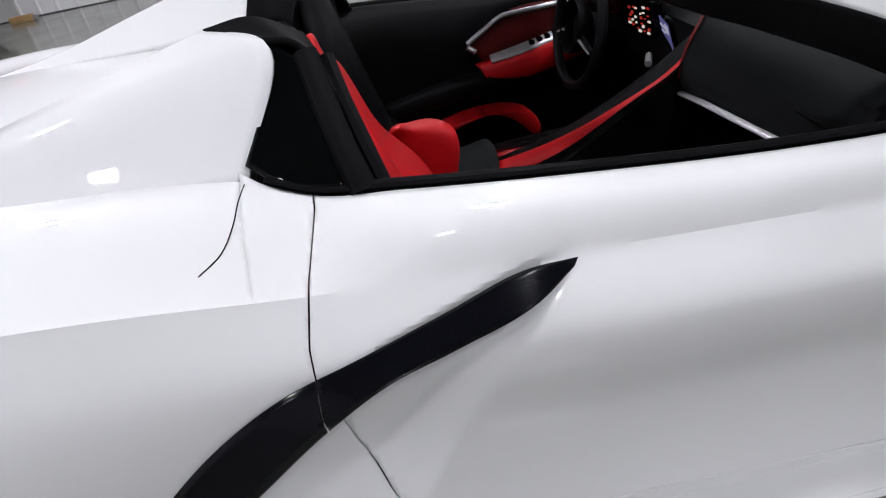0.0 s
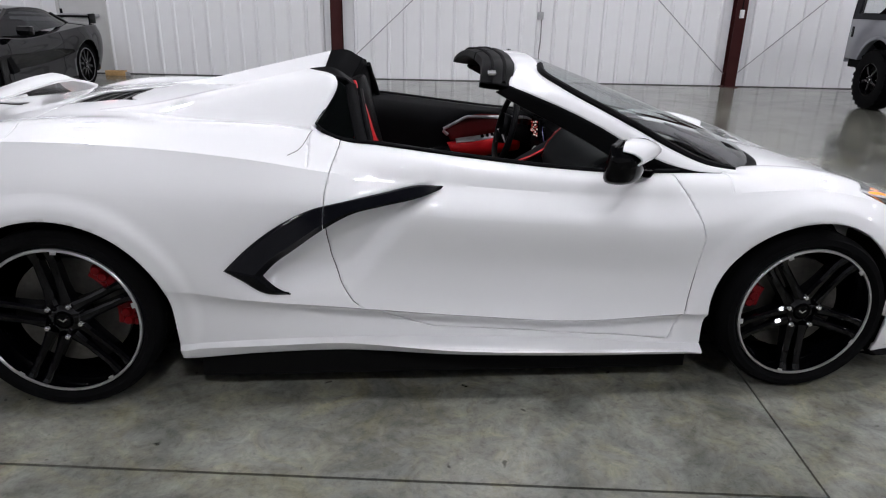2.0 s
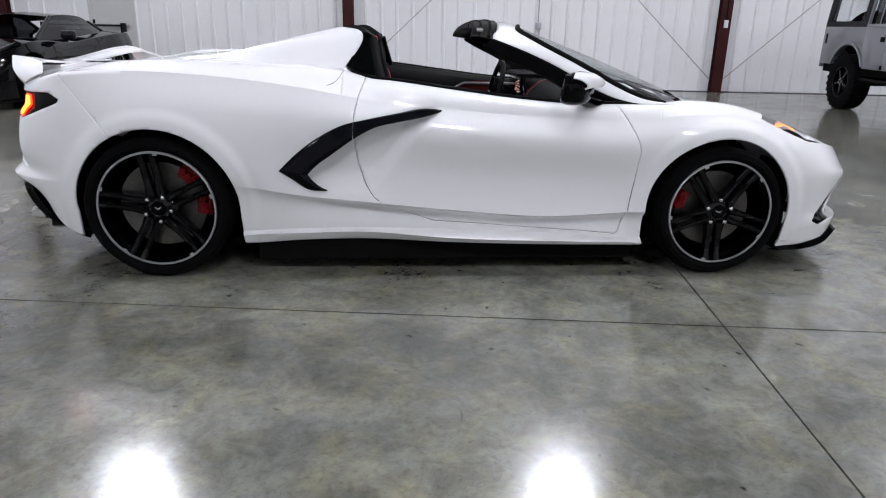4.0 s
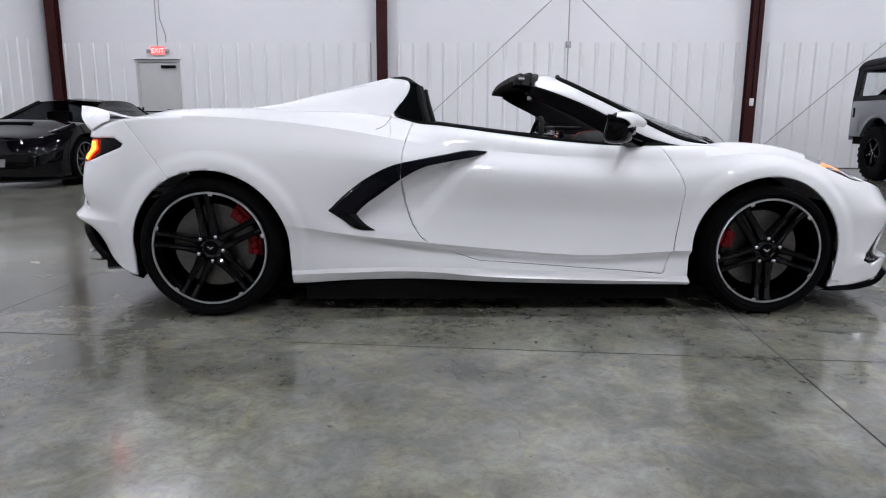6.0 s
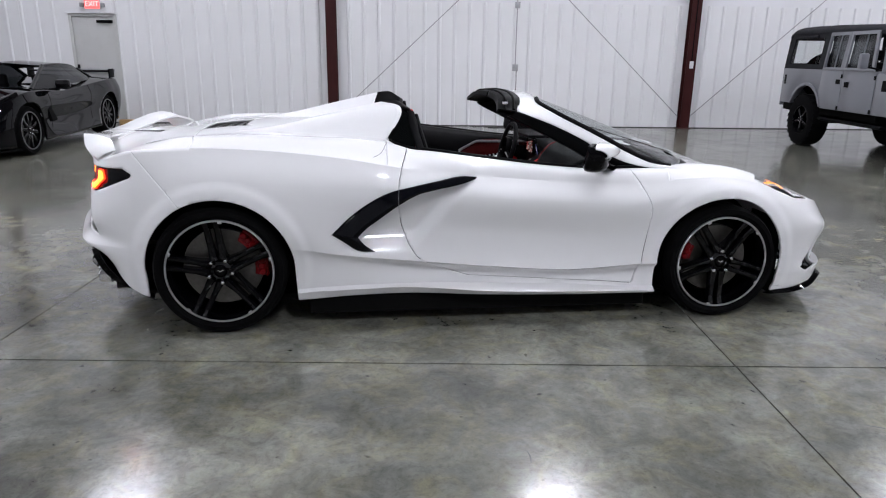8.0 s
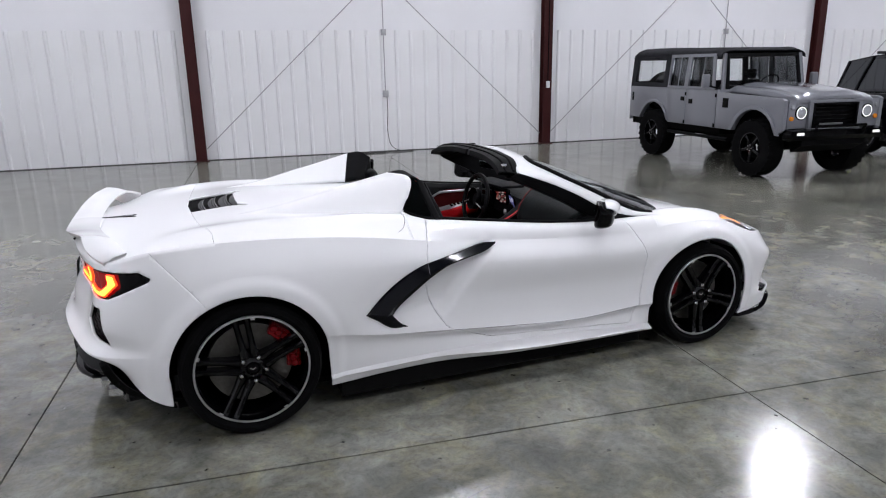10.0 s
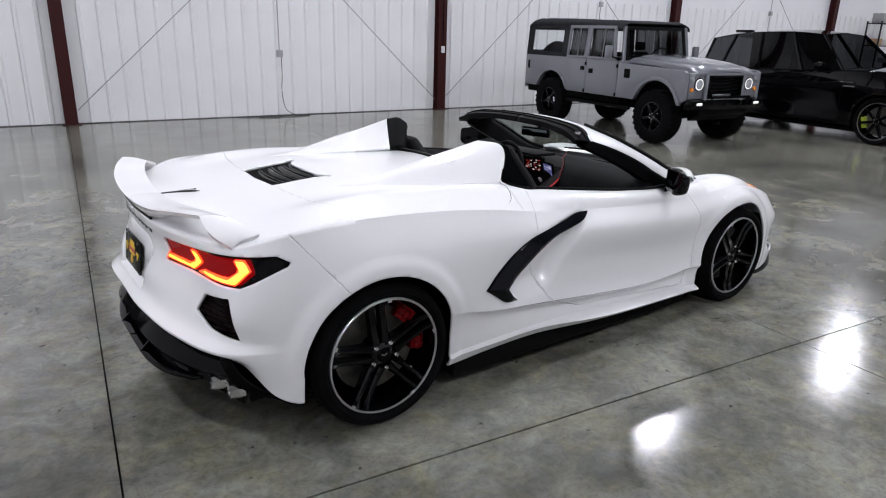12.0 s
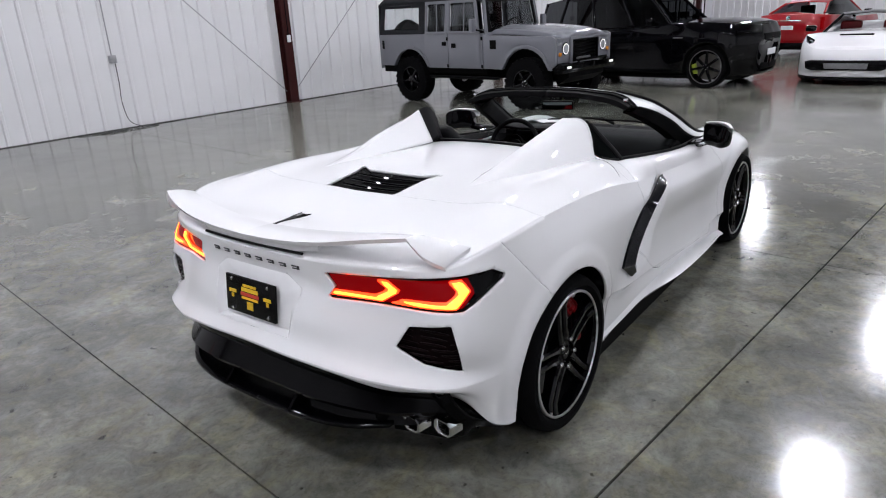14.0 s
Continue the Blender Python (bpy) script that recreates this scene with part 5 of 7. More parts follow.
def wheel(parent, x, y, r, rim, width, turn, caliper_angles, side):
    """A road wheel whose face is at local y = 0 and looks to -y."""
    face = Matrix.Translation((x, y, r)) @ (Matrix() if side < 0 else Matrix.Rotation(math.pi, 4, "Z"))
    w = thing("wheel", "", "", face)
    w.parent = parent
    w["label"] = "gloss black split-spoke wheel with a bright rim edge"
    sw = r - rim
    tyre = [(rim - 0.004, 0.022), (rim + 0.006, 0.008), (rim + sw * 0.35, -0.006), (rim + sw * 0.7, -0.004), (r - 0.014, 0.008), (r - 0.004, 0.024), (r, 0.045)]
    for k in range(4):
        c = 0.075 + k * (width - 0.15) / 3
        tyre += [(r, c - 0.006), (r - 0.007, c - 0.004), (r - 0.007, c + 0.004), (r, c + 0.006)]
    tyre += [(r, width - 0.05), (r - 0.012, width - 0.012), (rim + sw * 0.5, width), (rim - 0.004, width - 0.02)]
    part("tyre", lathe(tyre, 72), RUBBER, w, "black low-profile tyre", 40)
    part("rim_edge", lathe([(rim - 0.001, 0.022), (rim, 0.006), (rim - 0.003, 0.003), (rim - 0.009, 0.003), (rim - 0.011, 0.008)], 72), ALLOY, w, "thin machined silver rim edge", 25)
    part("rim", lathe([(rim - 0.011, 0.008), (rim - 0.018, 0.030), (rim - 0.024, 0.10), (rim - 0.03, width - 0.03)], 64), WHEEL_BLACK, w)
    for k in range(5):
        part("spoke", moved(spoke_bm(0.058, rim - 0.014), Matrix.Translation((0, 0.020, 0)) @ Matrix.Rotation(radians(turn + 72 * k), 4, "Y")), WHEEL_BLACK, w, "gloss black forked spoke", 35)
    part("hub", lathe([(0.0005, 0.032), (0.030, 0.032), (0.034, 0.026), (0.062, 0.034), (0.074, 0.048), (0.076, 0.09)], 40), WHEEL_BLACK, w, "", 35)
    part("centre_cap", lathe([(0.0005, 0.0225), (0.026, 0.0235), (0.030, 0.030)], 30), GLOSS_BLACK, w)
    part("cap_mark", moved(prism([(-0.016, 0.005), (0, -0.006), (0.016, 0.005), (0.012, 0.008), (0, 0.0), (-0.012, 0.008)], 0.0205, 0.0228, "y"), Matrix()), CHROME, w, "small chrome centre mark", smooth=0)
    for k in range(5):
        a = radians(turn + 30 + 72 * k)
        part("rim_notch", moved(box(-0.010, 0.010, 0.0015, 0.006, rim - 0.020, rim - 0.006, 0.002), Matrix.Rotation(a, 4, "Y")), ALLOY, w, "bright machined notch")
    for k in range(5):
        a = radians(turn + 36 + 72 * k)
        part("wheel_nut", moved(lathe([(0.0005, 0.010), (0.008, 0.011), (0.011, 0.016), (0.011, 0.034)], 12), Matrix.Translation((0.062 * math.cos(a), 0, -0.062 * math.sin(a)))), CHROME, w, "bright wheel nut")
    part("brake_disc", lathe([(0.07, 0.115), (rim - 0.072, 0.110), (rim - 0.070, 0.118), (rim - 0.070, 0.135), (0.07, 0.14)], 56), DISC, w, "grey steel brake disc", 30)
    for c in caliper_angles:
        pts = []
        for a in np.linspace(c - 14, c + 14, 7):
            pts.append((radians(a), rim - 0.036, rim - 0.105))
        bm = bmesh.new()
        outer = [[bm.verts.new((q * math.cos(a), yy, q * math.sin(a))) for a, ro, ri in pts for q in (ro,)] for yy in (0.078, 0.15)]
        inner = [[bm.verts.new((ri * math.cos(a), yy, ri * math.sin(a))) for a, ro, ri in pts] for yy in (0.070, 0.15)]
        for i in range(6):
            bm.faces.new((outer[0][i], outer[0][i + 1], inner[0][i + 1], inner[0][i]))
            bm.faces.new((outer[0][i], outer[1][i], outer[1][i + 1], outer[0][i + 1]))
            bm.faces.new((inner[0][i + 1], inner[1][i + 1], inner[1][i], inner[0][i]))
        bm.faces.new((outer[0][0], inner[0][0], inner[1][0], outer[1][0])), bm.faces.new((outer[0][-1], outer[1][-1], inner[1][-1], inner[0][-1]))
        bmesh.ops.recalc_face_normals(bm, faces=bm.faces)
        bmesh.ops.bevel(bm, geom=bm.edges[:], offset=0.004, segments=1, affect="EDGES")
        body = part("caliper", bm, CALIPER, w, "red brake caliper", 30)
        for d in (-8.5, 0.5, 9.5):
            a = radians(c + d)
            q = rim - 0.068 - 0.006 * (abs(d) < 2)
            part("piston_boss", moved(lathe([(0.0005, -0.012), (0.014, -0.011), (0.020, -0.002), (0.022, 0.010)], 16), Matrix.Translation((q * math.cos(a), 0.072, q * math.sin(a)))), CALIPER, body)
        part("bridge_rib", tube([((rim - 0.042) * math.cos(radians(c + d)), 0.074, (rim - 0.042) * math.sin(radians(c + d))) for d in (-12, -6, 0, 6, 12)], 0.007, 8), CALIPER, body)
    return w


wheel(car, REAR_AXLE, -0.950, R_REAR, 0.274, 0.30, -98, (46, 2), -1)
wheel(car, FRONT_AXLE, -0.935, R_FRONT, 0.262, 0.245, -54, (164,), -1)
wheel(car, REAR_AXLE, 0.950, R_REAR, 0.274, 0.30, 40, (140, 180), 1)
wheel(car, FRONT_AXLE, 0.935, R_FRONT, 0.262, 0.245, 10, (16,), 1)
# wheel wells and underside
for x, r, z in ((0.004, 0.379, 0.338), (2.715, 0.375, 0.318)):
    arc = [(x + r * math.cos(a), z + r * math.sin(a)) for a in np.linspace(math.pi * 1.20, -math.pi * 0.20, 24)]
    for s in (1, -1):
        V = np.array([(px, s * (skin_y(px, max(pz, 0.24)) + (0.014 if px < 2.85 else 0.030)) if w > 0.8 else -s * w, pz) for w in (0.92, 0.60) for px, pz in arc])
        F = [(i, i + 1, 25 + i - 1 + 0, 24 + i) for i in range(23)]
        part("wheel_well", (V, F), DARK, car, "black wheel-well liner", solid=0.006)
        part("inner_wall", prism(arc, -s * 0.60, -s * 0.585, "y"), DARK, car, smooth=0)
for s in (1, -1):
    part("well_wall", box(3.075, 3.085, -s * 0.872, -s * 0.58, 0.11, 0.55), DARK, car, smooth=0)
# underbody and sill panels hang extra low to keep light off the floor beneath
part("underbody", box(-0.36, 3.35, -0.72, 0.72, 0.098, 0.130), DARK, car, "black flat underbody", smooth=0)
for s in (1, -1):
    part("inner_sill", box(0.44, 2.31, -s * 0.858, -s * 0.70, 0.066, 0.17), DARK, car, "black under-sill panel hung low to block light under the car", smooth=0)

# panel gaps beside the nacelles
for s in (1, -1):
    gap = []
    for x, w in ((0.866, 0.662), (0.858, 0.705), (0.847, 0.745), (0.826, 0.780), (0.792, 0.806)):
        gap.append((x, -s * w, float(crown(np.array([x]), np.array([w]), DECK_LINE, haunch)[0]) + 0.0005))
    part("panel_gap", tube(spline(gap, 5), 0.0011, 6), DARK, car, "dark panel gap")

# ---- cabin ----
part("cabin_floor", box(0.95, 2.35, -0.68, 0.68, 0.155, 0.20), LEATHER, car, "black carpeted cabin floor", smooth=0)
part("firewall", box(2.30, 2.34, -0.68, 0.68, 0.20, 0.80), LEATHER, car, smooth=0)


def pad(sections, material, name, parent, label="", width=None):
    """A soft padded form lofted through closed rings."""
    V, F = [], []
    n = len(sections[0])
    for sec in sections:
        V += list(sec)
    for i in range(len(sections) - 1):
        for k in range(n):
            F.append((i * n + k, i * n + (k + 1) % n, (i + 1) * n + (k + 1) % n, (i + 1) * n + k))
    F.append(tuple(range(n))[::-1])
    F.append(tuple(range((len(sections) - 1) * n, len(sections) * n)))
    bm = as_bm(np.array(V), F)
    bmesh.ops.recalc_face_normals(bm, faces=bm.faces)
    ob = part(name, bm, material, parent, label, 60)
    md = ob.modifiers.new("soft", "SUBSURF")
    md.levels = md.render_levels = 2
    return ob


def ring(x, y, z, a, b, tilt=0.0):
    """A soft-cornered oblong ring round a point: a along x (tilted), b along y."""
    c, s = math.cos(radians(tilt)), math.sin(radians(tilt))
    return [(x + a * u * c, y + b * v, z + a * u * s) for u, v in ((-1, -0.6), (-0.6, -1), (0.6, -1), (1, -0.6), (1, 0.6), (0.6, 1), (-0.6, 1), (-1, 0.6))]


for s in (-1, 1):
    y = 0.375 * s
    seat = part("seat", box(1.05, 1.62, y - 0.19, y + 0.19, 0.20, 0.30, 0.03), LEATHER, car, "black and red leather bucket seat")
    pad([ring(1.34, y, 0.29, 0.27, 0.17), ring(1.36, y, 0.36, 0.29, 0.175), ring(1.36, y, 0.405, 0.25, 0.14)], RED_LEATHER, "cushion", seat, "red leather seat cushion")
    for k in (-1, 1):
        pad([ring(1.14, y + 0.205 * k, 0.36, 0.03, 0.045), ring(1.24, y + 0.215 * k, 0.47, 0.05, 0.055), ring(1.48, y + 0.215 * k, 0.525, 0.06, 0.060), ring(1.60, y + 0.20 * k, 0.48, 0.045, 0.05), ring(1.64, y + 0.19 * k, 0.38, 0.02, 0.03)], RED_LEATHER, "cushion_bolster", seat, "red leather side bolster")
        tall = s < 0 and k < 0
        rings = [ring(1.22, y + 0.205 * k, 0.50, 0.07, 0.045, 20), ring(1.225, y + 0.23 * k, 0.58, 0.095, 0.055, 20), ring(1.19, y + 0.235 * k, 0.66, 0.09, 0.055, 20), ring(1.13, y + 0.225 * k, 0.75, 0.055, 0.045, 20)]
        if s > 0:
            rings = [ring(1.15, y + 0.18 * k, 0.42, 0.05, 0.03, 20), ring(1.13, y + 0.185 * k, 0.50, 0.055, 0.035, 20), ring(1.09, y + 0.18 * k, 0.58, 0.035, 0.03, 20)]
        if tall:
            rings = [ring(1.09, y + 0.19 * k, 0.50, 0.09, 0.05, 20), ring(1.08, y + 0.20 * k, 0.64, 0.085, 0.055, 20), ring(1.065, y + 0.20 * k, 0.78, 0.075, 0.052, 20), ring(1.045, y + 0.19 * k, 0.88, 0.058, 0.046, 18), ring(1.032, y + 0.165 * k, 0.96, 0.046, 0.042, 15), ring(1.022, y + 0.135 * k, 1.03, 0.032, 0.038, 15), ring(1.008, y + 0.115 * k, 1.085, 0.018, 0.030, 15)]
        elif s < 0:
            rings = [ring(1.15, y + 0.225 * k, 0.50, 0.08, 0.045, 20), ring(1.165, y + 0.235 * k, 0.61, 0.09, 0.05, 20), ring(1.185, y + 0.24 * k, 0.69, 0.098, 0.055, 20), ring(1.180, y + 0.235 * k, 0.745, 0.090, 0.055, 20), ring(1.155, y + 0.225 * k, 0.784, 0.060, 0.045, 20), ring(1.13, y + 0.21 * k, 0.796, 0.028, 0.034, 15)]
        rings.append(ring(rings[-1][0][0] + 0.02, y + (0.10 if tall else 0.15) * k, rings[-1][0][2] + 0.045, 0.012, 0.02, 15))
        pad(rings, RED_LEATHER if s < 0 else LEATHER, "back_bolster", seat, "red leather backrest bolster" if s < 0 else "black leather backrest bolster")
    pad([ring(1.13, y, 0.36, 0.06, 0.18, 12), ring(1.09, y, 0.55, 0.055, 0.19, 12), ring(1.04, y, 0.75, 0.055, 0.19, 12), ring(1.00, y, 0.93, 0.055, 0.16, 12), ring(0.99, y + 0.03 * s, 0.99, 0.048, 0.11, 12), ring(0.985, y + 0.05 * s, 1.03 if s > 0 else 1.07, 0.042, 0.09, 12), ring(0.982, y + 0.05 * s, 1.05 if s > 0 else 1.095, 0.030, 0.07, 12)], LEATHER, "backrest", seat, "tall black leather backrest with headrest")
    if s < 0:
        pad([ring(1.14, y + 0.03, 0.56, 0.07, 0.17, 12), ring(1.13, y + 0.03, 0.68, 0.075, 0.18, 12), ring(1.10, y + 0.03, 0.77, 0.060, 0.16, 12), ring(1.060, y + 0.05, 0.83, 0.040, 0.14, 12), ring(1.045, y + 0.05, 0.90, 0.032, 0.13, 12), ring(1.030, y + 0.05, 0.98, 0.026, 0.11, 12), ring(1.015, y + 0.05, 1.035, 0.020, 0.08, 12)], RED_LEATHER, "back_cushion", seat, "red leather lumbar cushion")

# dashboard, console ridge, instruments
DASH = [(2.40, 0.80), (2.20, 0.845), (2.02, 0.850), (1.93, 0.835), (1.885, 0.790), (1.88, 0.735), (1.90, 0.69), (1.96, 0.63), (2.02, 0.50), (2.10, 0.35), (2.32, 0.35)]
dash = part("dashboard", prism(DASH, -0.685, 0.685, "y", bevel=0.012), LEATHER, car, "black leather dashboard")
PAD_EDGE = ((2.38, 0.300, 0.824), (2.20, 0.190, 0.874), (2.02, 0.045, 0.876), (1.925, -0.052, 0.850), (1.872, -0.085, 0.797), (1.852, -0.095, 0.737), (1.862, -0.095, 0.705))
pad_lines = [[(x + 0.02 * k, y0 + (-0.665 - y0) * k, z - 0.006 * k) for k in (0.0, 0.25, 0.55, 1.0)] for x, y0, z in PAD_EDGE]
part("dash_pad", band(pad_lines, 6, 4, flip=True), CHARCOAL, dash, "charcoal leather dash pad", 60, 0.008)
part("dash_piping", tube(spline([(x, y, z + 0.003) for x, y, z in PAD_EDGE[1:6]], 5), 0.0045, 6), DARK_RED, dash, "dark red stitched piping")
part("vent_strip", tube([(1.852, -0.60, 0.742), (1.846, -0.45, 0.735), (1.845, -0.25, 0.722), (1.855, -0.10, 0.70)], 0.010, 8, flat=0.6), SILVER, dash, "slim silver vent strip")
part("instrument_hood", prism([(2.02, 0.12), (1.85, 0.14), (1.82, 0.36), (1.85, 0.54), (1.98, 0.56)], 0.886, 0.908, "z", bevel=0.010), LEATHER, dash)
SCREEN_BLUE = mat("violet_blue_display", (0.02, 0.02, 0.05), 0.15, emit=(0.20, 0.21, 0.55), power=0.34)
DISPLAY_WHITE = mat("white_display_mark", (0.3, 0.3, 0.3), 0.3, emit=(1.0, 0.86, 0.80), power=0.55)
DISPLAY_SOFT = mat("pale_display_mark", (0.1, 0.1, 0.12), 0.2, emit=(0.6, 0.6, 0.8), power=0.5)
DISPLAY_RED = mat("red_display_mark", (0.2, 0.02, 0.02), 0.3, emit=(1.0, 0.06, 0.04), power=0.26)
cluster = part("instrument_screen", box(1.868, 1.900, 0.10, 0.50, 0.782, 0.886, 0.003), GLOSS_BLACK, dash, "black instrument screen with lit dials")
rng = random.Random(11)
for k in range(26):
    y, z = 0.115 + 0.026 * (k % 6) + rng.uniform(-0.008, 0.008), 0.800 + 0.016 * (k // 6) + rng.uniform(-0.005, 0.005)
    part("lit_mark", box(1.864, 1.869, y - rng.uniform(0.002, 0.008), y + rng.uniform(0.002, 0.008), z - rng.uniform(0.001, 0.004), z + rng.uniform(0.001, 0.004)), DISPLAY_WHITE if rng.random() < 0.42 else DISPLAY_RED, cluster, "lit display mark", smooth=0)
screen_m = Matrix.Translation((1.895, 0.050, 0.806)) @ Matrix.Rotation(radians(-12), 4, "Z") @ Matrix.Rotation(radians(-12), 4, "Y")
display = part("centre_screen", moved(box(-0.006, 0.006, -0.064, 0.064, -0.056, 0.056, 0.004), screen_m), GLOSS_BLACK, dash, "lit touch screen")
part("display", moved(box(-0.008, -0.005, -0.052, 0.052, -0.044, 0.044), screen_m), SCREEN_BLUE, display, "violet-blue lit display", smooth=0)
for y0, y1, z0, z1 in ((-0.046, -0.012, 0.014, 0.036), (-0.004, 0.044, 0.020, 0.026), (-0.004, 0.036, 0.006, 0.010)):
    part("display_mark", moved(box(-0.0095, -0.0075, y0, y1, z0, z1), screen_m), DISPLAY_SOFT, display, smooth=0)
part("column_stalk", tube([(1.86, 0.10, 0.745), (1.84, 0.06, 0.735)], 0.010, 8), SILVER, dash, "small bright switch")
console = part("centre_console", band(([(1.02, -0.15, 0.52), (1.30, -0.15, 0.53), (1.60, -0.13, 0.63), (1.92, -0.07, 0.80)], [(1.02, -0.10, 0.545), (1.30, -0.10, 0.555), (1.60, -0.09, 0.655), (1.92, -0.04, 0.825)], [(1.02, 0.10, 0.53), (1.30, 0.10, 0.53), (1.60, 0.07, 0.60), (1.92, 0.05, 0.74)], [(1.02, 0.16, 0.45), (1.30, 0.16, 0.45), (1.60, 0.15, 0.46), (1.92, 0.12, 0.50)], [(1.02, 0.16, 0.18), (1.30, 0.16, 0.18), (1.60, 0.15, 0.18), (1.92, 0.12, 0.18)]), 8, 4, sharp=(1,), flip=True), LEATHER, car, "black leather centre console", solid=0.006)
part("console_wall", band(([(1.02, -0.15, 0.52), (1.30, -0.15, 0.53), (1.60, -0.13, 0.63), (1.92, -0.07, 0.80)], [(1.02, -0.17, 0.18), (1.30, -0.17, 0.18), (1.60, -0.15, 0.18), (1.92, -0.10, 0.18)]), 8, 4), LEATHER, console)
part("console_edge", band(([(1.36, -0.085, 0.624), (1.52, -0.102, 0.656), (1.68, -0.105, 0.708), (1.83, -0.090, 0.765), (1.93, -0.063, 0.823)], [(1.36, -0.110, 0.612), (1.53, -0.115, 0.650), (1.69, -0.110, 0.707), (1.84, -0.092, 0.766), (1.932, -0.063, 0.823)], [(1.36, -0.128, 0.585), (1.545, -0.128, 0.636), (1.70, -0.116, 0.704), (1.85, -0.095, 0.766), (1.935, -0.064, 0.822)]), 8, 4, flip=True), RED_LEATHER, console, "red leather console edge", 40, 0.012)
part("edge_stitching", tube(spline([(1.36, -0.131, 0.588), (1.545, -0.131, 0.639), (1.70, -0.119, 0.707), (1.85, -0.098, 0.769), (1.935, -0.067, 0.824)], 5), 0.0022, 6), LEATHER, console, "dark stitched seam")
part("console_pad", band(([(1.02, -0.14, 0.55), (1.20, -0.14, 0.57), (1.36, -0.13, 0.590)], [(1.02, -0.07, 0.585), (1.20, -0.07, 0.607), (1.37, -0.07, 0.640)], [(1.02, 0.08, 0.575), (1.20, 0.08, 0.59), (1.36, 0.06, 0.62)], [(1.02, 0.13, 0.52), (1.20, 0.13, 0.53), (1.36, 0.12, 0.54)]), 6, 5, flip=True), CHARCOAL, console, "charcoal leather console pad", 50, 0.010)
wheel_m = Matrix.Translation((1.75, 0.36, 0.79)) @ Matrix.Rotation(radians(-76), 4, "Y")
steer = part("steering_wheel", moved(tube([(0.175 * math.cos(a), 0.185 * math.sin(a), 0) for a in np.linspace(0, 2 * math.pi, 40, endpoint=False)], 0.016, 10, closed=True), wheel_m), LEATHER, car, "black leather squared steering wheel")
part("steering_boss", moved(lathe([(0.0005, -0.03), (0.05, -0.03), (0.075, -0.012), (0.08, 0.03)], 24), wheel_m @ Matrix.Rotation(radians(90), 4, "X")), SATIN_BLACK, steer)
for a in (-18, 198):
    c, s = math.cos(radians(a)), math.sin(radians(a))
    part("steering_spoke", moved(tube([(0.06 * s, 0.06 * c, 0.01), (0.17 * s, 0.175 * c, 0)], [0.018, 0.012], 8, flat=0.5), wheel_m), SATIN_BLACK, steer)
    part("spoke_trim", moved(tube([(0.07 * s, 0.07 * c, 0.022), (0.15 * s, 0.155 * c, 0.012)], [0.005, 0.003], 6), wheel_m), SILVER, steer, "silver spoke trim")
part("steering_column", moved(tube([(0, 0, 0.0), (0, 0, -0.22)], 0.045, 14), wheel_m), SATIN_BLACK, steer)

# the far door's red arm rest and silver pull
arm = part("door_armrest", band(([(1.465, 0.690, 0.655), (1.60, 0.690, 0.690), (1.88, 0.690, 0.745)], [(1.475, 0.605, 0.648), (1.60, 0.585, 0.668), (1.88, 0.600, 0.722)], [(1.49, 0.598, 0.615), (1.60, 0.580, 0.604), (1.88, 0.600, 0.645)], [(1.53, 0.68, 0.585), (1.62, 0.68, 0.575), (1.88, 0.68, 0.605)]), 8, 4), RED_LEATHER, car, "red leather door arm rest", 40, -0.006)
part("arm_pad", band(([(1.10, 0.690, 0.585), (1.30, 0.690, 0.615), (1.62, 0.690, 0.650)], [(1.12, 0.615, 0.580), (1.30, 0.605, 0.608), (1.62, 0.590, 0.622)], [(1.13, 0.610, 0.545), (1.30, 0.600, 0.565), (1.62, 0.590, 0.580)], [(1.16, 0.68, 0.50), (1.30, 0.68, 0.51), (1.62, 0.68, 0.53)]), 8, 4), LEATHER, arm, "black leather arm pad", 40, -0.006)
part("door_insert", band(([(1.445, 0.645, 0.738), (1.575, 0.645, 0.806), (1.90, 0.645, 0.806)], [(1.49, 0.632, 0.668), (1.62, 0.626, 0.690), (1.90, 0.626, 0.735)]), 6, 3), DARK_RED, arm, "dark red door insert", solid=-0.012)
part("speaker_trim", tube([(1.470, 0.632, 0.705), (1.445, 0.633, 0.726), (1.447, 0.634, 0.738), (1.56, 0.634, 0.799), (1.58, 0.634, 0.806), (1.90, 0.634, 0.806)], 0.009, 8), SILVER, arm, "silver door trim")
part("switch_plate", band(([(1.515, 0.640, 0.688), (1.62, 0.640, 0.706), (1.80, 0.640, 0.738)], [(1.515, 0.600, 0.668), (1.62, 0.588, 0.680), (1.80, 0.595, 0.712)]), 6, 3), SILVER, arm, "silver switch plate", solid=-0.006)
for k in range(4):
    part("switch", box(1.655 + 0.028 * k, 1.673 + 0.028 * k, 0.602, 0.626, 0.694 + 0.005 * k, 0.708 + 0.005 * k, 0.003), GLOSS_BLACK, arm, "black window switch")
part("door_armrest", band(([(1.34, -0.690, 0.590), (1.55, -0.690, 0.600), (1.85, -0.690, 0.640)], [(1.36, -0.620, 0.590), (1.56, -0.610, 0.595), (1.85, -0.62, 0.630)], [(1.38, -0.61, 0.55), (1.56, -0.60, 0.55), (1.85, -0.62, 0.57)]), 8, 4, flip=True), LEATHER, car, "black leather door arm rest", solid=-0.006)


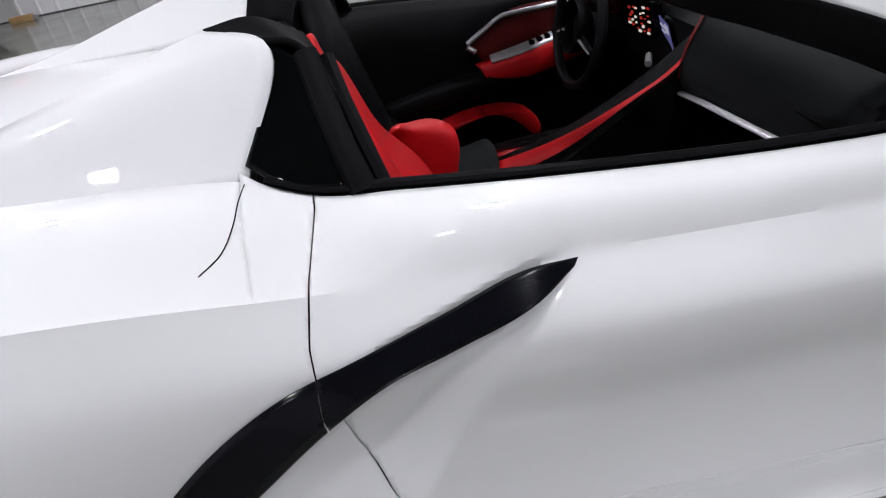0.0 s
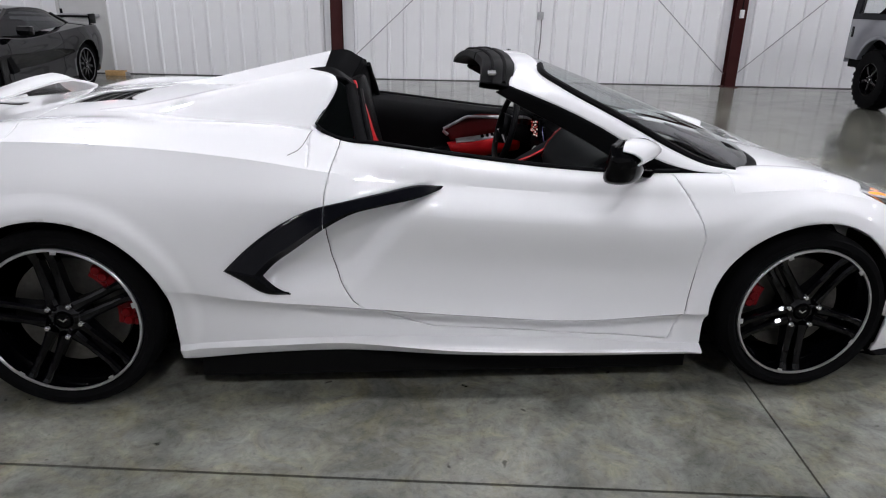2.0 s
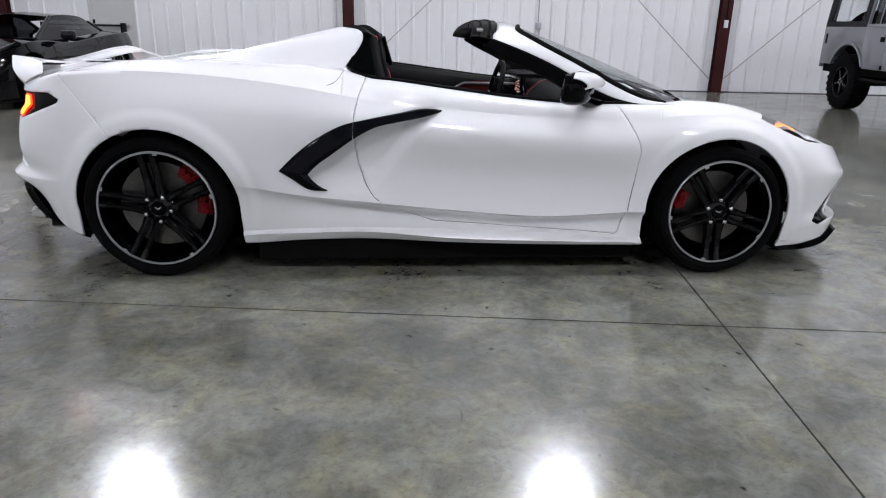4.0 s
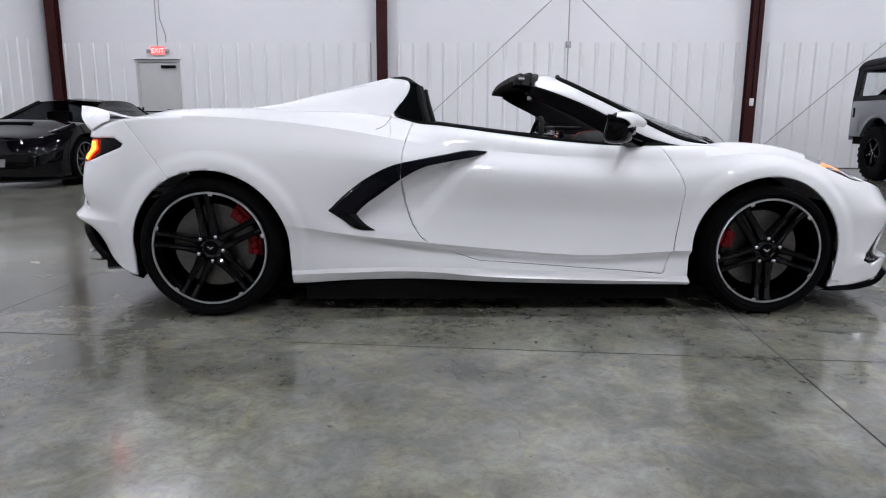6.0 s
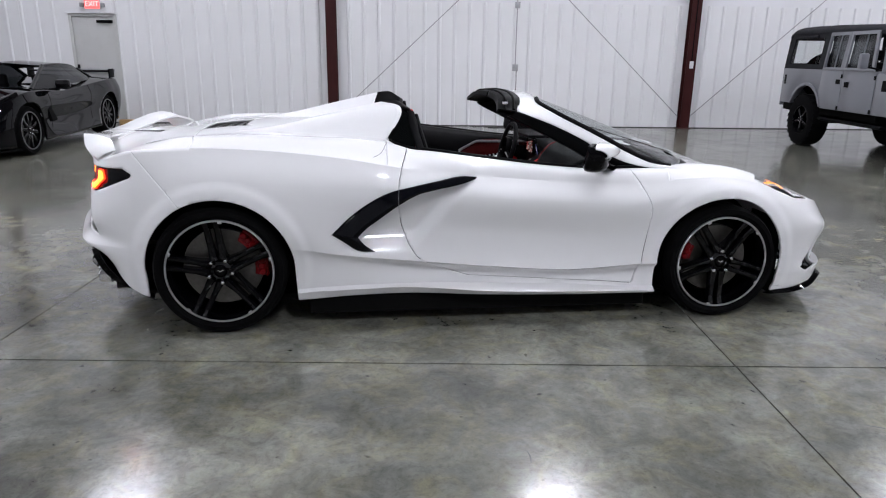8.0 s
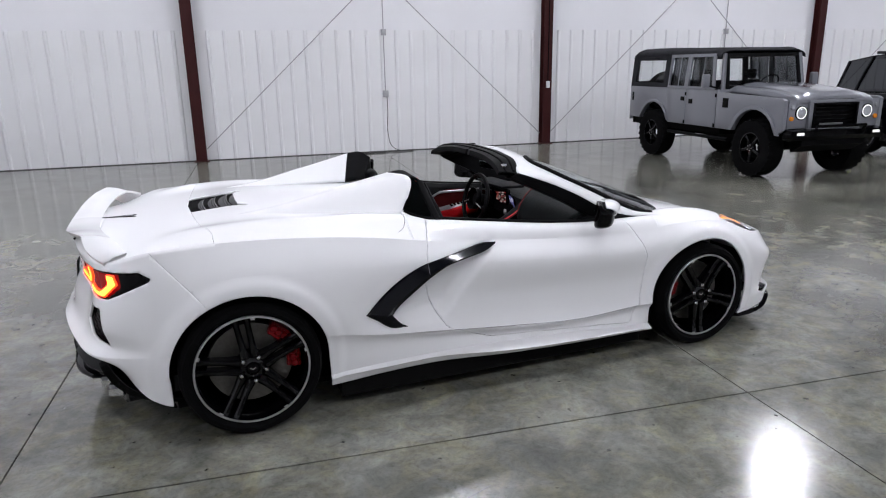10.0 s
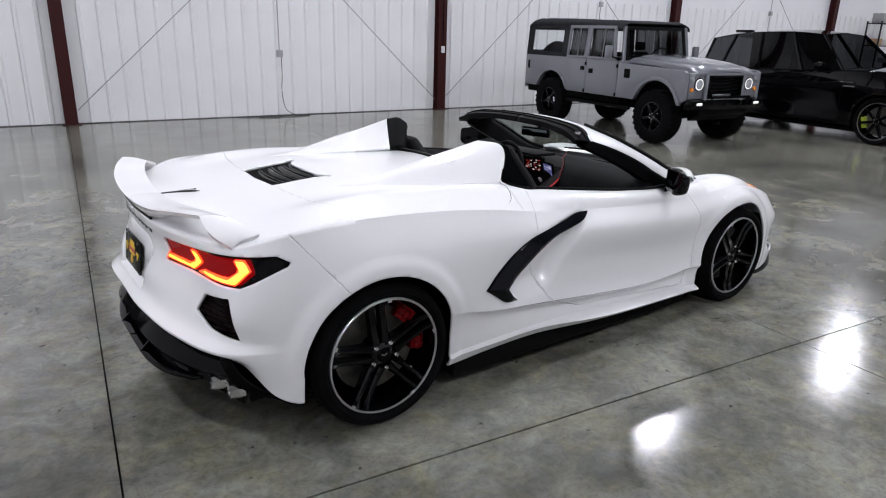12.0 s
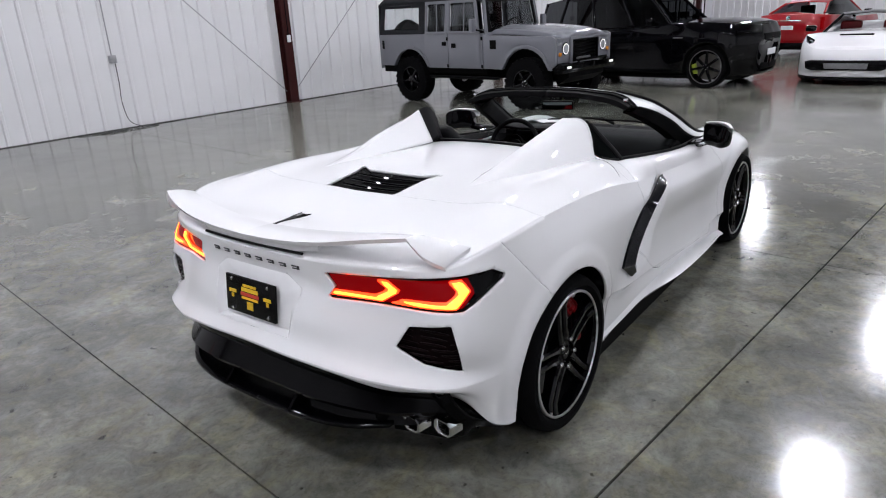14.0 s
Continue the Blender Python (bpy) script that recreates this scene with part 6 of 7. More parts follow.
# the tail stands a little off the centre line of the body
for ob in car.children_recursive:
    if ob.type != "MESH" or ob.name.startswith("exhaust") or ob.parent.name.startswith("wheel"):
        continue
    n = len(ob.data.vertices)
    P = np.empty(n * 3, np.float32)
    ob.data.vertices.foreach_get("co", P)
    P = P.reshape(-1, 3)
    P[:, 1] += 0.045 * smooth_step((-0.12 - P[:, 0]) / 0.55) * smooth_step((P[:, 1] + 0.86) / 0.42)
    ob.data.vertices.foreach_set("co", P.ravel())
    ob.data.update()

# ---- parked vehicles ----
GREY_PAINT = mat("gloss_grey_paint", (0.150, 0.155, 0.174), 0.28, coat=1.0, coat_rough=0.05, vary=0.04, scale=2, spec=0.4)
CANVAS = mat("charcoal_canvas", (0.022, 0.022, 0.025), 0.85, vary=0.2, scale=9, bump=0.4, bump_scale=350, spec=0.1)
BLACK_PAINT = mat("gloss_black_paint", (0.0014, 0.0014, 0.0020), 0.02, spec=0.30, vary=0.1)
RED_PAINT = mat("gloss_red_paint", (0.30, 0.003, 0.008), 0.30, coat=1.0, coat_rough=0.02, spec=0.2, vary=0.04)
LIME = mat("lime_caliper", (0.36, 0.46, 0.04), 0.35, vary=0.1)
LAMP_GLASS = mat("lamp_glass", (0.55, 0.57, 0.60), 0.12, metal=0.6, vary=0.2, scale=40)
GREY_GLASS = glass_material("grey_tinted_glass", (0.34, 0.35, 0.36, 1))
WINDOW = glass_material("tinted_window", (0.055, 0.060, 0.065, 1))
RIM_LIP = mat("dark_machined_rim_lip", (0.22, 0.22, 0.23), 0.3, metal=0.7, vary=0.1, scale=30)


def road_wheel(parent, x, y, r, rim, width, spokes, side, caliper=None, chunky=False):
    """A simple wheel for the parked vehicles: tyre, rim, spokes, hub."""
    m = Matrix.Translation((x, y, r)) @ (Matrix() if side < 0 else Matrix.Rotation(math.pi, 4, "Z"))
    w = new("wheel")
    w.matrix_basis, w.parent = m, parent
    w["label"] = "black wheel with a dark tyre"
    sw = r - rim
    part("tyre", lathe([(rim, 0.03), (rim + 0.008, 0.008), (rim + sw * 0.6, -0.004), (r - 0.015, 0.012), (r, 0.04), (r, width - 0.04), (r - 0.02, width), (rim, width - 0.02)], 48), RUBBER, w, "", 40)
    if chunky:
        for k in range(26):
            a = 2 * math.pi * k / 26
            part("tread_block", moved(box(-0.024, 0.024, 0.006, 0.085, -0.012, 0.006), Matrix.Rotation(a, 4, "Y") @ Matrix.Translation((0, 0, r - 0.004)) @ Matrix.Rotation(0.12, 4, "Z")), RUBBER, w, smooth=0)
    part("rim", lathe([(rim, 0.012), (rim - 0.012, 0.010), (rim - 0.022, 0.05), (rim - 0.03, width - 0.03)], 40), WHEEL_BLACK, w)
    part("brake_disc", lathe([(0.06, 0.12), (rim - 0.07, 0.12), (rim - 0.07, 0.14), (0.06, 0.15)], 30), DISC if not chunky else DARK, w)
    if not chunky:
        part("rim_lip", lathe([(rim + 0.001, 0.012), (rim - 0.002, 0.004), (rim - 0.012, 0.004), (rim - 0.014, 0.012)], 40), RIM_LIP, w, "dull machined rim lip", 25)
    for k in range(spokes):
        part("spoke", moved(prism([(0.05, -0.026), (rim - 0.012, -0.020), (rim - 0.012, 0.020), (0.05, 0.026)], 0.022, 0.055, "y", bevel=0.005), Matrix.Rotation(2 * math.pi * (k + 0.3) / spokes, 4, "Y")), WHEEL_BLACK, w)
    part("hub", lathe([(0.0005, 0.012), (0.05, 0.014), (0.07, 0.030), (0.07, 0.08)], 24), WHEEL_BLACK, w)
    for k in range(5):
        a = 2 * math.pi * k / 5
        part("wheel_nut", moved(lathe([(0.0005, 0.006), (0.010, 0.008), (0.010, 0.03)], 8), Matrix.Translation((0.045 * math.cos(a), 0, 0.045 * math.sin(a)))), CHROME, w)
    if caliper:
        part("caliper", moved(prism([(-0.05, -0.09), (0.02, -0.10), (0.03, 0.10), (-0.05, 0.09)], 0.06, 0.14, "y", bevel=0.008), Matrix.Rotation(radians(-15), 4, "Y") @ Matrix.Translation((-(rim - 0.09), 0, 0.02))), caliper, w, "lime green brake caliper")


def off_roader(m):
    """A boxy long-wheelbase off-roader with a canvas top; x ahead, rear axle at 0."""
    t = thing("off_road_vehicle", "satin grey boxy off-roader with a charcoal canvas top", "car", m)
    WB, R, ARCH = 2.794, 0.43, 0.51

    def side_panel(name, poly, y0, y1, material=GREY_PAINT, label="", bevel=0.008):
        for s in (-1, 1):
            part(name, prism(poly, s * y0, s * y1, "y", bevel=bevel), material, t, label)

    def arch(cx, r, z0, n=14):
        return [(cx + r * math.cos(a), ARCH + r * math.sin(a)) for a in np.linspace(math.pi, 0, n)]

    body = [(-0.88, 0.68), (-0.48, 0.68)] + arch(0, 0.50, 0)[3:-3] + [(0.48, 0.68), (0.62, 0.66), (0.62, 1.27), (-0.88, 1.27)]
    side_panel("rear_quarter", body, 0.86, 0.78)
    side_panel("rear_door", [(0.40, 0.90), (0.50, 0.66), (1.02, 0.66), (1.02, 1.27), (0.425, 1.27)], 0.868, 0.80)
    side_panel("front_door", [(1.03, 0.66), (1.86, 0.66), (1.86, 1.27), (1.03, 1.27)], 0.868, 0.80)
    wing = [(1.87, 0.66), (2.30, 0.66)] + arch(WB, 0.50, 0)[3:-3] + [(3.30, 0.68), (3.40, 0.74), (3.40, 1.16), (3.34, 1.19), (1.87, 1.24)]
    side_panel("front_wing", wing, 0.865, 0.80)
    side_panel("wheel_arch", [(WB - 0.555, 0.66)] + arch(WB, 0.56, 0)[3:-3] + [(WB + 0.555, 0.66), (WB + 0.485, 0.66)] + arch(WB, 0.50, 0)[3:-3][::-1] + [(WB - 0.485, 0.66)], 0.885, 0.85, GREY_PAINT, "", 0.006)
    side_panel("wheel_arch", [(-0.52, 0.68)] + arch(0, 0.54, 0)[3:-3] + [(0.52, 0.68), (0.47, 0.68)] + arch(0, 0.49, 0)[3:-3][::-1] + [(-0.47, 0.68)], 0.880, 0.85, GREY_PAINT, "", 0.006)
    part("tub", box(-0.86, 1.9, -0.79, 0.79, 0.55, 0.80, 0.01), DARK, t)
    part("tailgate", box(-0.90, -0.86, -0.85, 0.85, 0.62, 1.27, 0.01), GREY_PAINT, t)
    part("engine_bay", box(1.88, 3.33, -0.62, 0.62, 0.62, 1.19), DARK, t)
    bonnet = part("bonnet", band([[(x, w * (1 - 0.03 * (x > 3.2)), z + dz) for x, z in ((1.86, 1.225), (1.92, 1.285), (2.30, 1.310), (2.80, 1.285), (3.15, 1.248), (3.33, 1.212), (3.40, 1.165), (3.405, 1.12))] for w, dz in ((-0.69, -0.09), (-0.67, -0.018), (-0.62, 0.0), (-0.52, 0.004), (-0.44, 0.034), (0.0, 0.042), (0.44, 0.034), (0.52, 0.004), (0.62, 0.0), (0.67, -0.018), (0.69, -0.09))], 4, 3), GREY_PAINT, t, "satin grey bonnet with a raised centre", 30, -0.01)
    part("washer_jet", box(2.42, 2.46, -0.32, -0.28, 1.335, 1.352, 0.004), SATIN_BLACK, bonnet)
    part("front_panel", box(3.335, 3.375, -0.66, 0.66, 0.72, 1.17, 0.012), GREY_PAINT, t)
    g = part("grille", box(3.372, 3.382, -0.39, 0.39, 0.76, 1.12, 0.004), DARK, t, "recessed gloss black grille")
    for y0, y1, z0, z1 in ((-0.46, 0.46, 1.12, 1.165), (-0.46, 0.46, 0.72, 0.762), (-0.46, -0.395, 0.762, 1.12), (0.395, 0.46, 0.762, 1.12)):
        part("grille_frame", box(3.375, 3.440, y0, y1, z0, z1, 0.008), GREY_PAINT, g, "grey grille frame")
    for y0, y1, z0, z1 in ((-0.385, 0.385, 1.085, 1.12), (-0.385, 0.385, 0.762, 0.79), (-0.392, -0.355, 0.762, 1.12), (0.355, 0.392, 0.762, 1.12)):
        part("grille_rim", box(3.40, 3.446, y0, y1, z0, z1, 0.006), GLOSS_BLACK, g, "gloss black inner frame")
    for k in range(5):
        part("grille_bar", box(3.385, 3.402, -0.355, 0.355, 0.815 + 0.055 * k, 0.838 + 0.055 * k, 0.003), GLOSS_BLACK, g)
    part("air_intake_bar", box(3.40, 3.43, -0.24, 0.16, 0.80, 0.83, 0.005), RIM_LIP, g, "dull silver lower bar")
    for s in (-1, 1):
        turn = Matrix.Rotation(radians(90), 4, "Z")
        part("lamp_panel", box(3.36, 3.405, s * 0.47, s * 0.79, 0.76, 1.16, 0.010), GREY_PAINT, t, "grey lamp panel")
        at = Matrix.Translation((3.41, 0.575 * s, 0.985)) @ Matrix.Scale(0.80, 4)
        l = part("headlamp", moved(moved(lathe([(0.0005, -0.012), (0.05, -0.016), (0.078, -0.006), (0.088, 0.02)], 24), turn), at), LAMP_GLASS, t, "round headlamp with a bright ring")
        part("surround", moved(moved(lathe([(0.112, -0.012), (0.128, -0.008), (0.130, 0.02), (0.104, 0.02)], 24), turn), at), GLOSS_BLACK, l)
        part("light_ring", moved(moved(lathe([(0.090, -0.014), (0.110, -0.014), (0.112, 0.012), (0.088, 0.012)], 24), turn), at), LIGHT_RING, l, "bright daytime light ring")
        for y, z, c, name, note in ((0.735, 0.905, mat_amber_lens, "indicator", "amber indicator"), (0.735, 1.070, LAMP_GLASS, "side_lamp", "clear side lamp")):
            part(name, moved(moved(lathe([(0.0005, -0.022), (0.030, -0.018), (0.036, 0.01)], 14), turn), Matrix.Translation((3.41, y * s, z))), c, t, note)
        part("wing_vent", box(2.03, 2.17, s * 0.862, s * 0.872, 1.00, 1.15, 0.004), DARK, t, "black wing vent")
        part("side_step", tube([(0.55, s * 0.86, 0.50), (2.22, s * 0.86, 0.50)], 0.045, 10, flat=0.6), SATIN_BLACK, t, "black side step")
        mirror_arm = part("door_mirror", box(1.76, 1.84, s * 0.99, s * 1.11, 1.30, 1.52, 0.02), GREY_PAINT, t, "grey door mirror on an arm")
        part("mirror_arm", tube([(1.86, s * 0.86, 1.30), (1.82, s * 1.02, 1.34)], 0.014, 8), SATIN_BLACK, mirror_arm)
        for x in (0.93, 1.17):
            part("door_handle", box(x - 0.05, x + 0.05, s * 0.866, s * 0.885, 1.02 if x > 1 else 1.06, 1.10 if x > 1 else 1.13, 0.006), DARK, t, "black door handle")
        for x in (1.00, 1.84):
            for z in (0.70, 1.18):
                part("hinge", box(x - 0.012, x + 0.03, s * 0.866, s * 0.878, z - 0.03, z + 0.03, 0.004), DARK, t)
        part("tail_lamp_side", box(-0.80, -0.74, s * 0.858, s * 0.868, 1.00, 1.16, 0.004), SATIN_BLACK, t)
        # window frames and glass of the doors
        for x0, x1 in ((0.45, 1.02), (1.03, 1.80)):
            f0 = [(x0, 1.27), (x1, 1.27), (x1 - (0.10 if x0 > 1 else 0), 1.84), (x0, 1.84)]
            fx = [(x0 + 0.05, 1.31), (x1 - 0.06, 1.31), (x1 - (0.15 if x0 > 1 else 0.05), 1.79), (x0 + 0.05, 1.79)]
            V = [(x, s * (0.855 - (z - 1.27) * 0.10), z) for x, z in f0] + [(x, s * (0.857 - (z - 1.27) * 0.10), z) for x, z in fx]
            part("window_frame", (np.array(V), [(k, (k + 1) % 4, 4 + (k + 1) % 4, 4 + k) if s > 0 else (k, 4 + k, 4 + (k + 1) % 4, (k + 1) % 4) for k in range(4)]), GREY_PAINT, t, "grey window frame", smooth=0, solid=0.03)
            gl = part("door_window", (np.array([(x, s * (0.845 - (z - 1.27) * 0.10), z) for x, z in fx]), [(0, 1, 2, 3)]), GREY_GLASS, t, "grey-tinted sliding window", smooth=0, solid=0.005)
            xm = (x0 + x1) / 2
            part("sash_bar", tube([(xm, s * 0.852, 1.31), (xm - 0.01, s * 0.80, 1.79)], 0.010, 6), GREY_PAINT, gl)
        # canvas side with a clear rear window
        V = [(-0.86, s * 0.850, 1.27), (0.42, s * 0.850, 1.27), (0.42, s * 0.79, 1.88), (-0.80, s * 0.79, 1.88), (-0.74, s * 0.840, 1.35), (0.26, s * 0.840, 1.35), (0.26, s * 0.80, 1.76), (-0.70, s * 0.80, 1.76)]
        part("canvas_side", (np.array(V), [(0, 1, 5, 4), (1, 2, 6, 5), (2, 3, 7, 6), (3, 0, 4, 7)] if s > 0 else [(4, 5, 1, 0), (5, 6, 2, 1), (6, 7, 3, 2), (7, 4, 0, 3)]), CANVAS, t, "charcoal canvas side", smooth=0, solid=0.012)
        wv = part("canvas_window", (np.array([V[4], V[5], V[6], V[7]]), [(0, 1, 2, 3)]), CLEAR_GLASS, t, "clear plastic side window", smooth=0)
        wv.visible_shadow = False
        part("rolled_flap", tube([(-0.55, s * 0.835, 1.78), (0.08, s * 0.835, 1.79)], 0.025, 8), CANVAS, t)
    ROOF = ((-0.90, 1.80), (-0.84, 1.862), (-0.55, 1.885), (-0.10, 1.888), (0.40, 1.884), (0.90, 1.872), (1.40, 1.856), (1.74, 1.842), (1.82, 1.815))
    roof = band([[(x, w, z + dz * min(1, (x + 0.92) / 0.1)) for x, z in ROOF] for w, dz in ((-0.805, -0.05), (-0.79, 0.0), (-0.74, 0.038), (-0.4, 0.062), (0, 0.068), (0.4, 0.062), (0.74, 0.038), (0.79, 0.0), (0.805, -0.05))], 5, 3)
    part("canvas_roof", roof, CANVAS, t, "charcoal canvas roof", 40, -0.012)
    V = [(-0.88, -0.85, 1.27), (-0.88, 0.85, 1.27), (-0.90, 0.79, 1.85), (-0.90, -0.79, 1.85), (-0.883, -0.70, 1.36), (-0.883, 0.70, 1.36), (-0.897, 0.66, 1.75), (-0.897, -0.66, 1.75)]
    part("canvas_back", (np.array(V), [(0, 1, 5, 4), (1, 2, 6, 5), (2, 3, 7, 6), (3, 0, 4, 7)]), CANVAS, t, "charcoal canvas back", smooth=0, solid=0.012)
    part("back_window", (np.array(V[4:]), [(0, 1, 2, 3)]), CLEAR_GLASS, t, "clear plastic back window", smooth=0).visible_shadow = False
    # windscreen
    fr = [(1.90, -0.74, 1.27), (1.90, 0.74, 1.27), (1.80, 0.70, 1.84), (1.80, -0.70, 1.84), (1.905, -0.67, 1.33), (1.905, 0.67, 1.33), (1.815, 0.64, 1.79), (1.815, -0.64, 1.79)]
    part("screen_frame", (np.array(fr), [(0, 1, 5, 4), (1, 2, 6, 5), (2, 3, 7, 6), (3, 0, 4, 7)]), SATIN_BLACK, t, "black windscreen frame", smooth=0, solid=0.03)
    ws = part("windscreen", (np.array([(1.895, -0.67, 1.33), (1.895, 0.67, 1.33), (1.805, 0.64, 1.79), (1.805, -0.64, 1.79)]), [(0, 1, 2, 3)]), CLEAR_GLASS, t, "flat windscreen glass", smooth=0)
    ws.visible_shadow = False
    for s in (-1, 1):
        part("pillar", tube([(1.88, s * 0.77, 1.26), (1.79, s * 0.72, 1.84)], 0.035, 8), GREY_PAINT, t)
        part("wiper", tube([(1.93, s * 0.35 - 0.1, 1.32), (1.90, s * 0.35 + 0.25, 1.40)], 0.008, 6), SATIN_BLACK, t)
        part("seat", box(0.95, 1.08, s * 0.42 - 0.20, s * 0.42 + 0.20, 0.9, 1.40, 0.05), LEATHER, t, "black seat back")
        part("headrest", box(0.97, 1.05, s * 0.42 - 0.11, s * 0.42 + 0.11, 1.42, 1.58, 0.03), LEATHER, t, "black headrest")
        part("scuttle", box(1.84, 1.93, s * 0.45 - 0.40, s * 0.45 + 0.40, 1.18, 1.275, 0.01), GREY_PAINT, t)
    part("dashboard", box(1.60, 1.84, -0.72, 0.72, 1.05, 1.30, 0.03), LEATHER, t)
    part("steering_wheel", moved(tube([(0.18 * math.cos(a), 0.18 * math.sin(a), 0) for a in np.linspace(0, 2 * math.pi, 24, endpoint=False)], 0.014, 8, closed=True), Matrix.Translation((1.55, 0.36, 1.34)) @ Matrix.Rotation(radians(-55), 4, "Y")), LEATHER, t)
    part("spare_wheel", moved(lathe([(0.10, -0.10), (0.36, -0.10), (0.40, 0.0), (0.36, 0.10), (0.10, 0.10)], 30), Matrix.Translation((-0.70, -0.22, 1.14)) @ Matrix.Rotation(radians(90), 4, "Z")), RUBBER, t, "spare tyre in the load bed")
    b = part("front_bumper", prism([(3.36, 0.60), (3.50, 0.60), (3.54, 0.66), (3.54, 0.74), (3.36, 0.76)], -0.82, 0.82, "y", bevel=0.01), GLOSS_BLACK, t, "gloss black front bumper")
    part("bull_bar", tube([(3.50, -0.42, 0.66), (3.58, -0.42, 0.80), (3.58, 0.42, 0.80), (3.50, 0.42, 0.66)], 0.022, 10), GLOSS_BLACK, b)
    for s in (-1, 1):
        part("fog_lamp", box(3.53, 3.552, 0.66 * s - 0.06, 0.66 * s + 0.06, 0.675, 0.715, 0.008), LIGHT_RING, b, "small bright bumper lamp")
    part("axle", tube([(0, -0.7, R), (0, 0.7, R)], 0.06, 10), DARK, t)
    part("axle", tube([(WB, -0.7, R), (WB, 0.7, R)], 0.06, 10), DARK, t)
    part("chassis", box(-0.8, 3.35, -0.42, 0.42, 0.46, 0.60), DARK, t)
    part("winch_guard", prism([(3.25, 0.40), (3.46, 0.52), (3.46, 0.62), (3.2, 0.62)], -0.55, 0.55, "y"), SATIN_BLACK, t)
    for x in (0, WB):
        for s in (-1, 1):
            road_wheel(t, x, 0.90 * s, R, 0.235, 0.28, 5, s, chunky=True)
    return t


mat_amber_lens = mat("amber_lens", (0.65, 0.22, 0.02), 0.2, coat=0.5)
LIGHT_RING = mat("bright_lamp_ring", (0.8, 0.8, 0.8), 0.2, emit=(1.0, 0.98, 0.95), power=0.55)


def saloon(name, label, m, paint, sh, cr, wa, lo, roof_edge, roof_mid, sill, axles, r, half, glass_end, roof_paint=None, hood_end=None, caliper=None, spokes=5, n=10, rim=None, seams=(), seat_paint=None):
    """A closed car lofted from long lines: shoulder, crease, waist, sill; a glass house; a painted roof."""
    t = thing(name, label, "car", m)
    belt = net([right(l) for l in (sh, cr, wa, lo)], n, 8, sharp=())
    V, F = grid(belt)
    F = [f[::-1] for f in F]
    for a in axles:
        A = [(a - r - 0.05, -0.1), (a - r - 0.05, r)] + [(a + (r + 0.05) * math.cos(q), r + (r + 0.05) * math.sin(q)) for q in np.linspace(math.pi, 0, 24)] + [(a + r + 0.05, -0.1)]
        V, F = clip(V, F, -inside(V[:, (0, 2)], A))
    part("body", whole((V, F)), paint, t, "", 35, 0.015)
    e = spline(right(sh), n)
    k = np.linspace(0, 1, 16)
    g = np.empty((len(e), 16, 3))
    g[..., 0], g[..., 1] = e[:, 0][:, None], e[:, 1][:, None] * k
    g[..., 2] = e[:, 2][:, None] + 0.05 * (1 - k**2) * np.minimum(1, np.abs(e[:, 1][:, None]) / 0.4)
    top = grid(g)
    part("top_panel", whole((top[0], [f[::-1] for f in top[1]])), paint, t, "", 35)
    house = band((right(sill), right(roof_edge), right(roof_mid)), 8, 8, sharp=(1,), flip=True)
    part("glass_house", whole(house), WINDOW, t, "dark tinted glass", 30)
    cover = band((right([(x, w + 0.006, z + 0.004) for x, w, z in roof_edge[glass_end[0]:glass_end[1]]]), right([(x, 0, z + 0.008) for x, w, z in roof_mid[glass_end[0]:glass_end[1]]])), 8, 8, flip=True)
    part("roof", whole(cover), roof_paint or paint, t, "", 30, -0.012)
    for s in (-1, 1):
        for i in (glass_end[0], glass_end[1] - 1):
            j = 0 if i == glass_end[0] else len(sill) - 1
            part("pillar", tube([(sill[j][0], -s * sill[j][1] * 0.97, sill[j][2]), (roof_edge[i][0], -s * roof_edge[i][1], roof_edge[i][2])], 0.030, 8), roof_paint or paint, t)
        part("door_mirror", moved(box(-0.05, 0.06, -0.10, 0.10, -0.06, 0.06, 0.03), Matrix.Translation((sill[-1][0] - 0.35, s * (half + 0.07), sill[-1][2] + 0.07))), BLACK_PAINT, t, "gloss black door mirror")
        for x, z0, z1 in seams:
            k = int(np.argmin(np.abs(belt[2][:, 0] - x)))
            col = belt[:, k]
            keep = (col[:, 2] > z0) & (col[:, 2] < z1)
            line = [(p[0], p[1] * -s, p[2]) for p in col[keep]]
            part("door_seam", tube(line, 0.004, 6), DARK, t)
    part("underbody", box(e[0][0] + 0.3, e[-1][0] - 0.3, -half * 0.8, half * 0.8, 0.16, 0.22), DARK, t, smooth=0)
    for s in (-1, 1):
        x, z = sill[-2][0] - 0.55, sill[-2][2]
        part("seat", box(x, x + 0.14, s * half * 0.42 - 0.20, s * half * 0.42 + 0.20, z - 0.12, min(z + 0.34, roof_edge[2][2] - 0.16), 0.05), seat_paint or LEATHER, t, "seat back behind the glass")
    for a in axles:
        for s in (-1, 1):
            road_wheel(t, a, s * (half - 0.02), r, rim or r - 0.075, 0.26, spokes, s, caliper)
            V = np.array([(a + (r + 0.06) * math.cos(q), s * w, r + (r + 0.06) * math.sin(q)) for w in (half - 0.04, half - 0.36) for q in np.linspace(math.pi * 1.1, -0.1 * math.pi, 18)])
            part("wheel_well", (V, [(i, i + 1, 19 + i, 18 + i) for i in range(17)]), DARK, t)
    return t


# off-roader
off_roader(pose(9.135, 6.51, 0, 0, 0, -97))

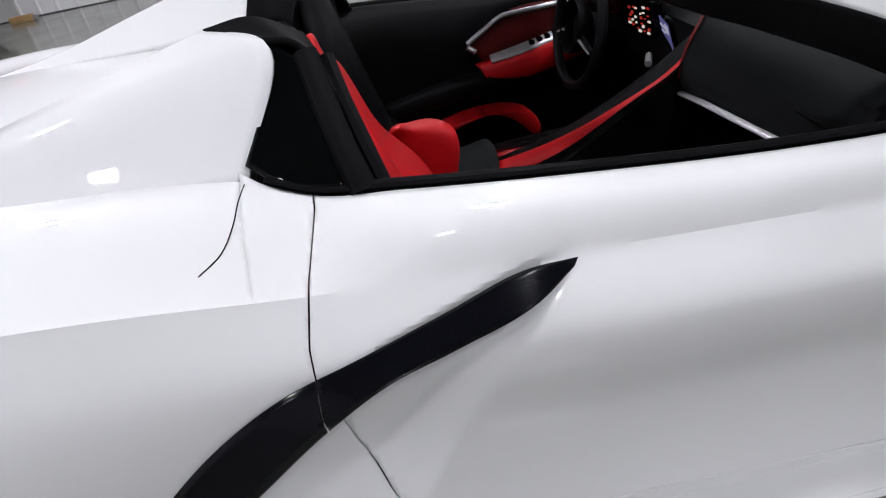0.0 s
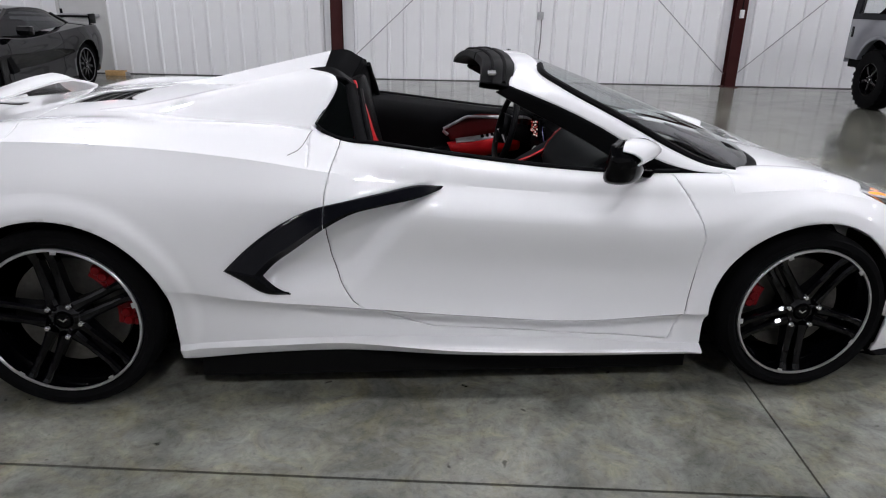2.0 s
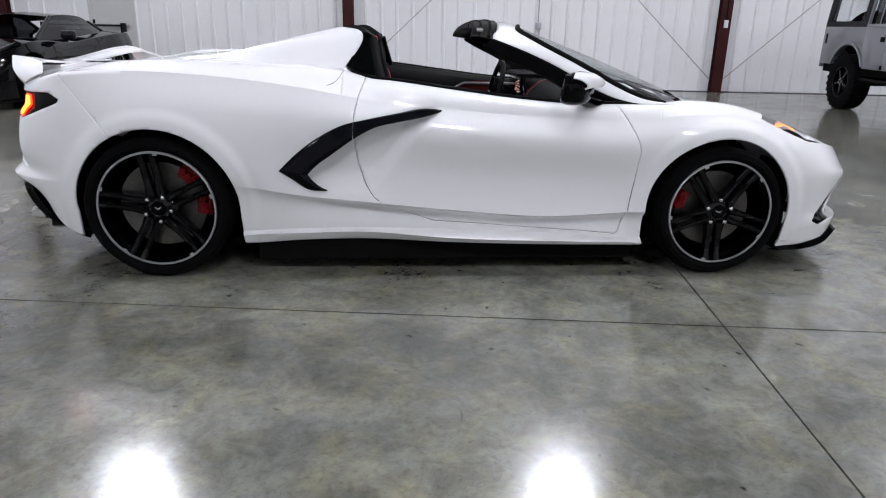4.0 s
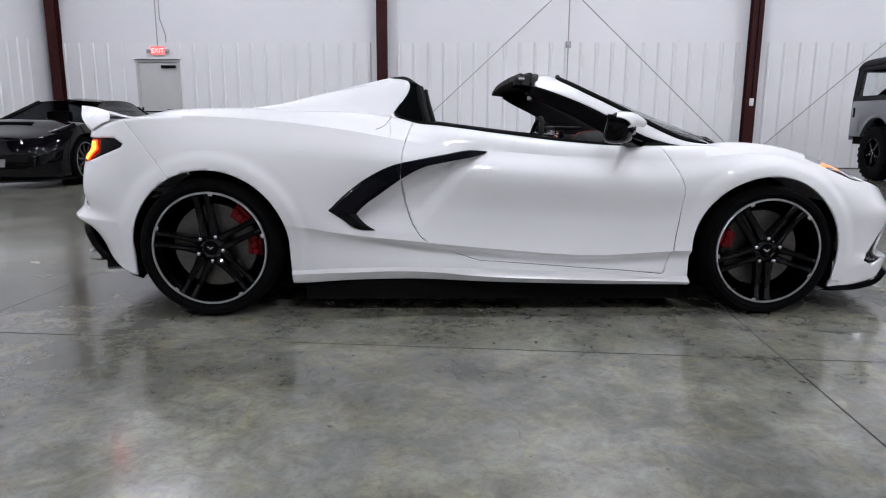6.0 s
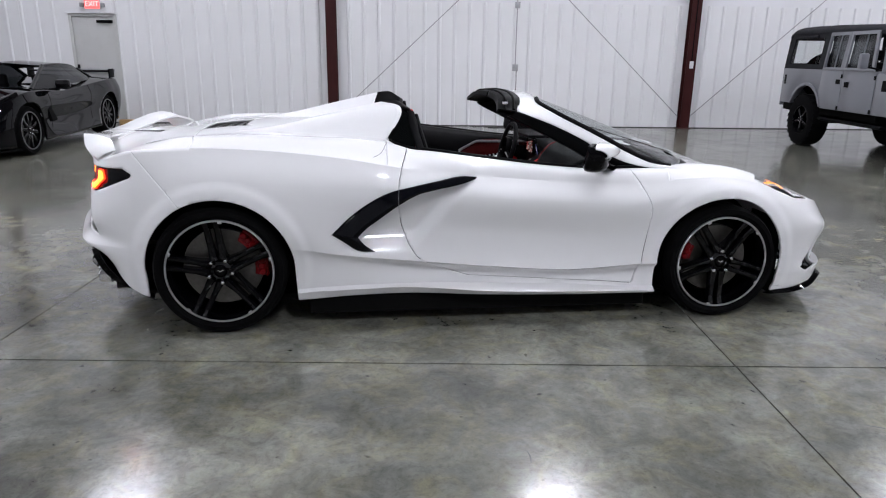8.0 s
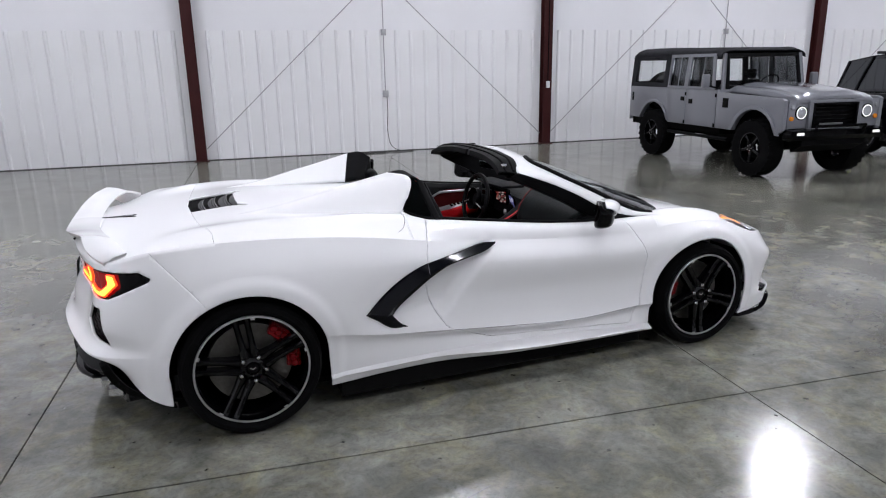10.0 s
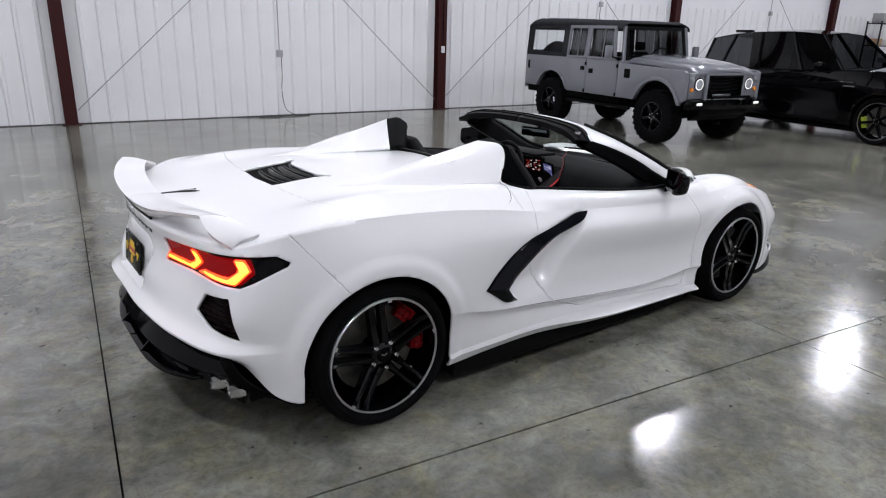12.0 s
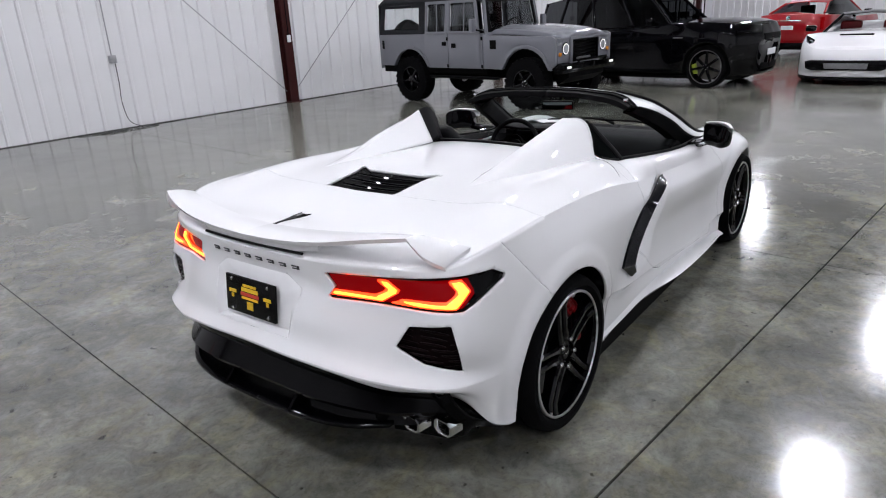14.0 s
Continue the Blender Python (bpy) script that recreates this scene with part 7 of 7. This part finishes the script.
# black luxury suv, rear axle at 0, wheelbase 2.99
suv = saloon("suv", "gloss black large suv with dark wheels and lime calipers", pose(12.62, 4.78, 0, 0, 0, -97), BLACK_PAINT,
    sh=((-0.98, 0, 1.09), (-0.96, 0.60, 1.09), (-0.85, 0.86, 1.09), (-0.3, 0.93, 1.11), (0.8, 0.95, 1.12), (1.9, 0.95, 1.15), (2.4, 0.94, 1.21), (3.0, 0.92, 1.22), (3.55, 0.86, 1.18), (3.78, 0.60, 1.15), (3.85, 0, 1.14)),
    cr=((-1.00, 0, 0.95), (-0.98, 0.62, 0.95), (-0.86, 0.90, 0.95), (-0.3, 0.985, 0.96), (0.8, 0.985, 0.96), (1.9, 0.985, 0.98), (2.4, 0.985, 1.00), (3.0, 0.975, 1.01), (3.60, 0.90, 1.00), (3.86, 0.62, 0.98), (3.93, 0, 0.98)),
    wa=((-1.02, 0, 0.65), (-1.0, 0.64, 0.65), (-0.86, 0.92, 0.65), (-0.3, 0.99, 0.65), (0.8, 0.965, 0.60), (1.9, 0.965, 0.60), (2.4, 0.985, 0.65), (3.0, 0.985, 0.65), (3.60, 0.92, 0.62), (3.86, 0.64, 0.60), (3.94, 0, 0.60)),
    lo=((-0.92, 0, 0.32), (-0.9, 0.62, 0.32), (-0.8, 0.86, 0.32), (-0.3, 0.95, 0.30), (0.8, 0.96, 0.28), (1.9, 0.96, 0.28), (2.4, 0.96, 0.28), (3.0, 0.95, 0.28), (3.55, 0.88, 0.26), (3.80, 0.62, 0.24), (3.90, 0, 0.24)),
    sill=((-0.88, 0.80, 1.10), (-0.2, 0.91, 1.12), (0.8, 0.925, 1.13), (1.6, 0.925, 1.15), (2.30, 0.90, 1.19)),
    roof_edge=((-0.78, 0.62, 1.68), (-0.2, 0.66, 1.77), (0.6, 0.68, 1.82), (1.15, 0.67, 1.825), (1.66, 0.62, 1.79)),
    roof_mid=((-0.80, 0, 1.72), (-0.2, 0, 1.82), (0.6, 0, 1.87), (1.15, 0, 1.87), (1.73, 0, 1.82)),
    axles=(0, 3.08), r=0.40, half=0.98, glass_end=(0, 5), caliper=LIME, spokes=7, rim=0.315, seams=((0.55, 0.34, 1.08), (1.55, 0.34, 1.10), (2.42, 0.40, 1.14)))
for s in (-1, 1):
    for a, b in (((1.55, 0.928, 1.150), (1.08, 0.672, 1.822)), ((0.62, 0.930, 1.130), (0.42, 0.676, 1.808)), ((-0.30, 0.905, 1.12), (-0.20, 0.662, 1.765))):
        part("window_pillar", tube([(a[0], s * a[1], a[2]), (b[0] * 0.5 + a[0] * 0.5, s * (a[1] + b[1]) * 0.508, (a[2] + b[2]) * 0.5), (b[0], s * b[1], b[2])], 0.030, 8), BLACK_PAINT, suv)
    part("belt_trim", tube([(-0.85, s * 0.83, 1.11), (-0.2, s * 0.922, 1.128), (0.8, s * 0.937, 1.138), (1.6, s * 0.937, 1.158), (2.30, s * 0.912, 1.198)], 0.014, 6), GLOSS_BLACK, suv, "gloss black belt trim")
    part("door_handle", box(0.35, 0.55, s * 0.975, s * 0.992, 0.93, 0.955, 0.006), GLOSS_BLACK, suv)
    part("door_handle", box(1.25, 1.45, s * 0.975, s * 0.992, 0.92, 0.945, 0.006), GLOSS_BLACK, suv)
part("roof_rail", box(-0.75, -0.35, -0.06, 0.06, 1.80, 1.86, 0.02), BLACK_PAINT, suv)
for s in (-1, 1):
    lamp_m = Matrix.Translation((3.68, 0.74 * s, 1.03)) @ Matrix.Rotation(radians(-45 * s), 4, "Z")
    slim = part("headlamp", moved(box(-0.17, 0.08, -0.10, 0.10, -0.035, 0.035, 0.015), lamp_m), GLOSS_BLACK, suv, "slim smoked headlamp")
    for k in range(3):
        part("lamp_element", moved(box(0.076, 0.084, -0.075 + 0.055 * k, -0.040 + 0.055 * k, -0.016, 0.016, 0.004), lamp_m), LAMP_GLASS, slim)
    part("wing_vent", box(2.42, 2.62, s * 0.975, s * 0.992, 0.93, 0.955, 0.006), RIM_LIP, suv, "dull silver wing vent")
    part("rocker_trim", box(0.55, 2.45, s * 0.95, s * 0.985, 0.28, 0.34, 0.01), GLOSS_BLACK, suv)
part("grille", box(3.85, 3.945, -0.40, 0.40, 0.84, 0.98, 0.02), SATIN_BLACK, suv, "black grille")
part("lower_grille", box(3.82, 3.915, -0.40, 0.40, 0.32, 0.46, 0.02), SATIN_BLACK, suv)
part("number_plate", box(3.935, 3.952, -0.19, 0.19, 0.58, 0.69, 0.002), LINER, suv, "pale blank plate")

LOW_SH = ((-0.88, 0, 0.92), (-0.85, 0.50, 0.92), (-0.70, 0.80, 0.92), (-0.2, 0.90, 0.93), (0.6, 0.88, 0.88), (1.6, 0.87, 0.82), (2.3, 0.88, 0.86), (2.75, 0.88, 0.84), (3.1, 0.80, 0.74), (3.45, 0.55, 0.66), (3.58, 0, 0.64))
LOW_CR = ((-0.92, 0, 0.78), (-0.90, 0.52, 0.78), (-0.74, 0.84, 0.78), (-0.2, 0.945, 0.80), (0.6, 0.925, 0.76), (1.6, 0.915, 0.68), (2.3, 0.925, 0.72), (2.75, 0.93, 0.72), (3.1, 0.86, 0.62), (3.5, 0.60, 0.52), (3.64, 0, 0.50))
LOW_WA = ((-0.94, 0, 0.55), (-0.92, 0.54, 0.55), (-0.74, 0.85, 0.55), (-0.2, 0.945, 0.52), (0.6, 0.90, 0.48), (1.6, 0.88, 0.45), (2.3, 0.91, 0.48), (2.75, 0.935, 0.50), (3.1, 0.88, 0.45), (3.5, 0.64, 0.38), (3.66, 0, 0.36))
LOW_LO = ((-0.80, 0, 0.28), (-0.78, 0.52, 0.28), (-0.66, 0.80, 0.25), (-0.2, 0.90, 0.18), (0.6, 0.92, 0.17), (1.6, 0.92, 0.16), (2.3, 0.91, 0.16), (2.75, 0.92, 0.16), (3.1, 0.88, 0.15), (3.5, 0.64, 0.15), (3.64, 0, 0.15))
LOW_SILL = ((-0.30, 0.55, 0.95), (0.2, 0.70, 0.93), (0.9, 0.76, 0.90), (1.5, 0.77, 0.86), (2.15, 0.72, 0.86))
LOW_EDGE = ((0.10, 0.50, 1.10), (0.45, 0.55, 1.17), (0.85, 0.56, 1.20), (1.15, 0.55, 1.19), (1.35, 0.52, 1.17))
LOW_MID = ((0.05, 0, 1.13), (0.45, 0, 1.21), (0.85, 0, 1.235), (1.15, 0, 1.23), (1.42, 0, 1.20))


def low_coupe(name, label, m, paint, roof_paint, wing, spokes=10, seat_paint=None):
    t = saloon(name, label, m, paint, LOW_SH, LOW_CR, LOW_WA, LOW_LO, LOW_EDGE, LOW_MID, LOW_SILL, (0, 2.71), 0.335, 0.93, (0, 5), roof_paint, spokes=spokes, seams=((0.75, 0.30, 0.86), (2.10, 0.30, 0.83)), seat_paint=seat_paint)
    for s in (-1, 1):
        lamp_m = Matrix.Translation((3.04, 0.735 * s, 0.735)) @ Matrix.Rotation(radians(-34 * s), 4, "Z") @ Matrix.Rotation(radians(20), 4, "Y")
        h = part("headlamp", moved(prism([(-0.25, 0.0), (-0.02, -0.075), (0.15, -0.085), (0.17, 0.03), (0.02, 0.075)], -0.045, 0.050, "z", bevel=0.012), lamp_m), GLOSS_BLACK, t, "swept-back headlamp in a black surround")
        for k in (0.03, 0.11):
            part("projector", moved(lathe([(0.0005, 0.010), (0.028, 0.004), (0.034, -0.02)], 14), lamp_m @ Matrix.Translation((k, -0.015, 0.048)) @ Matrix.Rotation(radians(90), 4, "X")), LAMP_GLASS, h, "bright projector lens")
        part("side_gill", moved(prism([(1.95, 0.42), (2.12, 0.62), (2.20, 0.60), (2.10, 0.40)], s * 0.90, s * 0.925, "y"), Matrix()), SATIN_BLACK, t, "black side gill")
    grille = part("front_grille", prism([(-0.56, 0.27), (0.56, 0.27), (0.66, 0.31), (0.68, 0.43), (0.60, 0.45), (-0.60, 0.45), (-0.68, 0.43), (-0.66, 0.31)], 3.44, 3.668, "x", bevel=0.012), GLOSS_BLACK, t, "black front grille")
    part("grille_plate", prism([(-0.34, 0.30), (0.34, 0.30), (0.36, 0.40), (-0.36, 0.40)], 3.66, 3.672, "x"), RIM_LIP, grille, "grey grille insert")
    part("bonnet_vent", box(2.72, 2.92, -0.28, 0.28, 0.845, 0.872, 0.008), SATIN_BLACK, t, "black bonnet vent")
    part("front_splitter", prism([(3.0, -0.90), (3.5, -0.68), (3.70, -0.3), (3.70, 0.3), (3.5, 0.68), (3.0, 0.90)], 0.10, 0.125, "z"), SATIN_BLACK, t)
    if wing:
        w = part("rear_wing", prism([(-0.92, -0.70), (-0.70, -0.72), (-0.70, 0.72), (-0.92, 0.70)], 1.03, 1.06, "z", bevel=0.008), SATIN_BLACK, t, "black rear wing")
        for s in (-1, 1):
            part("wing_end", box(-0.92, -0.70, s * 0.70, s * 0.725, 0.93, 1.09, 0.006), SATIN_BLACK, w)
    return t


low_coupe("sports_coupe", "gloss black low sports coupe with a black rear wing", pose(-4.62, 8.40, 0, 0, 0, -92), BLACK_PAINT, BLACK_PAINT, True)
white_car = low_coupe("sports_coupe", "white low sports coupe with a black grille", pose(15.85, -0.52, 0, 0, 0, 178), PAINT, BLACK_PAINT, False, seat_paint=DARK_RED)
part("bonnet_mark", prism([(3.34, -0.10), (3.29, 0.0), (3.34, 0.10), (3.31, 0.10), (3.27, 0.0), (3.31, -0.10)], 0.715, 0.722, "z"), CHROME, white_car, "small chrome bonnet mark")

# red saloon seen from behind
red_car = saloon("saloon_car", "gloss red saloon car with its tail to the hall", pose(19.46, 1.58, 0, 0, 0, -12), RED_PAINT,
    sh=((-1.05, 0, 1.10), (-1.0, 0.55, 1.09), (-0.85, 0.82, 1.06), (-0.2, 0.90, 1.03), (0.8, 0.90, 0.96), (1.9, 0.90, 0.95), (2.6, 0.88, 0.95), (3.2, 0.80, 0.86), (3.6, 0, 0.80)),
    cr=((-1.10, 0, 0.92), (-1.05, 0.58, 0.91), (-0.88, 0.86, 0.88), (-0.2, 0.93, 0.84), (0.8, 0.925, 0.80), (1.9, 0.92, 0.78), (2.6, 0.92, 0.78), (3.2, 0.84, 0.70), (3.65, 0, 0.65)),
    wa=((-1.10, 0, 0.60), (-1.05, 0.60, 0.60), (-0.88, 0.87, 0.60), (-0.2, 0.93, 0.58), (0.8, 0.91, 0.52), (1.9, 0.91, 0.50), (2.6, 0.92, 0.52), (3.2, 0.85, 0.48), (3.65, 0, 0.45)),
    lo=((-1.00, 0, 0.30), (-0.95, 0.60, 0.30), (-0.8, 0.82, 0.28), (-0.2, 0.90, 0.20), (0.8, 0.91, 0.18), (1.9, 0.91, 0.18), (2.6, 0.90, 0.18), (3.2, 0.84, 0.18), (3.6, 0, 0.18)),
    sill=((-0.62, 0.74, 1.09), (0.0, 0.82, 1.04), (0.8, 0.83, 0.98), (1.6, 0.82, 0.97), (2.1, 0.78, 0.97)),
    roof_edge=((0.0, 0.55, 1.34), (0.4, 0.57, 1.41), (0.8, 0.58, 1.43), (1.2, 0.57, 1.42), (1.5, 0.54, 1.38)),
    roof_mid=((-0.05, 0, 1.37), (0.4, 0, 1.45), (0.8, 0, 1.47), (1.2, 0, 1.46), (1.55, 0, 1.41)),
    axles=(0, 2.88), r=0.345, half=0.92, glass_end=(0, 5), spokes=7, seams=((0.62, 0.25, 0.96), (1.95, 0.25, 0.94)))
for s in (-1, 1):
    part("tail_lamp", moved(box(-0.04, 0.04, -0.05, 0.05, -0.16, 0.14, 0.015), Matrix.Translation((-0.93, 0.80 * s, 0.86)) @ Matrix.Rotation(radians(35 * s), 4, "Z")), RED_LENS, red_car, "tall red tail lamp")
part("boot_mark", moved(lathe([(0.0005, -0.01), (0.05, -0.008), (0.055, 0.01)], 16), Matrix.Translation((-1.085, 0, 1.00)) @ Matrix.Rotation(radians(-90), 4, "Z")), CHROME, red_car, "round chrome boot mark")
part("boot_strip", tube([(-1.075, -0.36, 0.925), (-1.105, -0.18, 0.930), (-1.112, 0.0, 0.932), (-1.105, 0.18, 0.930), (-1.075, 0.36, 0.925)], 0.014, 8), CHROME, red_car, "chrome boot strip")
part("number_plate", box(-1.125, -1.108, -0.16, 0.16, 0.70, 0.80, 0.003), LINER, red_car, "pale blank plate")
part("rear_valance", prism([(-1.00, -0.62), (-1.09, -0.55), (-1.10, 0.0), (-1.09, 0.55), (-1.00, 0.62)], 0.26, 0.36, "z", bevel=0.01), SATIN_BLACK, red_car, "black rear valance")
for s in (-1, 1):
    part("exhaust_tip", moved(lathe([(0.030, -0.06), (0.040, -0.06), (0.042, 0.06), (0.030, 0.05)], 16), Matrix.Translation((-1.07, 0.48 * s, 0.30)) @ Matrix.Rotation(radians(-90), 4, "Z")), CHROME, red_car, "chrome exhaust tip")

# ---- fittings on the walls ----
DOOR_PAINT = mat("pale_grey_door_paint", (0.50, 0.50, 0.49), 0.4, vary=0.04, scale=2, dirt_amount=0.15, dirt=(0.3, 0.29, 0.27), dirt_scale=3)
EXIT_RED = mat("exit_sign_face", (0.8, 0.10, 0.10), 0.3, emit=(1.0, 0.14, 0.14), power=1.1)
EXIT_WHITE = mat("exit_sign_letters", (0.9, 0.85, 0.85), 0.3, emit=(1.0, 0.75, 0.72), power=0.8)
WOOD = mat("pale_wood", (0.45, 0.28, 0.12), 0.6, vary=0.2, scale=14, bump=0.3, bump_scale=90)
CABLE = mat("black_cable", (0.010, 0.010, 0.010), 0.5, vary=0.2)


def on_wall(name, label, category, u, kind=""):
    return thing(name, label, category, HALL @ Matrix.Translation((u, WALL, 0)), kind=kind)


# steel door under the exit sign
dr = on_wall("door_1", "pale grey steel door with a closer in a steel frame", "door", -4.66, "structure")
part("door_leaf", box(-0.40, 0.40, -0.030, 0.015, 0.01, 2.04, 0.003), DOOR_PAINT, dr, smooth=0)
for x0, x1, z0, z1 in ((-0.46, -0.405, 0, 2.10), (0.405, 0.46, 0, 2.10), (-0.405, 0.405, 2.045, 2.10)):
    part("door_frame", box(x0, x1, -0.06, 0.019, z0, z1, 0.004), DOOR_PAINT, dr, smooth=0)
part("drip_cap", box(-0.49, 0.49, -0.11, 0.0, 2.105, 2.122, 0.003), SHEET, dr, smooth=0)
part("door_closer", box(0.08, 0.38, -0.085, -0.032, 1.93, 1.985, 0.006), SATIN_BLACK, dr, "dark door closer")
part("push_bar", box(-0.40, 0.32, -0.09, -0.055, 1.0, 1.06, 0.008), GREY_METAL, dr, "steel push bar")
part("door_handle", box(-0.40, -0.36, -0.06, -0.031, 0.98, 1.14, 0.005), SATIN_BLACK, dr)
# plain sheet round the door
part("door_infill", box(-0.505, -0.462, -0.004, 0.019, 0, SHEET_H), SHEET, dr, smooth=0)
part("door_infill", box(-0.462, 0.406, -0.004, 0.019, 2.123, SHEET_H), SHEET, dr, smooth=0)

sign = on_wall("exit_sign", "lit red exit sign with two lamp heads", "sign", -4.62)
part("sign_body", box(-0.15, 0.15, -0.08, -0.03, 2.185, 2.365, 0.008), LINER, sign, smooth=0)
part("sign_face", box(-0.142, 0.142, -0.084, -0.079, 2.193, 2.357, 0.002), EXIT_RED, sign, "glowing red sign face", smooth=0)
font = bpy.data.curves.new("exit_text", "FONT")
font.body, font.size, font.align_x, font.align_y, font.extrude = "EXIT", 0.13, "CENTER", "CENTER", 0.001
tx = bpy.data.objects.new("tmp_text", font)
scene.collection.objects.link(tx)
me = bpy.data.meshes.new_from_object(tx.evaluated_get(bpy.context.evaluated_depsgraph_get()))
bpy.data.objects.remove(tx)
me.transform(Matrix.Translation((0, -0.087, 2.275)) @ Matrix.Rotation(radians(90), 4, "X"))
me.materials.append(EXIT_WHITE)
txt = new("sign_letters", me)
txt.parent = sign
for s in (-1, 1):
    part("lamp_head", box(s * 0.20 - 0.035, s * 0.20 + 0.035, -0.11, -0.05, 2.22, 2.30, 0.012), GREY_METAL, sign, "grey emergency lamp head")
part("bracket", box(-0.20, 0.20, -0.05, -0.028, 2.255, 2.285), GREY_METAL, sign, smooth=0)
for u, bend in ((-0.02, 0.0), (0.16, 0.10)):
    part("conduit", tube([(u, -0.03, 2.37 if not bend else 2.44), (u, -0.03, 2.6), (u - bend, -0.03, 2.9), (u - bend, -0.03, EAVE)], 0.011, 8), GREY_METAL, sign, "thin steel conduit")


def outlet_run(u):
    o = on_wall("outlet_conduit", "steel conduit with two junction boxes on the wall", "conduit", u)
    part("conduit", tube([(0, -0.045, 1.2), (0, -0.045, EAVE)], 0.011, 8), GREY_METAL, o)
    part("junction_box", box(-0.05, 0.05, -0.09, -0.012, 2.33, 2.45, 0.006), GREY_METAL, o, "grey junction box")
    part("outlet_box", box(-0.055, 0.055, -0.10, -0.012, 1.12, 1.25, 0.006), GREY_METAL, o, "grey outlet box")
    return o


for u in (3.70, 11.9, 18.7):
    outlet_run(u)
cb = on_wall("extension_cable", "thin dark cable hanging from the outlet to the floor", "cable", 3.70)
part("cable", tube(spline([(0.02, -0.09, 1.15), (0.03, -0.06, 0.8), (0.02, -0.05, 0.4), (0.10, -0.07, 0.10), (0.28, -0.15, 0.012), (0.52, -0.20, 0.010), (0.25, -0.30, 0.010), (-0.25, -0.24, 0.010), (-0.55, -0.20, 0.010), (-0.85, -0.12, 0.010)], 6), 0.007, 6), CABLE, cb)
part("cable_coil", tube([(-0.30 + 0.22 * math.cos(a) * (1 + 0.1 * math.sin(3 * a)), -0.28 + 0.08 * math.sin(a), 0.012 + 0.004 * math.sin(5 * a)) for a in np.linspace(0, 4 * math.pi, 40)], 0.007, 6), CABLE, cb)

sw = thing("switch_box", "small white switch box with conduit on the column", "switch", HALL @ Matrix.Translation((BAY, 0, 0)))
part("box", box(-0.035, 0.035, -0.045, -0.001, 1.22, 1.36, 0.005), LINER, sw)
part("conduit", tube([(0, -0.014, 1.36), (0, -0.014, EAVE)], 0.010, 8), SATIN_BLACK, sw)

blk = thing("wood_block", "short pale wood block on the floor by the wall", "block", HALL @ Matrix.Translation((-4.02, -0.12, 0)))
part("block", box(-0.22, 0.14, -0.05, 0.05, 0, 0.09, 0.004), WOOD, blk)
part("metal_end", box(0.142, 0.20, -0.045, 0.045, 0, 0.07, 0.008), GREY_METAL, blk)

# storage racks and a bench with goods at the far end
RACK = mat("black_rack_steel", (0.012, 0.012, 0.013), 0.5, spec=0.3, vary=0.2)
CARTON = mat("cardboard", (0.32, 0.21, 0.12), 0.8, vary=0.15, scale=6)


def rack(u, v, width, height, levels, seed):
    rng = random.Random(seed)
    r = thing("storage_rack", "black steel storage rack with boxes and bottles", "rack", HALL @ Matrix.Translation((u, v, 0)))
    for x in (0, width):
        for y in (-0.45, 0):
            part("post", box(x - 0.02, x + 0.02, y - 0.02, y + 0.02, 0, height), RACK, r, smooth=0)
    for k in range(levels):
        z = 0.12 + k * (height - 0.2) / (levels - 1)
        part("shelf", box(-0.02, width + 0.02, -0.47, 0.02, z, z + 0.03), RACK, r, smooth=0)
        x = 0.1
        while x < width - 0.25:
            w, h = rng.uniform(0.14, 0.34), rng.uniform(0.12, 0.32)
            if rng.random() < 0.75:
                c = rng.choice((CARTON, LINER, SATIN_BLACK, GREY_METAL, DOOR_PAINT))
                g = part("stored_box", box(0, w, -0.18, 0.18, 0, h, 0.008), c)
                g.matrix_basis = HALL @ Matrix.Translation((u + x, v - 0.23, z + 0.0305)) @ Matrix.Rotation(rng.uniform(-0.1, 0.1), 4, "Z")
                tagged(g, "small storage box standing on the rack", "box", "goods on the racks")
            x += w + rng.uniform(0.05, 0.2)
    return r


rack(23.3, -0.25, 1.9, 2.30, 4, 5)
rack(25.9, -0.25, 1.8, 1.7, 3, 8)
